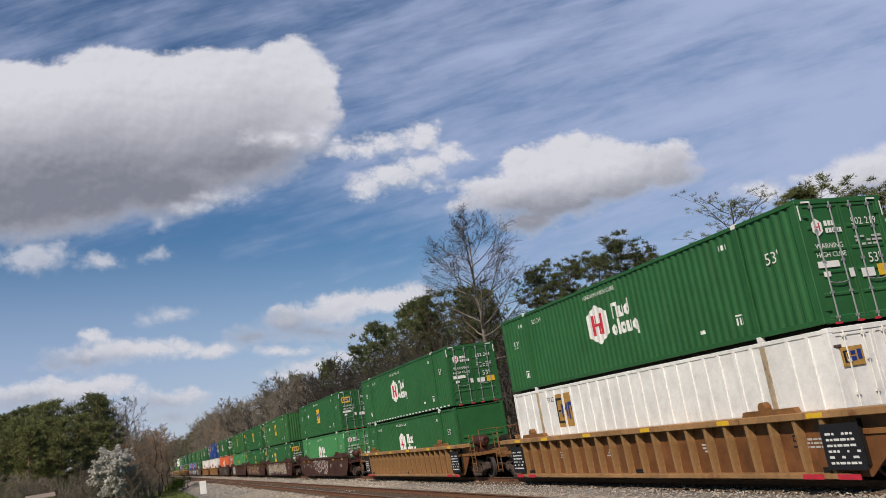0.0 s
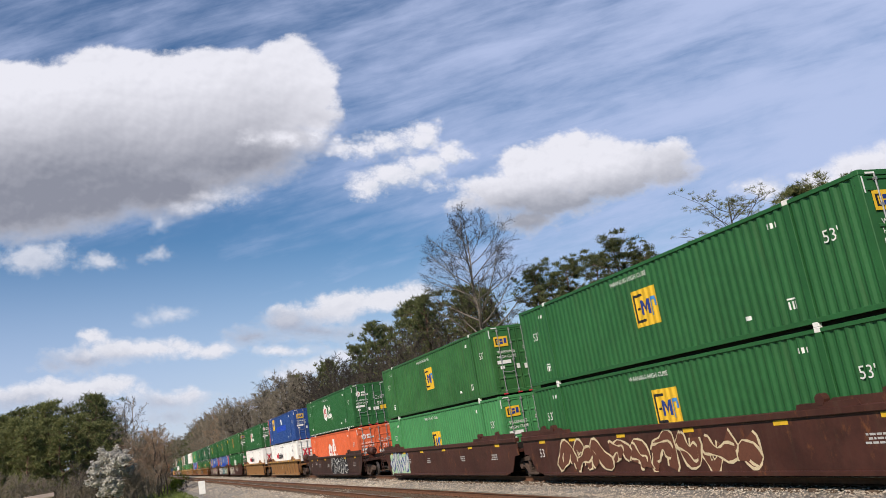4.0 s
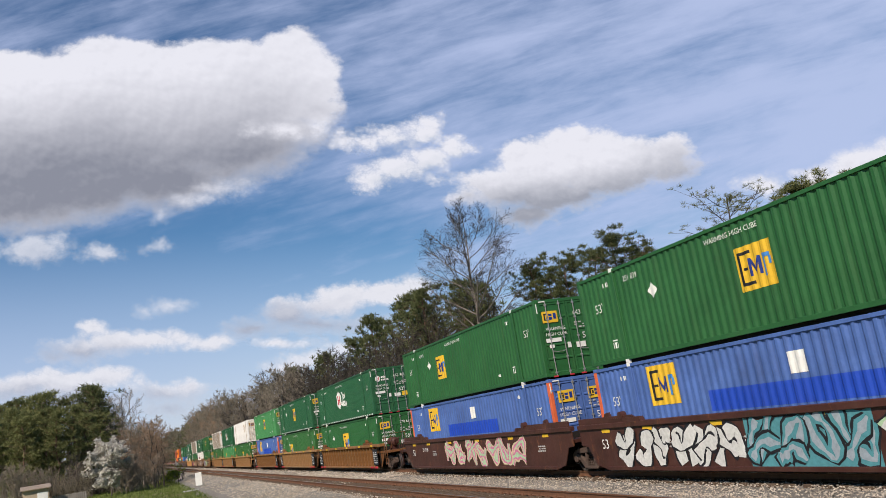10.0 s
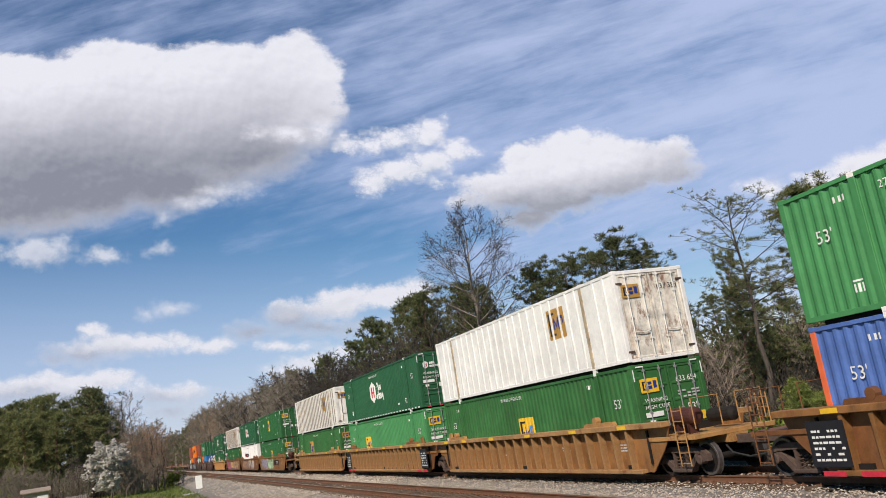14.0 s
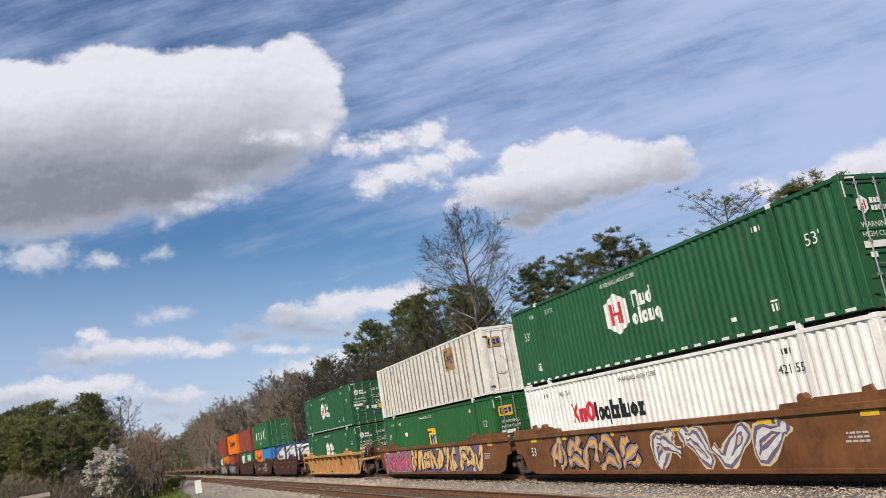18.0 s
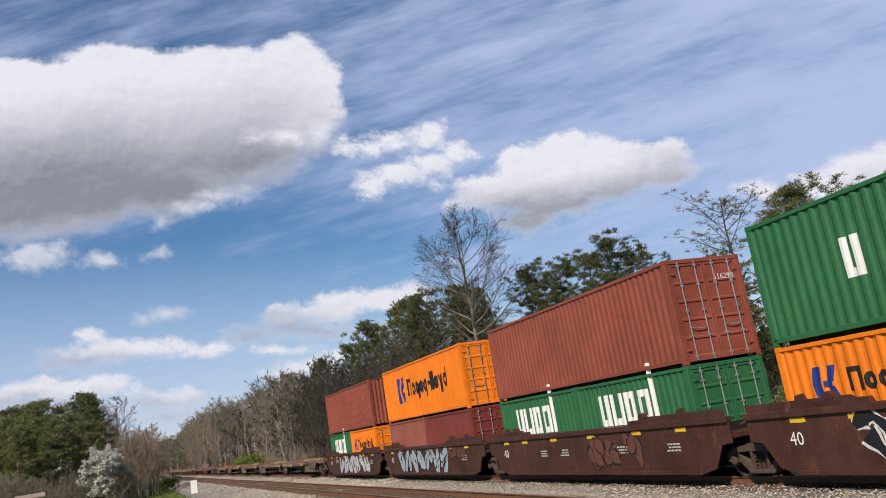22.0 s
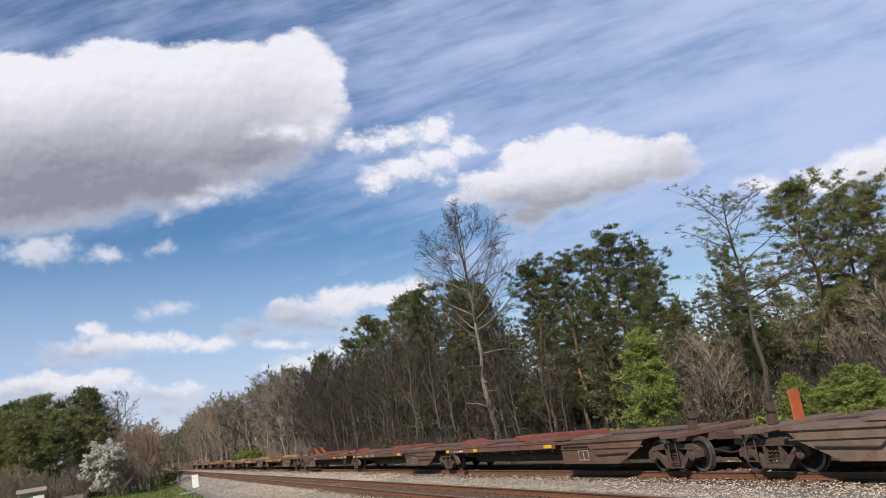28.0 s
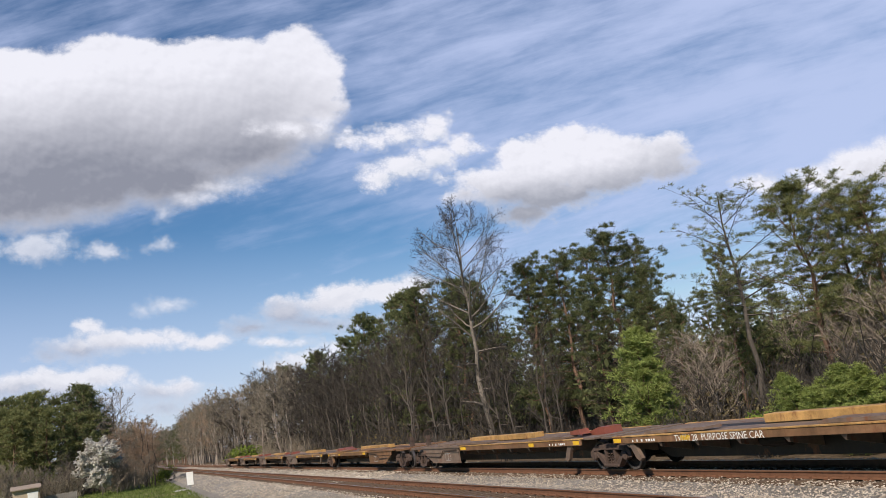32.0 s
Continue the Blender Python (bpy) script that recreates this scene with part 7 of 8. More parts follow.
def spine_car(label, half, coat, near="art", far="art", hitch=True, plates=SPINE_TAN, text="", group="spine cars of the train", edge=None, seed=0, f=1):
    """One platform of a spine car: a deep middle beam, runways on brackets, folding plates and a hitch; f turns its deep end to +y or -y."""
    rnd = random.Random(seed)
    car = thing("spine_car", label, "railcar", group)
    h = half
    rim = plates if coat is not SPINE_RED else RED_PLATE
    def yz(pts):
        return [(f * a, b) for a, b in pts]
    def span(a, b):
        return sorted((f * a, f * b))
    # the beam's colour already carries the shade under the runways
    part("centre_sill", kept(("ssill", h), lambda: Shape().prism([(-h + 1.1, 0.78), (-h + 2.2, 0.30), (h - 2.2, 0.30), (h - 1.1, 0.78), (h - 0.7, 0.82), (h - 0.7, 1.06), (-h + 0.7, 1.06), (-h + 0.7, 0.82)], -0.36, 0.36).mesh("centre_sill", SILL_SHADED)), car)
    for s in (-1, 1):
        lo, hi = sorted((s * 1.40, s * 0.37))
        # runway with its edge beam and worn rim
        part("runway", kept(("srun", h, coat.name, s, f), lambda: Shape().box(lo, hi, *span(-h + 1.0, h * 0.30), 1.02, 1.07, 0.008).mesh("runway", coat)), car)
        part("edge_beam", kept(("sedge", h, s, (edge or coat).name, f), lambda: Shape().box(*sorted((s * 1.44, s * 1.36)), *span(-h + 0.9, h * 0.30), 0.86, 1.04, 0.01).mesh("edge_beam", edge or coat)), car)
        part("rim", kept(("srim", h, s, rim.name, f), lambda: Shape().box(*sorted((s * 1.46, s * 1.30)), *span(-h + 0.9, h * 0.30), 1.045, 1.085, 0.008).mesh("rim", rim)), car)
        part("high_runway", kept(("shigh", h, coat.name, s, f), lambda: Shape().prism(yz([(h * 0.30, 0.98), (h * 0.30, 1.07), (h * 0.42, 1.09), (h - 0.8, 1.09), (h - 0.8, 1.02), (h * 0.44, 1.0)]), lo, hi).mesh("high_runway", coat)), car)
        for i in range(7):
            y = f * (-h + 1.6 + (h * 1.3 - 1.9) * i / 6)
            part("bracket", kept(("sbrk", s, coat.name), lambda: Shape().add([(s * 0.36, -0.02, 1.0), (s * 1.36, -0.02, 1.0), (s * 0.36, -0.02, 0.50), (s * 1.36, -0.02, 0.74), (s * 0.36, 0.02, 1.0), (s * 1.36, 0.02, 1.0), (s * 0.36, 0.02, 0.50), (s * 1.36, 0.02, 0.74), (s * 1.40, -0.09, 0.86), (s * 1.40, 0.09, 0.86)], [(0, 1, 3, 2), (4, 6, 7, 5), (2, 3, 7, 6), (1, 5, 7, 3), (0, 4, 5, 1), (3, 8, 9, 7)]).mesh("bracket", coat)), car, at=pose(0, y, 0))
        part("landing_strut", kept(("sstrut", s, coat.name, f), lambda: Shape().prism(yz([(-0.35, 1.0), (-0.10, 1.0), (0.28, 0.42), (0.15, 0.34), (0.0, 0.42)]), *sorted((s * 1.38, s * 1.26))).mesh("landing_strut", coat)), car, at=pose(0, f * (-h + 1.9), 0))
        # deep web of one half, with a stiffener along its foot and its upper lip
        web = [(h * 0.34, 0.38), (h - 2.3, 0.36), (h - 1.2, 0.78), (h - 0.9, 1.05), (h * 0.34, 1.05)]
        part("side_web", kept(("sweb", h, coat.name, s, f), lambda: Shape().prism(yz(web), *sorted((s * 1.35, s * 1.31))).box(*sorted((s * 1.40, s * 1.28)), *span(h * 0.34, h - 2.35), 0.33, 0.375).box(*sorted((s * 1.39, s * 1.35)), *span(h * 0.34, h - 1.0), 0.80, 0.83).mesh("side_web", coat)), car)
    # folding plates on top
    for k, (y0, y1, mt, z) in enumerate(((h * 0.02, h * 0.40, coat, 1.09), (h * 0.44, h * 0.62, SPINE_BROWN, 1.10), (-h * 0.72, -h * 0.42, coat, 1.09))):
        dz = rnd.uniform(0.0, 0.03)
        part("bridge_plate", kept(("splate", h, k, mt.name, round(dz, 2), f), lambda: Shape().prism(yz([(y0, z), (y1, z + dz), (y1, z + dz + 0.07), (y0 + 0.2, z + 0.09), (y0, z + 0.06)]), -1.30, -0.70).mesh("bridge_plate", mt)), car, at=pose(0, rnd.uniform(-0.3, 0.3), 0))
    part("beam_on_deck", kept(("sbeam", h, rim.name, f), lambda: Shape().box(-0.30, 0.10, *span(-h * 0.30, h * 0.45), 1.08, 1.30, 0.015).mesh("beam_on_deck", rim)), car)
    for i, yy in enumerate((-h * 0.5, h * 0.25, -h + 1.15)):
        part("reflector", kept(("srefl", i == 1), lambda: Shape().box(-0.004, 0.004, *((-0.30, 0.30) if i == 1 else (-0.2, 0.2)), -0.06, 0.06).mesh("reflector", MARK_YELLOW)), car, "yellow reflector", at=pose(-1.446, f * yy, 0.955))
    if hitch:
        part("trailer_hitch", kept(("shitch", f), lambda: Shape().prism(yz([(-0.9, 1.06), (0.7, 1.06), (0.65, 1.16), (0.1, 1.20), (-0.5, 1.32), (-0.85, 1.30)]), -0.34, 0.34).prism(yz([(-0.2, 1.16), (0.5, 1.18), (0.45, 1.30), (-0.1, 1.34)]), -0.9, -0.5).mesh("trailer_hitch", RED_PLATE)), car, at=pose(0, f * (-h + 1.9), 0))
    part("brake_pipe", kept(("spipe", h, f), lambda: Shape().tube(yz_x(f, h), 0.022, 6).mesh("brake_pipe", STEEL_RUST)), car)
    part("air_reservoir", kept("sres", lambda: Shape().lathe("y", (-0.85, 0, 0.76), [(-0.5, 0.07), (-0.44, 0.17), (0.44, 0.17), (0.5, 0.07)], 14).mesh("air_reservoir", STEEL_DARK)), car, at=pose(0, -f * h * 0.2, 0))
    if text:
        part("stencil", lettering(text, 0.25, MARK_WHITE), car, at=pose(-1.450, h * 0.10 if f > 0 else h * 0.36, 0.865))
    part("stencil_rows", kept("sst", lambda: Shape().add(*small_rows()).mesh("stencil_rows", MARK_WHITE)), car, at=pose(-1.448, f * (-h * 0.72), 0.90))
    part("notice_frame", kept("snot", lambda: Shape().box(-0.002, 0, -0.32, 0.32, 0.0, 0.02).box(-0.002, 0, -0.32, 0.32, 0.30, 0.32).box(-0.002, 0, -0.32, -0.30, 0.02, 0.30).box(-0.002, 0, 0.30, 0.32, 0.02, 0.30).box(-0.002, 0, -0.02, 0.01, 0.02, 0.30).mesh("notice_frame", MARK_GREY)), car, at=pose(-1.352, f * h * 0.5, 0.44))
    for s, kd in ((-1, near), (1, far)):
        if kd == "end":
            bogie(car, s * (h - 0.05))
            coupler(car, s * (h + 0.75), s)
            part("end_sill", kept(("send", s, coat.name), lambda: Shape().box(-1.36, 1.36, *sorted((0, s * 0.9)), 0.98, 1.10, 0.01).box(-0.34, 0.34, *sorted((s * -0.9, s * 0.9)), 0.78, 0.98).mesh("end_sill", coat)), car, at=pose(0, s * (h - 0.1), 0))
            def stand():
                g = Shape().tube([(-1.2, 0, 0.3), (-1.2, 0, 1.1)], 0.02, 5).tube([(-1.2, 0.35, 0.3), (-1.2, 0.35, 1.1)], 0.02, 5).tube([(-1.2, 0, 0.32), (-1.2, 0.35, 0.32)], 0.02, 5)
                g.box(-0.6, -0.4, -0.1, 0.1, 1.1, 1.62, 0.01).tube([(-0.5 + 0.26 * math.cos(a * 0.5236), -0.12, 1.66 + 0.26 * math.sin(a * 0.5236)) for a in range(13)], 0.02, 5)
                return g.mesh("brake_stand", STEEL_RUST)
            part("brake_stand", kept("sstand", stand), car, at=pose(0, s * (h + 0.35), 0))
        else:
            part("joint_casting", kept(("sjoint", s), lambda: Shape().box(-0.3, 0.3, *sorted((0, s * 0.75)), 0.74, 1.05, 0.04).mesh("joint_casting", STEEL_RUST)), car, at=pose(0, s * (h - 0.7), 0))
            part("end_plate", kept(("seplate", s, coat.name), lambda: Shape().box(-1.36, 1.36, *sorted((0, s * 0.62)), 1.02, 1.09, 0.01).mesh("end_plate", coat)), car, at=pose(0, s * (h - 0.75), 0))
            if s > 0:
                bogie(car, h)
    return car


def raised_hitch():
    """A trailer hitch standing up: two posts, a wide head plate and a slanting brace."""
    g = Shape()
    for x in (-0.42, 0.30):
        g.prism([(-0.10, 1.10), (0.10, 1.10), (0.07, 1.98), (-0.07, 1.98)], x, x + 0.12)
    g.box(-0.62, 0.62, -0.16, 0.16, 1.52, 1.62, 0.01).prism([(-0.50, 2.00), (-0.42, 2.06), (0.42, 2.06), (0.50, 2.00), (0.42, 1.96), (-0.42, 1.96)], -0.55, 0.55)
    return g.mesh("raised_hitch", STEEL_RUST)


def hitch_brace():
    return Shape().prism([(-0.05, 1.78), (0.05, 1.70), (-1.62, 1.14), (-1.70, 1.20)], -0.36, -0.20).prism([(-0.05, 1.78), (0.05, 1.70), (-1.62, 1.14), (-1.70, 1.20)], 0.20, 0.36).box(-0.5, 0.5, -1.9, -1.5, 1.10, 1.17, 0.01).mesh("hitch_brace", CORAL_WORN)


def tank_container(label):
    """A 20-foot tank in a steel frame."""
    L, H = 6.058, 2.591
    box = thing("tank_container", label, "tank container", "freight containers on the train")
    part("tank", kept("tank", lambda: Shape().lathe("y", (0, 0, 1.32), [(-2.86, 0.05), (-2.80, 0.50), (-2.62, 0.86), (-2.35, 1.08), (-2.0, 1.15), (2.0, 1.15), (2.35, 1.08), (2.62, 0.86), (2.80, 0.50), (2.86, 0.05)], 36).mesh("tank", TANK_CREAM, True)), box)
    for yy in (-1.4, 0.0, 1.4):
        part("band", kept("tband", lambda: Shape().lathe("y", (0, 0, 1.32), [(-0.05, 1.16), (0.05, 1.16)], 36).mesh("band", MARK_GREY, True)), box, at=pose(0, yy, 0))
    part("walkway", kept("twalk", lambda: Shape().box(-0.35, 0.35, -2.5, 2.5, 2.48, 2.53).mesh("walkway", STEEL_GALV)), box)
    part("manhole", kept("tman", lambda: Shape().lathe("z", (0, 0.3, 2.44), [(0, 0.3), (0.14, 0.3), (0.16, 0.22)], 18).mesh("manhole", STEEL_GALV)), box)
    for s in (-1, 1):
        for e in (-1, 1):
            x0, x1 = sorted((s * 1.219, s * 1.08))
            y0, y1 = sorted((e * L / 2, e * (L / 2 - 0.14)))
            part("frame_post", kept(("tpost", s, e), lambda: Shape().box(x0, x1, y0, y1, 0, H, 0.012).mesh("frame_post", BLUE)), box)
        part("frame_rail", kept(("trail", s), lambda: Shape().box(*sorted((s * 1.219, s * 1.12)), -L / 2 + 0.14, L / 2 - 0.14, 0.02, 0.15, 0.01).box(*sorted((s * 1.219, s * 1.14)), -L / 2 + 0.14, L / 2 - 0.14, H - 0.10, H - 0.01, 0.01).mesh("frame_rail", BLUE)), box)
        part("frame_end", kept(("tend", s), lambda: Shape().box(-1.08, 1.08, *sorted((s * L / 2, s * (L / 2 - 0.1))), 0.02, 0.16).box(-1.08, 1.08, *sorted((s * L / 2, s * (L / 2 - 0.1))), H - 0.13, H - 0.01).tube([(-1.1, s * (L / 2 - 0.06), 0.9), (-0.35, s * (L / 2 - 0.06), 0.14)], 0.06, 8).tube([(1.1, s * (L / 2 - 0.06), 0.9), (0.35, s * (L / 2 - 0.06), 0.14)], 0.06, 8).tube([(-1.1, s * (L / 2 - 0.06), 1.8), (-0.35, s * (L / 2 - 0.06), 2.5)], 0.06, 8).tube([(1.1, s * (L / 2 - 0.06), 1.8), (0.35, s * (L / 2 - 0.06), 2.5)], 0.06, 8).mesh("frame_end", BLUE)), box)
        part("saddle", kept(("tsad", s), lambda: Shape().prism([(-0.2, 0.1), (0.2, 0.1), (0.2, 0.55), (-0.2, 0.55)], -0.9, 0.9).mesh("saddle", BLUE)), box, at=pose(0, s * 2.1, 0))
    def curved(y0, y1, a0, a1, mt):
        g = Shape()
        for i in range(6):
            t0, t1 = a0 + (a1 - a0) * i / 6, a0 + (a1 - a0) * (i + 1) / 6
            g.add([(-1.165 * math.cos(t0), y0, 1.32 + 1.165 * math.sin(t0)), (-1.165 * math.cos(t0), y1, 1.32 + 1.165 * math.sin(t0)), (-1.165 * math.cos(t1), y1, 1.32 + 1.165 * math.sin(t1)), (-1.165 * math.cos(t1), y0, 1.32 + 1.165 * math.sin(t1))], [(0, 1, 2, 3)])
        return g.mesh("emblem", mt)
    part("emblem", kept("tdisc", lambda: curved(1.0, 1.5, 0.0, 0.42, MARK_NAVY)), box, "navy square emblem")
    for i in range(8):
        part("emblem", kept(("tlet", i), lambda: curved(0.72 - 0.28 * i - 0.10 - 0.05 * (i % 3), 0.72 - 0.28 * i, 0.03, 0.24, MARK_NAVY)), box)
    part("sticker", kept("tst", lambda: curved(2.1, 2.4, 0.05, 0.3, MARK_GREY)), box)
    return box


# ---- the train: distances along it, in metres, from the front box's near end at the start ----
LOW = 0.38                     # height of the well floor over the rails
STD, HIGH = 2.591, 2.896
L53, L40, L20 = 16.154, 12.192, 6.058
MOVERS = []                    # (thing, distance of its middle along the train, height)


def put(ob, middle, z=0.0):
    ob.matrix_basis = pose(TRACK_A, middle, z)
    MOVERS.append((ob, middle, z))
    return ob


HEX = dict(mark="hex", mark_at=(0.97, 0.97), mark_size=1.27, door_mark="hex")
HEX_LOW = dict(mark="hex", mark_at=(0.82, 0.82), mark_size=1.32, door_mark="hex")
SQ = dict(mark="square", mark_at=(0.0, 1.07), mark_size=1.08, door_mark="square")
SQ_OLD = dict(mark="square_worn", mark_at=(0.7, 0.95), mark_size=1.4, door_mark="square_worn")
BLU = dict(mark="square", mark_at=(4.55, 1.55), mark_size=1.12, door_mark="square_blue", trim=CORAL, patch=(BLUE_FRESH, -3.05, 2.65, 1.25, 1.78))
XPR = dict(mark="freight", mark_at=(4.84, 1.42), mark_size=0.64, door_mark="letters", size_text="")
G = "green corrugated steel container with a white and red hexagon mark"
E = "green corrugated steel container with a yellow square mark"


def top(dist, z=LOW + HIGH, **k):
    put(container(**k), dist + k.get("L", L53) / 2, z)


def stack(dist, lower, upper):
    put(container(**lower), dist + L53 / 2, LOW)
    put(container(**upper), dist + L53 / 2, LOW + lower.get("H", HIGH))


def well53(dist, label, kind, coat, near, far, code="", marks=()):
    put(well_car(label, 8.05, kind, coat, near, far, code, marks), dist + L53 / 2)


def box(label, coat=GREEN, **k):
    return dict(label=label, coat=coat, **k)


P_WHITE = plain("white_spray", (0.62, 0.62, 0.58), 0.7)
P_CREAM = plain("cream_spray", (0.60, 0.50, 0.32), 0.7)
P_PINK = plain("pink_spray", (0.62, 0.20, 0.33), 0.7)
P_GOLD = plain("gold_spray", (0.68, 0.36, 0.08), 0.7)
P_VIOLET = plain("violet_spray", (0.15, 0.12, 0.20), 0.7)
P_TEAL = plain("teal_spray", (0.08, 0.27, 0.30), 0.7)
P_SILVER = plain("silver_spray", (0.36, 0.42, 0.46), 0.55, 0.2)
P_RED = plain("red_spray", (0.45, 0.07, 0.06), 0.7)
P_MINT = plain("mint_spray", (0.40, 0.58, 0.36), 0.7)
P_GREY = plain("grey_violet_spray", (0.26, 0.22, 0.30), 0.7)
P_BROWN = plain("brown_spray", (0.13, 0.05, 0.03), 0.7)

# 0
well53(13.46, "rusty yellow-brown ribbed well car under a green and a white container", "rib", TAN, "end", "end")
stack(13.46, box("white panelled steel container with a gold square mark", WHITE, style="rib", mark="square_worn", mark_at=(4.16, 1.45), mark_size=1.15, door_mark="square_worn", number="637 226", size_text=""),
      box(G, GREEN, number="502 219", end_number="502 219", **HEX))
# 1
well53(36.41, "rusty orange-brown ribbed well car under two green containers", "rib", TAN, "end", "end")
stack(36.41, box("green corrugated container with a ribbed blind end", GREEN, near_end="ribbed", number="644 675", **HEX_LOW), box(G, GREEN, number="652 244", end_number="652 244", dashes=True, **HEX))
# 2
well53(59.7, "dark brown smooth-sided well car with sprayed outlines", "smooth", OXIDE, "end", "end", "72677", [graffiti(21, [P_BROWN], -2.2, 3.4, 0.35, 1.35, 5, P_WHITE)])
stack(59.7, box("light green corrugated container with a white hexagon mark", GREEN_LIGHT, number="503 928", end_number="503 928", **HEX_LOW), box(E, GREEN, number="270 394", end_number="270 394", diamond=True, **SQ))
# 3 to 5
well53(83.18, "dark brown smooth-sided well car covered in pale graffiti", "smooth", OXIDE, "end", "art", "", [graffiti(31, [P_BROWN, P_CREAM], -5.6, 6.6, 0.28, 1.36, 11, P_WHITE)])
well53(102.53, "dark brown smooth-sided well car with pale graffiti", "smooth", OXIDE, "art", "art", "", [graffiti(32, [P_BROWN], -3.6, 6.6, 0.3, 1.3, 9, P_CREAM)])
well53(121.88, "dark brown smooth-sided well car with grey sprayed patches", "smooth", OXIDE, "art", "end", "", [graffiti(33, [P_SILVER, P_WHITE], 4.8, 8.3, 0.25, 1.42, 4, MARK_NAVY, P_MINT)])
stack(83.18, box(E, GREEN, diamond=True, number="649 558", end_number="649 558", **dict(SQ, mark_at=(2.0, 1.02))), box("green corrugated container with a blind end and yellow square mark", GREEN_OLD, near_end="fold", diamond=True, number="261 025", **SQ))
stack(102.53, box(E, GREEN, **SQ), box(E, GREEN, **SQ))
stack(121.88, box(E, GREEN_LIGHT, **dict(SQ, mark_at=(0.2, 0.8))), box(E, GREEN_OLD, **SQ))
# 6
well53(146.21, "dark brown smooth-sided well car with a white sprayed outline", "smooth", OXIDE_DARK, "end", "end", "73343", [graffiti(61, [MARK_BLACK], -5.0, 0.2, 0.2, 1.5, 5, P_WHITE, MARK_BLACK)])
stack(146.21, box("coral orange corrugated container with a white hexagon mark", CORAL, **HEX_LOW), box(G + "", GREEN, number="55193", dashes=True, **HEX))
# 7
well53(169.48, "rusty yellow-brown ribbed well car under a blue and a white container", "rib", TAN, "end", "end", "85777")
stack(169.48, box("white corrugated container with a red and black name", WHITE, number="425 026", **XPR), box("dark blue corrugated container with orange posts and yellow square mark", BLUE, number="20783", **BLU))
# 8
well53(192.95, "yellow-brown ribbed well car under a green and a white container", "rib", TAN, "end", "end", "680560")
stack(192.95, box("white corrugated container with a red and black name", WHITE, number="411 124", **XPR), box(G, GREEN, number="503 858", end_number="503 858", **HEX))
# 9 to 11
well53(216.38, "dark brown smooth-sided well car with cream graffiti", "smooth", OXIDE, "end", "art", "", [graffiti(91, [P_WHITE, P_CREAM], 1.2, 7.2, 0.25, 1.4, 6, MARK_BLACK), graffiti(92, [P_BROWN], -4.4, -1.2, 0.8, 1.4, 5, P_WHITE)])
well53(235.73, "brown smooth-sided well car with large white and teal graffiti", "smooth", OXIDE, "art", "art", "", [graffiti(101, [P_WHITE], 1.6, 7.2, 0.22, 1.42, 6, MARK_BLACK), graffiti(102, [P_TEAL, P_SILVER], -2.4, 1.4, 0.22, 1.48, 4, MARK_BLACK, P_TEAL), graffiti(103, [P_MINT, P_WHITE], -6.2, -2.6, 0.22, 1.48, 4, MARK_BLACK), graffiti(104, [P_CREAM], -7.6, -6.3, 0.4, 1.35, 2, P_CREAM)])
well53(255.08, "brown smooth-sided well car with pink and pale green graffiti", "smooth", OXIDE, "art", "end", "211318", [graffiti(111, [P_PINK, P_MINT], -5.6, 3.0, 0.22, 1.45, 7, P_CREAM)])
stack(216.38, box(G, GREEN, number="500 223", end_number="500 223", **HEX_LOW), box("faded green corrugated container with a gold square mark", GREEN_OLD, number="633 846", end_number="633 846", **SQ_OLD))
stack(235.73, box("pale blue corrugated container with orange posts and yellow square mark", BLUE_PALE, **BLU), box(E, GREEN, diamond=True, number="251 839", **SQ))
stack(255.08, box("pale blue corrugated container with orange posts and yellow square mark", BLUE_PALE, **BLU), box(E, GREEN, diamond=True, number="643 490", end_number="643 490", **dict(SQ, mark_at=(2.5, 1.07))))
# 12 to 14
well53(278.3, "rusty orange-brown ribbed well car with a black and white painted panel", "rib", TAN_BROWN, "end", "art", "1251", [graffiti(121, [P_WHITE, MARK_BLACK], -1.9, 0.6, 0.25, 1.4, 2, MARK_BLACK)])
well53(297.65, "rusty orange-brown ribbed well car", "rib", TAN, "art", "art")
well53(317.0, "rusty orange-brown ribbed well car under a green and a blue container", "rib", TAN_BROWN, "art", "end", "1251")
stack(278.3, box(E, GREEN, diamond=True, number="270 693", end_number="270 693", **dict(SQ, mark="square", mark_at=(0.2, 0.72), mark_size=1.4)), box(G + "", GREEN_BLUE, number="652 461", end_number="652 461", dashes=True, **HEX))
stack(297.65, box(E, GREEN_OLD, diamond=True, number="841 044", end_number="841 044", **dict(SQ, mark_at=(3.2, 0.8))), box(E + "", GREEN_BLUE, diamond=True, number="273 483", dashes=True, **SQ))
stack(317.0, box("pale blue corrugated container with orange posts and yellow square mark", BLUE_PALE, **BLU), box(E, GREEN_LIGHT, diamond=True, number="272 156", end_number="272 156", **SQ))
# 15 to 17
well53(340.26, "yellow-tan ribbed well car under a white and a green container", "rib", TAN_FRESH, "end", "art")
well53(359.61, "yellow-tan ribbed well car under two green containers", "rib", TAN, "art", "art")
well53(378.96, "yellow-tan ribbed well car under a white and a green container", "rib", TAN_FRESH, "art", "end")
stack(340.26, box("faded green corrugated container with a gold square mark", GREEN_OLD, end_number="633 654", **dict(SQ, mark_at=(-0.4, 0.7), mark="square")), box("rust-streaked white panelled container with a gold square mark", WHITE, style="rib", rusty_end=WHITE_RUSTY, end_number="637 383", size_text="", **dict(SQ_OLD, mark_at=(-4.1, 1.4), mark_size=1.05)))
stack(359.61, box(E, GREEN_LIGHT, **dict(SQ, mark_at=(3.4, 0.8))), box(G + "", GREEN_BLUE, dashes=True, **HEX))
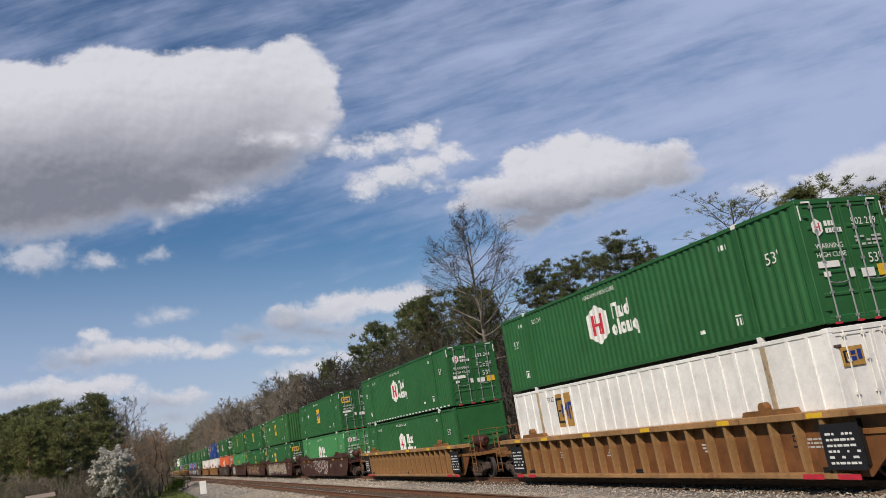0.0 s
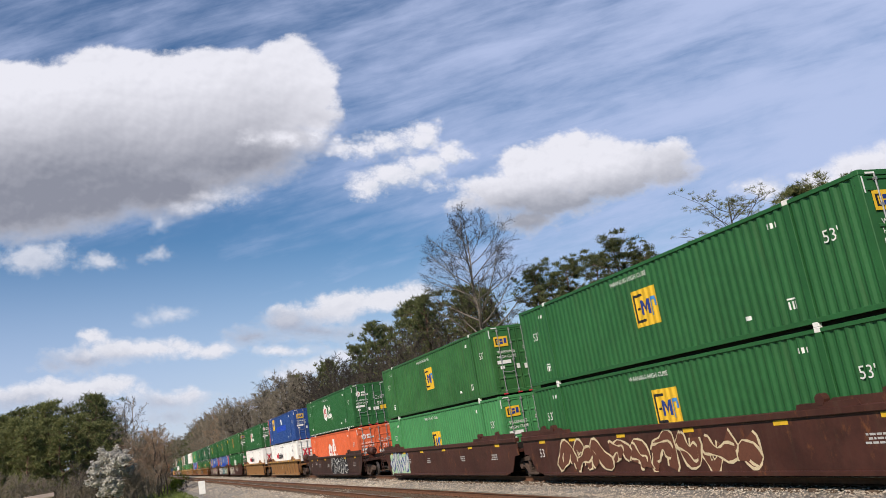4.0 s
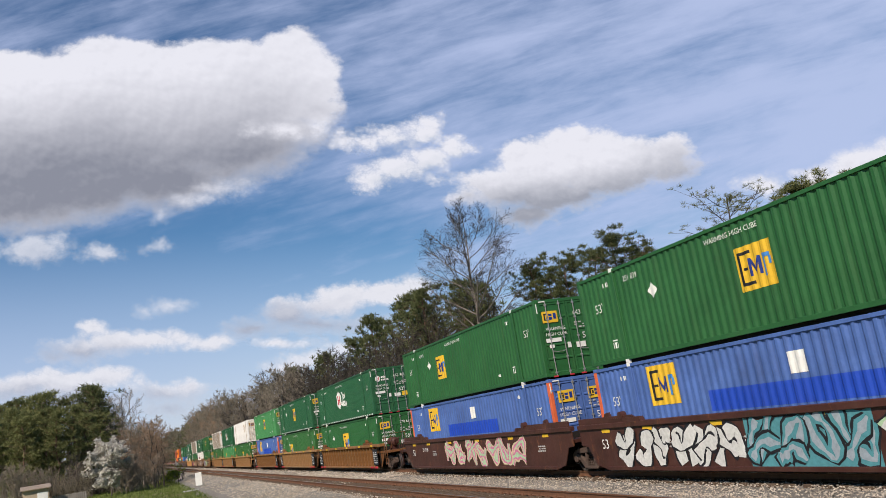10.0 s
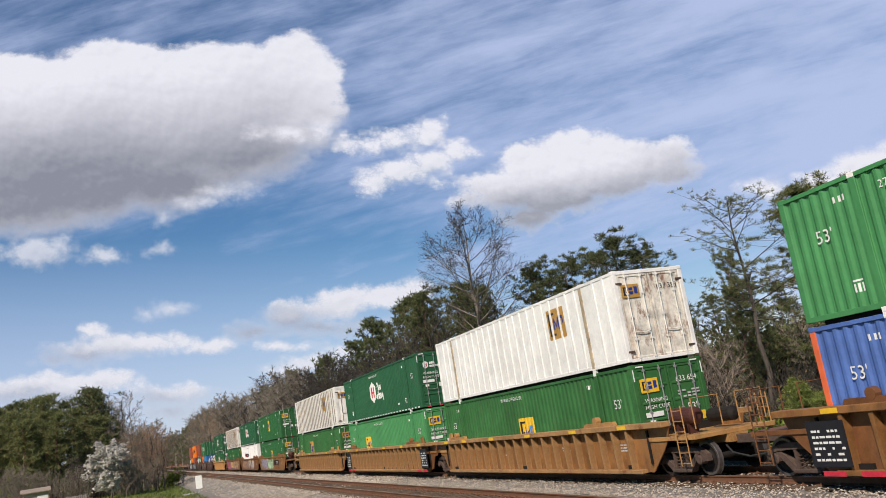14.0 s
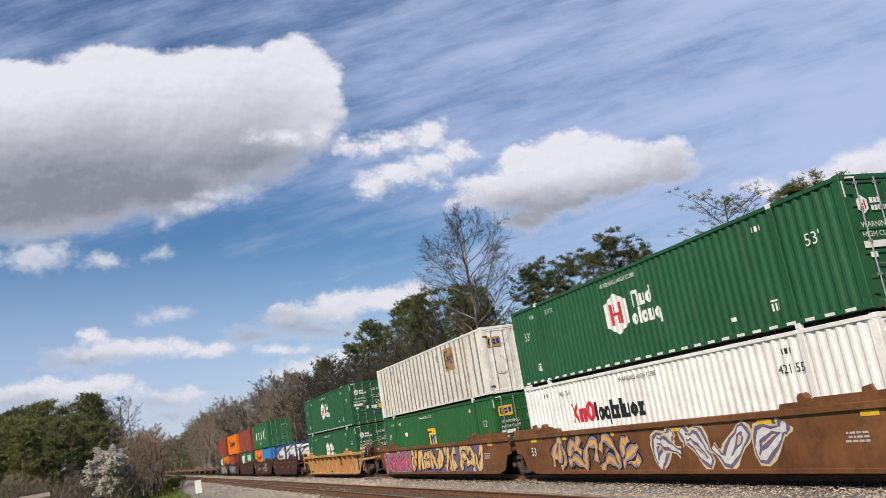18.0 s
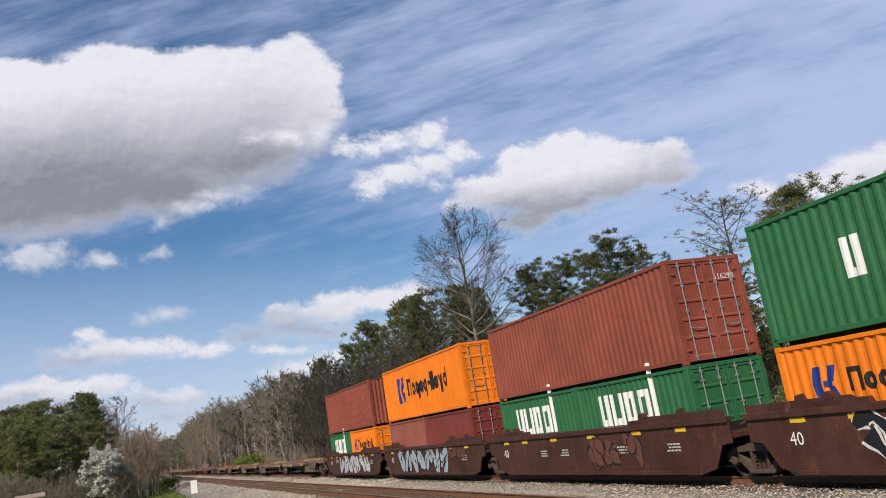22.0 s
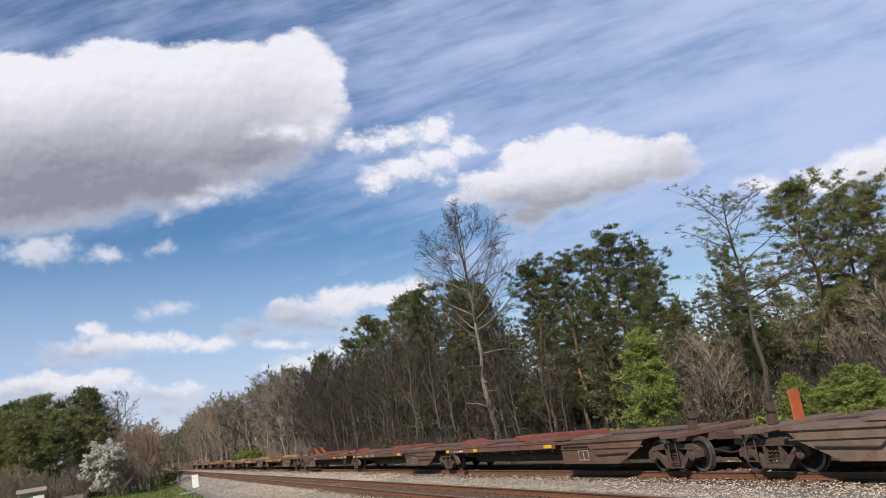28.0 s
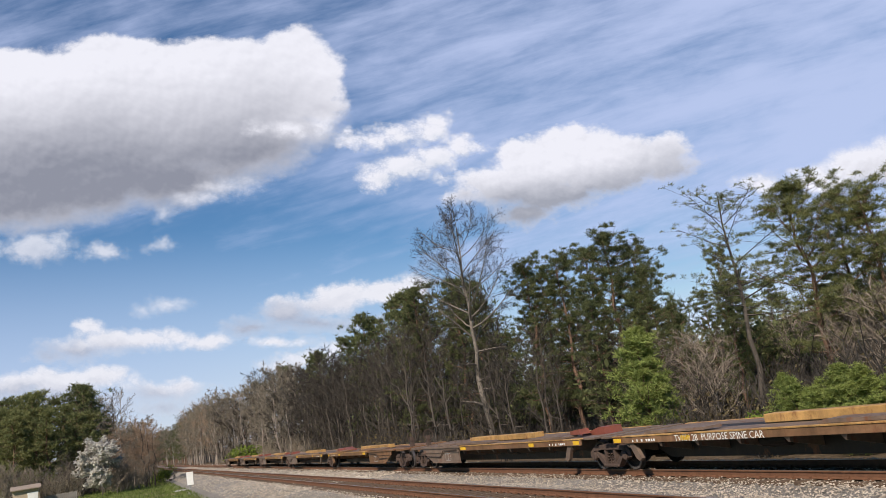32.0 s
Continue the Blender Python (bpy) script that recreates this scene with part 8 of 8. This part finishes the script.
stack(378.96, box("faded green corrugated container with a gold square mark", GREEN_OLD, **dict(SQ_OLD, mark_at=(2.6, 0.75))), box("greyed white ribbed container with a gold square mark", WHITE_OLD, style="rib", diamond=True, size_text="", **dict(SQ_OLD, mark_at=(-4.0, 1.4), mark_size=1.05)))
# 18 to 20
well53(404.35, "tan smooth-sided well car with black, white and mint graffiti", "smooth", TAN, "end", "art", "", [graffiti(181, [P_VIOLET, P_GREY], 2.4, 7.2, 0.25, 1.4, 6, P_WHITE), graffiti(182, [P_MINT], -1.9, 2.3, 0.22, 1.48, 4, MARK_BLACK), number_plate("727704", -3.8)])
well53(423.7, "tan smooth-sided well car with violet and grey graffiti", "smooth", TAN_BROWN, "art", "art", "", [graffiti(191, [P_GREY, P_GOLD], 1.0, 6.6, 0.25, 1.4, 5, MARK_BLACK), graffiti(192, [P_VIOLET, P_WHITE], -5.2, 0.4, 0.22, 1.5, 4, P_CREAM)])
well53(443.05, "smooth-sided well car covered in pink, gold and violet graffiti", "smooth", TAN_BROWN, "art", "end", "", [graffiti(201, [P_PINK, P_RED], 3.4, 8.4, 0.2, 1.42, 8, MARK_BLACK, P_GREY), graffiti(202, [P_GOLD, P_CREAM], -6.6, 3.2, 0.2, 1.5, 10, MARK_BLACK, P_VIOLET)])
stack(404.35, box(E, GREEN, diamond=True, number="262 509", end_number="262 509", **dict(SQ, mark_at=(-0.3, 0.75))), box(E, GREEN, diamond=True, number="261 394", end_number="261 394", **SQ))
stack(423.7, box("white corrugated container with a red and black name", WHITE, number="421 555", **XPR), box(G + "", GREEN_BLUE, dashes=True, number="57172", **HEX))
stack(443.05, box(E, GREEN, diamond=True, number="29185", **dict(SQ, mark_at=(-0.03, 0.9))), box("greyed white ribbed container with a gold square mark", WHITE_OLD, style="rib", diamond=True, number="243 518", size_text="", **dict(SQ_OLD, mark_at=(-4.0, 1.55), mark_size=1.05)))
# 21
well53(466.56, "fresh yellow ribbed well car under two green containers", "rib", TAN_BRIGHT, "end", "end", "686776")
stack(466.56, box(G, GREEN_BLUE, number="516 922", end_number="516 922", **HEX_LOW), box(G + "", GREEN_BLUE, number="520 849", end_number="520 849", dashes=True, **HEX))
# 22 to 26: a five-unit set with wells for 40-foot boxes
FIVE = [489.69, 505.14, 520.59, 536.04, 551.49]
SPRAY = [[], [graffiti(231, [MARK_BLACK], 2.0, 4.4, 0.25, 1.4, 2, P_WHITE), graffiti(232, [P_BROWN], -3.6, -0.6, 0.5, 1.4, 3, P_WHITE)], [graffiti(241, [P_BROWN], -3.4, -0.4, 0.4, 1.35, 3, MARK_BLACK)],
         [graffiti(251, [P_SILVER], -2.9, 4.7, 0.2, 1.5, 7, MARK_BLACK), graffiti(252, [P_BROWN], -5.2, -3.2, 0.9, 1.4, 4, MARK_BLACK)], [graffiti(261, [P_WHITE, P_SILVER], -4.4, 3.2, 0.2, 1.4, 7, P_GREY)]]
for i, d in enumerate(FIVE):
    put(well_car("red-brown smooth-sided well car for forty-foot containers", 6.05, "smooth", OXIDE, "end" if i == 0 else "art", "end" if i == 4 else "art", ("270780" if i == 4 else ""), SPRAY[i]), d + L40 / 2)
for k in (-1, 1):
    put(tank_container("white tank container in a blue steel frame"), FIVE[0] + L40 / 2 + k * 3.06, LOW)


def twenty(dist, far, label, coat, **k):
    put(container(label=label, L=L20, H=STD, coat=coat, size_text="", **k), dist + L40 / 2 + (3.06 if far else -3.06), LOW)


def forty(dist, label, coat, **k):
    put(container(label=label, L=L40, H=HIGH, coat=coat, size_text="", **k), dist + L40 / 2, LOW + STD)


LINE = dict(mark="line", mark_at=(3.2, 0.92), mark_size=1.35, door_mark="")
twenty(FIVE[1], True, "orange corrugated twenty-foot container with a blue mark", ORANGE, mark="line", mark_at=(1.9, 1.28), mark_size=0.75, door_mark="")
twenty(FIVE[1], False, "sky blue corrugated twenty-foot container", BLUE_SKY, door_mark="", patch=(BLUE_FRESH, -2.4, 0.6, 0.7, 1.25))
forty(FIVE[1], "green corrugated forty-foot container with spaced white letters", GREEN_SEA, mark="spaced", mark_at=(3.6, 1.1), mark_size=0.85, door_mark="", end_number="891 252")
for far in (True, False):
    twenty(FIVE[2], far, "green corrugated twenty-foot container with a white name", GREEN_SEA, mark="close", mark_at=(1.75, 1.22), mark_size=0.95, door_mark="")
forty(FIVE[2], "faded maroon corrugated forty-foot container", MAROON, door_mark="", end_number="516298")
twenty(FIVE[3], True, "pale maroon corrugated twenty-foot container", MAROON_PALE, door_mark="")
twenty(FIVE[3], False, "dark maroon corrugated twenty-foot container", MAROON_DARK, door_mark="")
forty(FIVE[3], "bright orange corrugated forty-foot container with a navy mark and name", ORANGE, **LINE)
twenty(FIVE[4], True, "green corrugated twenty-foot container with a white name", GREEN_SEA, mark="close", mark_at=(1.75, 1.22), mark_size=0.95, door_mark="")
twenty(FIVE[4], False, "orange corrugated twenty-foot container with a blue mark", ORANGE, mark="line", mark_at=(1.9, 1.28), mark_size=0.75, door_mark="")
forty(FIVE[4], "faded maroon corrugated forty-foot container", MAROON, near_end="fold", door_mark="")
# empty spine cars at the tail
SETS = [(569.3, 17.28, 5, "brown", ("854328", "", "", "", "334329")), (659.7, 18.1, 3, "red", ("", "379420", "")), (718.0, 17.8, 3, "tan", ("370851", "TWIN 28  PURPOSE SPINE CAR", "")), (775.3, 17.5, 5, "tan", ("", "", "", "", ""))]
SHIFTS = {"brown": (-0.5, -0.8, -0.7, -0.3, 0.0), "red": (-0.15, -0.35, -0.2), "tan": (0.1, 0.4, 0.6, 0.6, 0.6)}
for start, step, count, tone, words in SETS:
    for i in range(count):
        coat = {"red": SPINE_RED, "tan": SPINE_ORANGE, "brown": SPINE_BROWN}[tone]
        plates = SPINE_RED if tone == "red" else SPINE_YELLOW if tone == "tan" or i == 4 else SPINE_TAN
        edge = SPINE_YELLOW if tone == "brown" and i == 4 else SPINE_ORANGE if tone == "tan" else coat
        coat = coat if tone != "tan" or i == 0 else SPINE_BROWN
        car = put(spine_car("empty rusty spine car with folded deck plates", step / 2, coat, "end" if i == 0 else "art", "end" if i == count - 1 else "art", i != 1, plates, words[i], edge=edge, seed=int(start) + i, f=-1 if i == 0 or (count == 3 and i == 1) else 1), start + step * (i + 0.5) + SHIFTS[tone][i])
        if tone == "red" and i == 2:
            part("raised_hitch", raised_hitch(), car, "upright rusty trailer hitch", at=pose(0, step / 2 - 1.2, 0))
            part("hitch_brace", hitch_brace(), car, "orange-red brace", at=pose(0, step / 2 - 1.2, 0))
        elif tone == "brown" and i == 4:
            part("end_board", Shape().box(-0.17, 0.17, -0.03, 0.03, 1.05, 1.85, 0.012).mesh("end_board", CORAL_WORN), car, "upright orange-red board", at=pose(0.3, step / 2 + 0.3, 0))


# ---- small things beside the line ----
SHED_WALL = plain("cream_shed_boards", (0.42, 0.34, 0.24), 0.8, 0, 0.15, 6)
SHED_ROOF = plain("brown_shed_roof", (0.30, 0.24, 0.19), 0.85, 0, 0.25, 8)
FENCE_WOOD = plain("grey_fence_boards", (0.26, 0.24, 0.21), 0.9, 0, 0.3, 6)


def marker_post():
    t = thing("marker_post", "white rectangular marker board on a short post beside the track", "sign", at=pose(6.1, 94.5, ground_height(6.1, 94.5)))
    part("board", Shape().box(-0.34, 0.34, -0.04, 0.04, 0.25, 1.62, 0.02).mesh("board", MARK_WHITE), t, at=pose(0, 0, 0, 0, 0, -8))
    part("post", Shape().box(-0.05, 0.05, 0.05, 0.13, -0.3, 1.5, 0.008).mesh("post", STEEL_GALV), t)


def debris():
    g = Shape()
    g.slab([(-0.9, -0.2), (0.7, -0.1), (0.9, 0.15), (-0.5, 0.22)], 0.02, 0.14)
    solid("concrete_slab", g.mesh("concrete_slab", MARK_GREY), "broken pale concrete slab lying on the grass", "slab", at=pose(5.1, 92.0, ground_height(5.1, 92.0)))


def shed():
    x, y = -7.75, 76.0
    t = thing("shed", "small cream garden shed with a brown pitched roof", "shed", at=pose(x, y, ground_height(x, y) + 0.02, 0, 0, 6))
    for s, w in ((-1, 3.0), (1, 3.0)):
        part("wall", Shape().box(-0.95, 0.95, *sorted((s * 1.2, s * 1.12)), 0, 2.50).mesh("wall", SHED_WALL), t)
    for s in (-1, 1):
        part("wall", Shape().prism([(-1.12, 0), (1.12, 0), (1.12, 2.50), (0, 2.71), (-1.12, 2.50)], *sorted((s * 0.95, s * 0.87))).mesh("wall", SHED_WALL), t)
        part("roof", Shape().add([(-1.1, s * 1.45, 2.47), (1.1, s * 1.45, 2.47), (1.1, 0, 2.74), (-1.1, 0, 2.74), (-1.1, s * 1.45, 2.54), (1.1, s * 1.45, 2.54), (1.1, 0, 2.81), (-1.1, 0, 2.81)], [(0, 1, 2, 3), (4, 7, 6, 5), (0, 4, 5, 1), (1, 5, 6, 2), (3, 7, 4, 0)]).mesh("roof", SHED_ROOF), t)
    part("door", Shape().box(0.1, 0.85, -1.23, -1.2, 0.05, 2.2, 0.01).mesh("door", MARK_WHITE), t)
    f = thing("board_fence", "weathered grey board fence beside the shed", "fence", at=pose(x + 1.2, y + 0.6, ground_height(x + 2, y)))
    for i in range(16):
        part("board", kept("fenceboard", lambda: Shape().box(-0.07, 0.07, -0.012, 0.012, 0.0, 1.7, 0.004).mesh("board", FENCE_WOOD)), f, at=pose(i * 0.16, 0.05 * i, 0.02 * math.sin(i * 2.1)))
    for z in (0.4, 1.4):
        part("rail", kept(("fencerail", z), lambda: Shape().box(-0.1, 2.6, 0.02, 0.07, z, z + 0.08).mesh("rail", FENCE_WOOD)), f, at=pose(0, 0, 0, 0, 0, 17))


def verge():
    """Grass tufts on the bank beside the ballast."""
    r = random.Random(8)
    g = Shape()
    for _ in range(9000):
        y = r.uniform(60, 150)
        x = r.uniform(-16, 5.6)
        z = ground_height(x, y)
        for _ in range(2):
            h = r.uniform(0.10, 0.30)
            a = r.uniform(0, 6.28)
            k = len(g.v)
            dx, dy = 0.035 * math.cos(a), 0.035 * math.sin(a)
            g.v += [(x - dx, y - dy, z), (x + dx, y + dy, z), (x + r.gauss(0, 0.08), y + r.gauss(0, 0.08), z + h)]
            g.f.append((k, k + 1, k + 2))
    blade = leafy("spring_grass_blades", (0.085, 0.125, 0.024), (0.200, 0.245, 0.066), 0.4)
    tagged(new("grass", g.mesh("grass", blade)), "short green spring grass on the bank", "grass", kind="stuff")


marker_post()
debris()
shed()
verge()


# ---- movement ----
# seconds and metres that the train has come nearer
RUN = [(0, 0.0), (1, 22.40), (2, 45.0), (3, 67.95), (4.5, 102.4), (6, 136.95), (7, 159.82), (8, 182.78), (9, 205.7), (10, 228.8), (11, 251.5), (12, 274.0), (13, 296.5), (14, 319.3), (15.5, 354.0), (17, 388.9), (18, 411.68), (19, 434.33), (20, 456.99), (21, 479.8), (22, 502.5), (23, 525.2), (24, 548.2), (26, 593.9), (28, 639.7), (30, 685.4), (32, 731.1)]


def motions():
    for ob, middle, z in MOVERS:
        walk(ob, [(t, pose(TRACK_A, middle - s, z)) for t, s in RUN])
    for ob, u, v, drift, far in CLOUDS:
        walk(ob, [(t, cloud_place(u + drift * (t / 32 - 0.5), v, far)) for t in (0, 16, 32)])


motions()
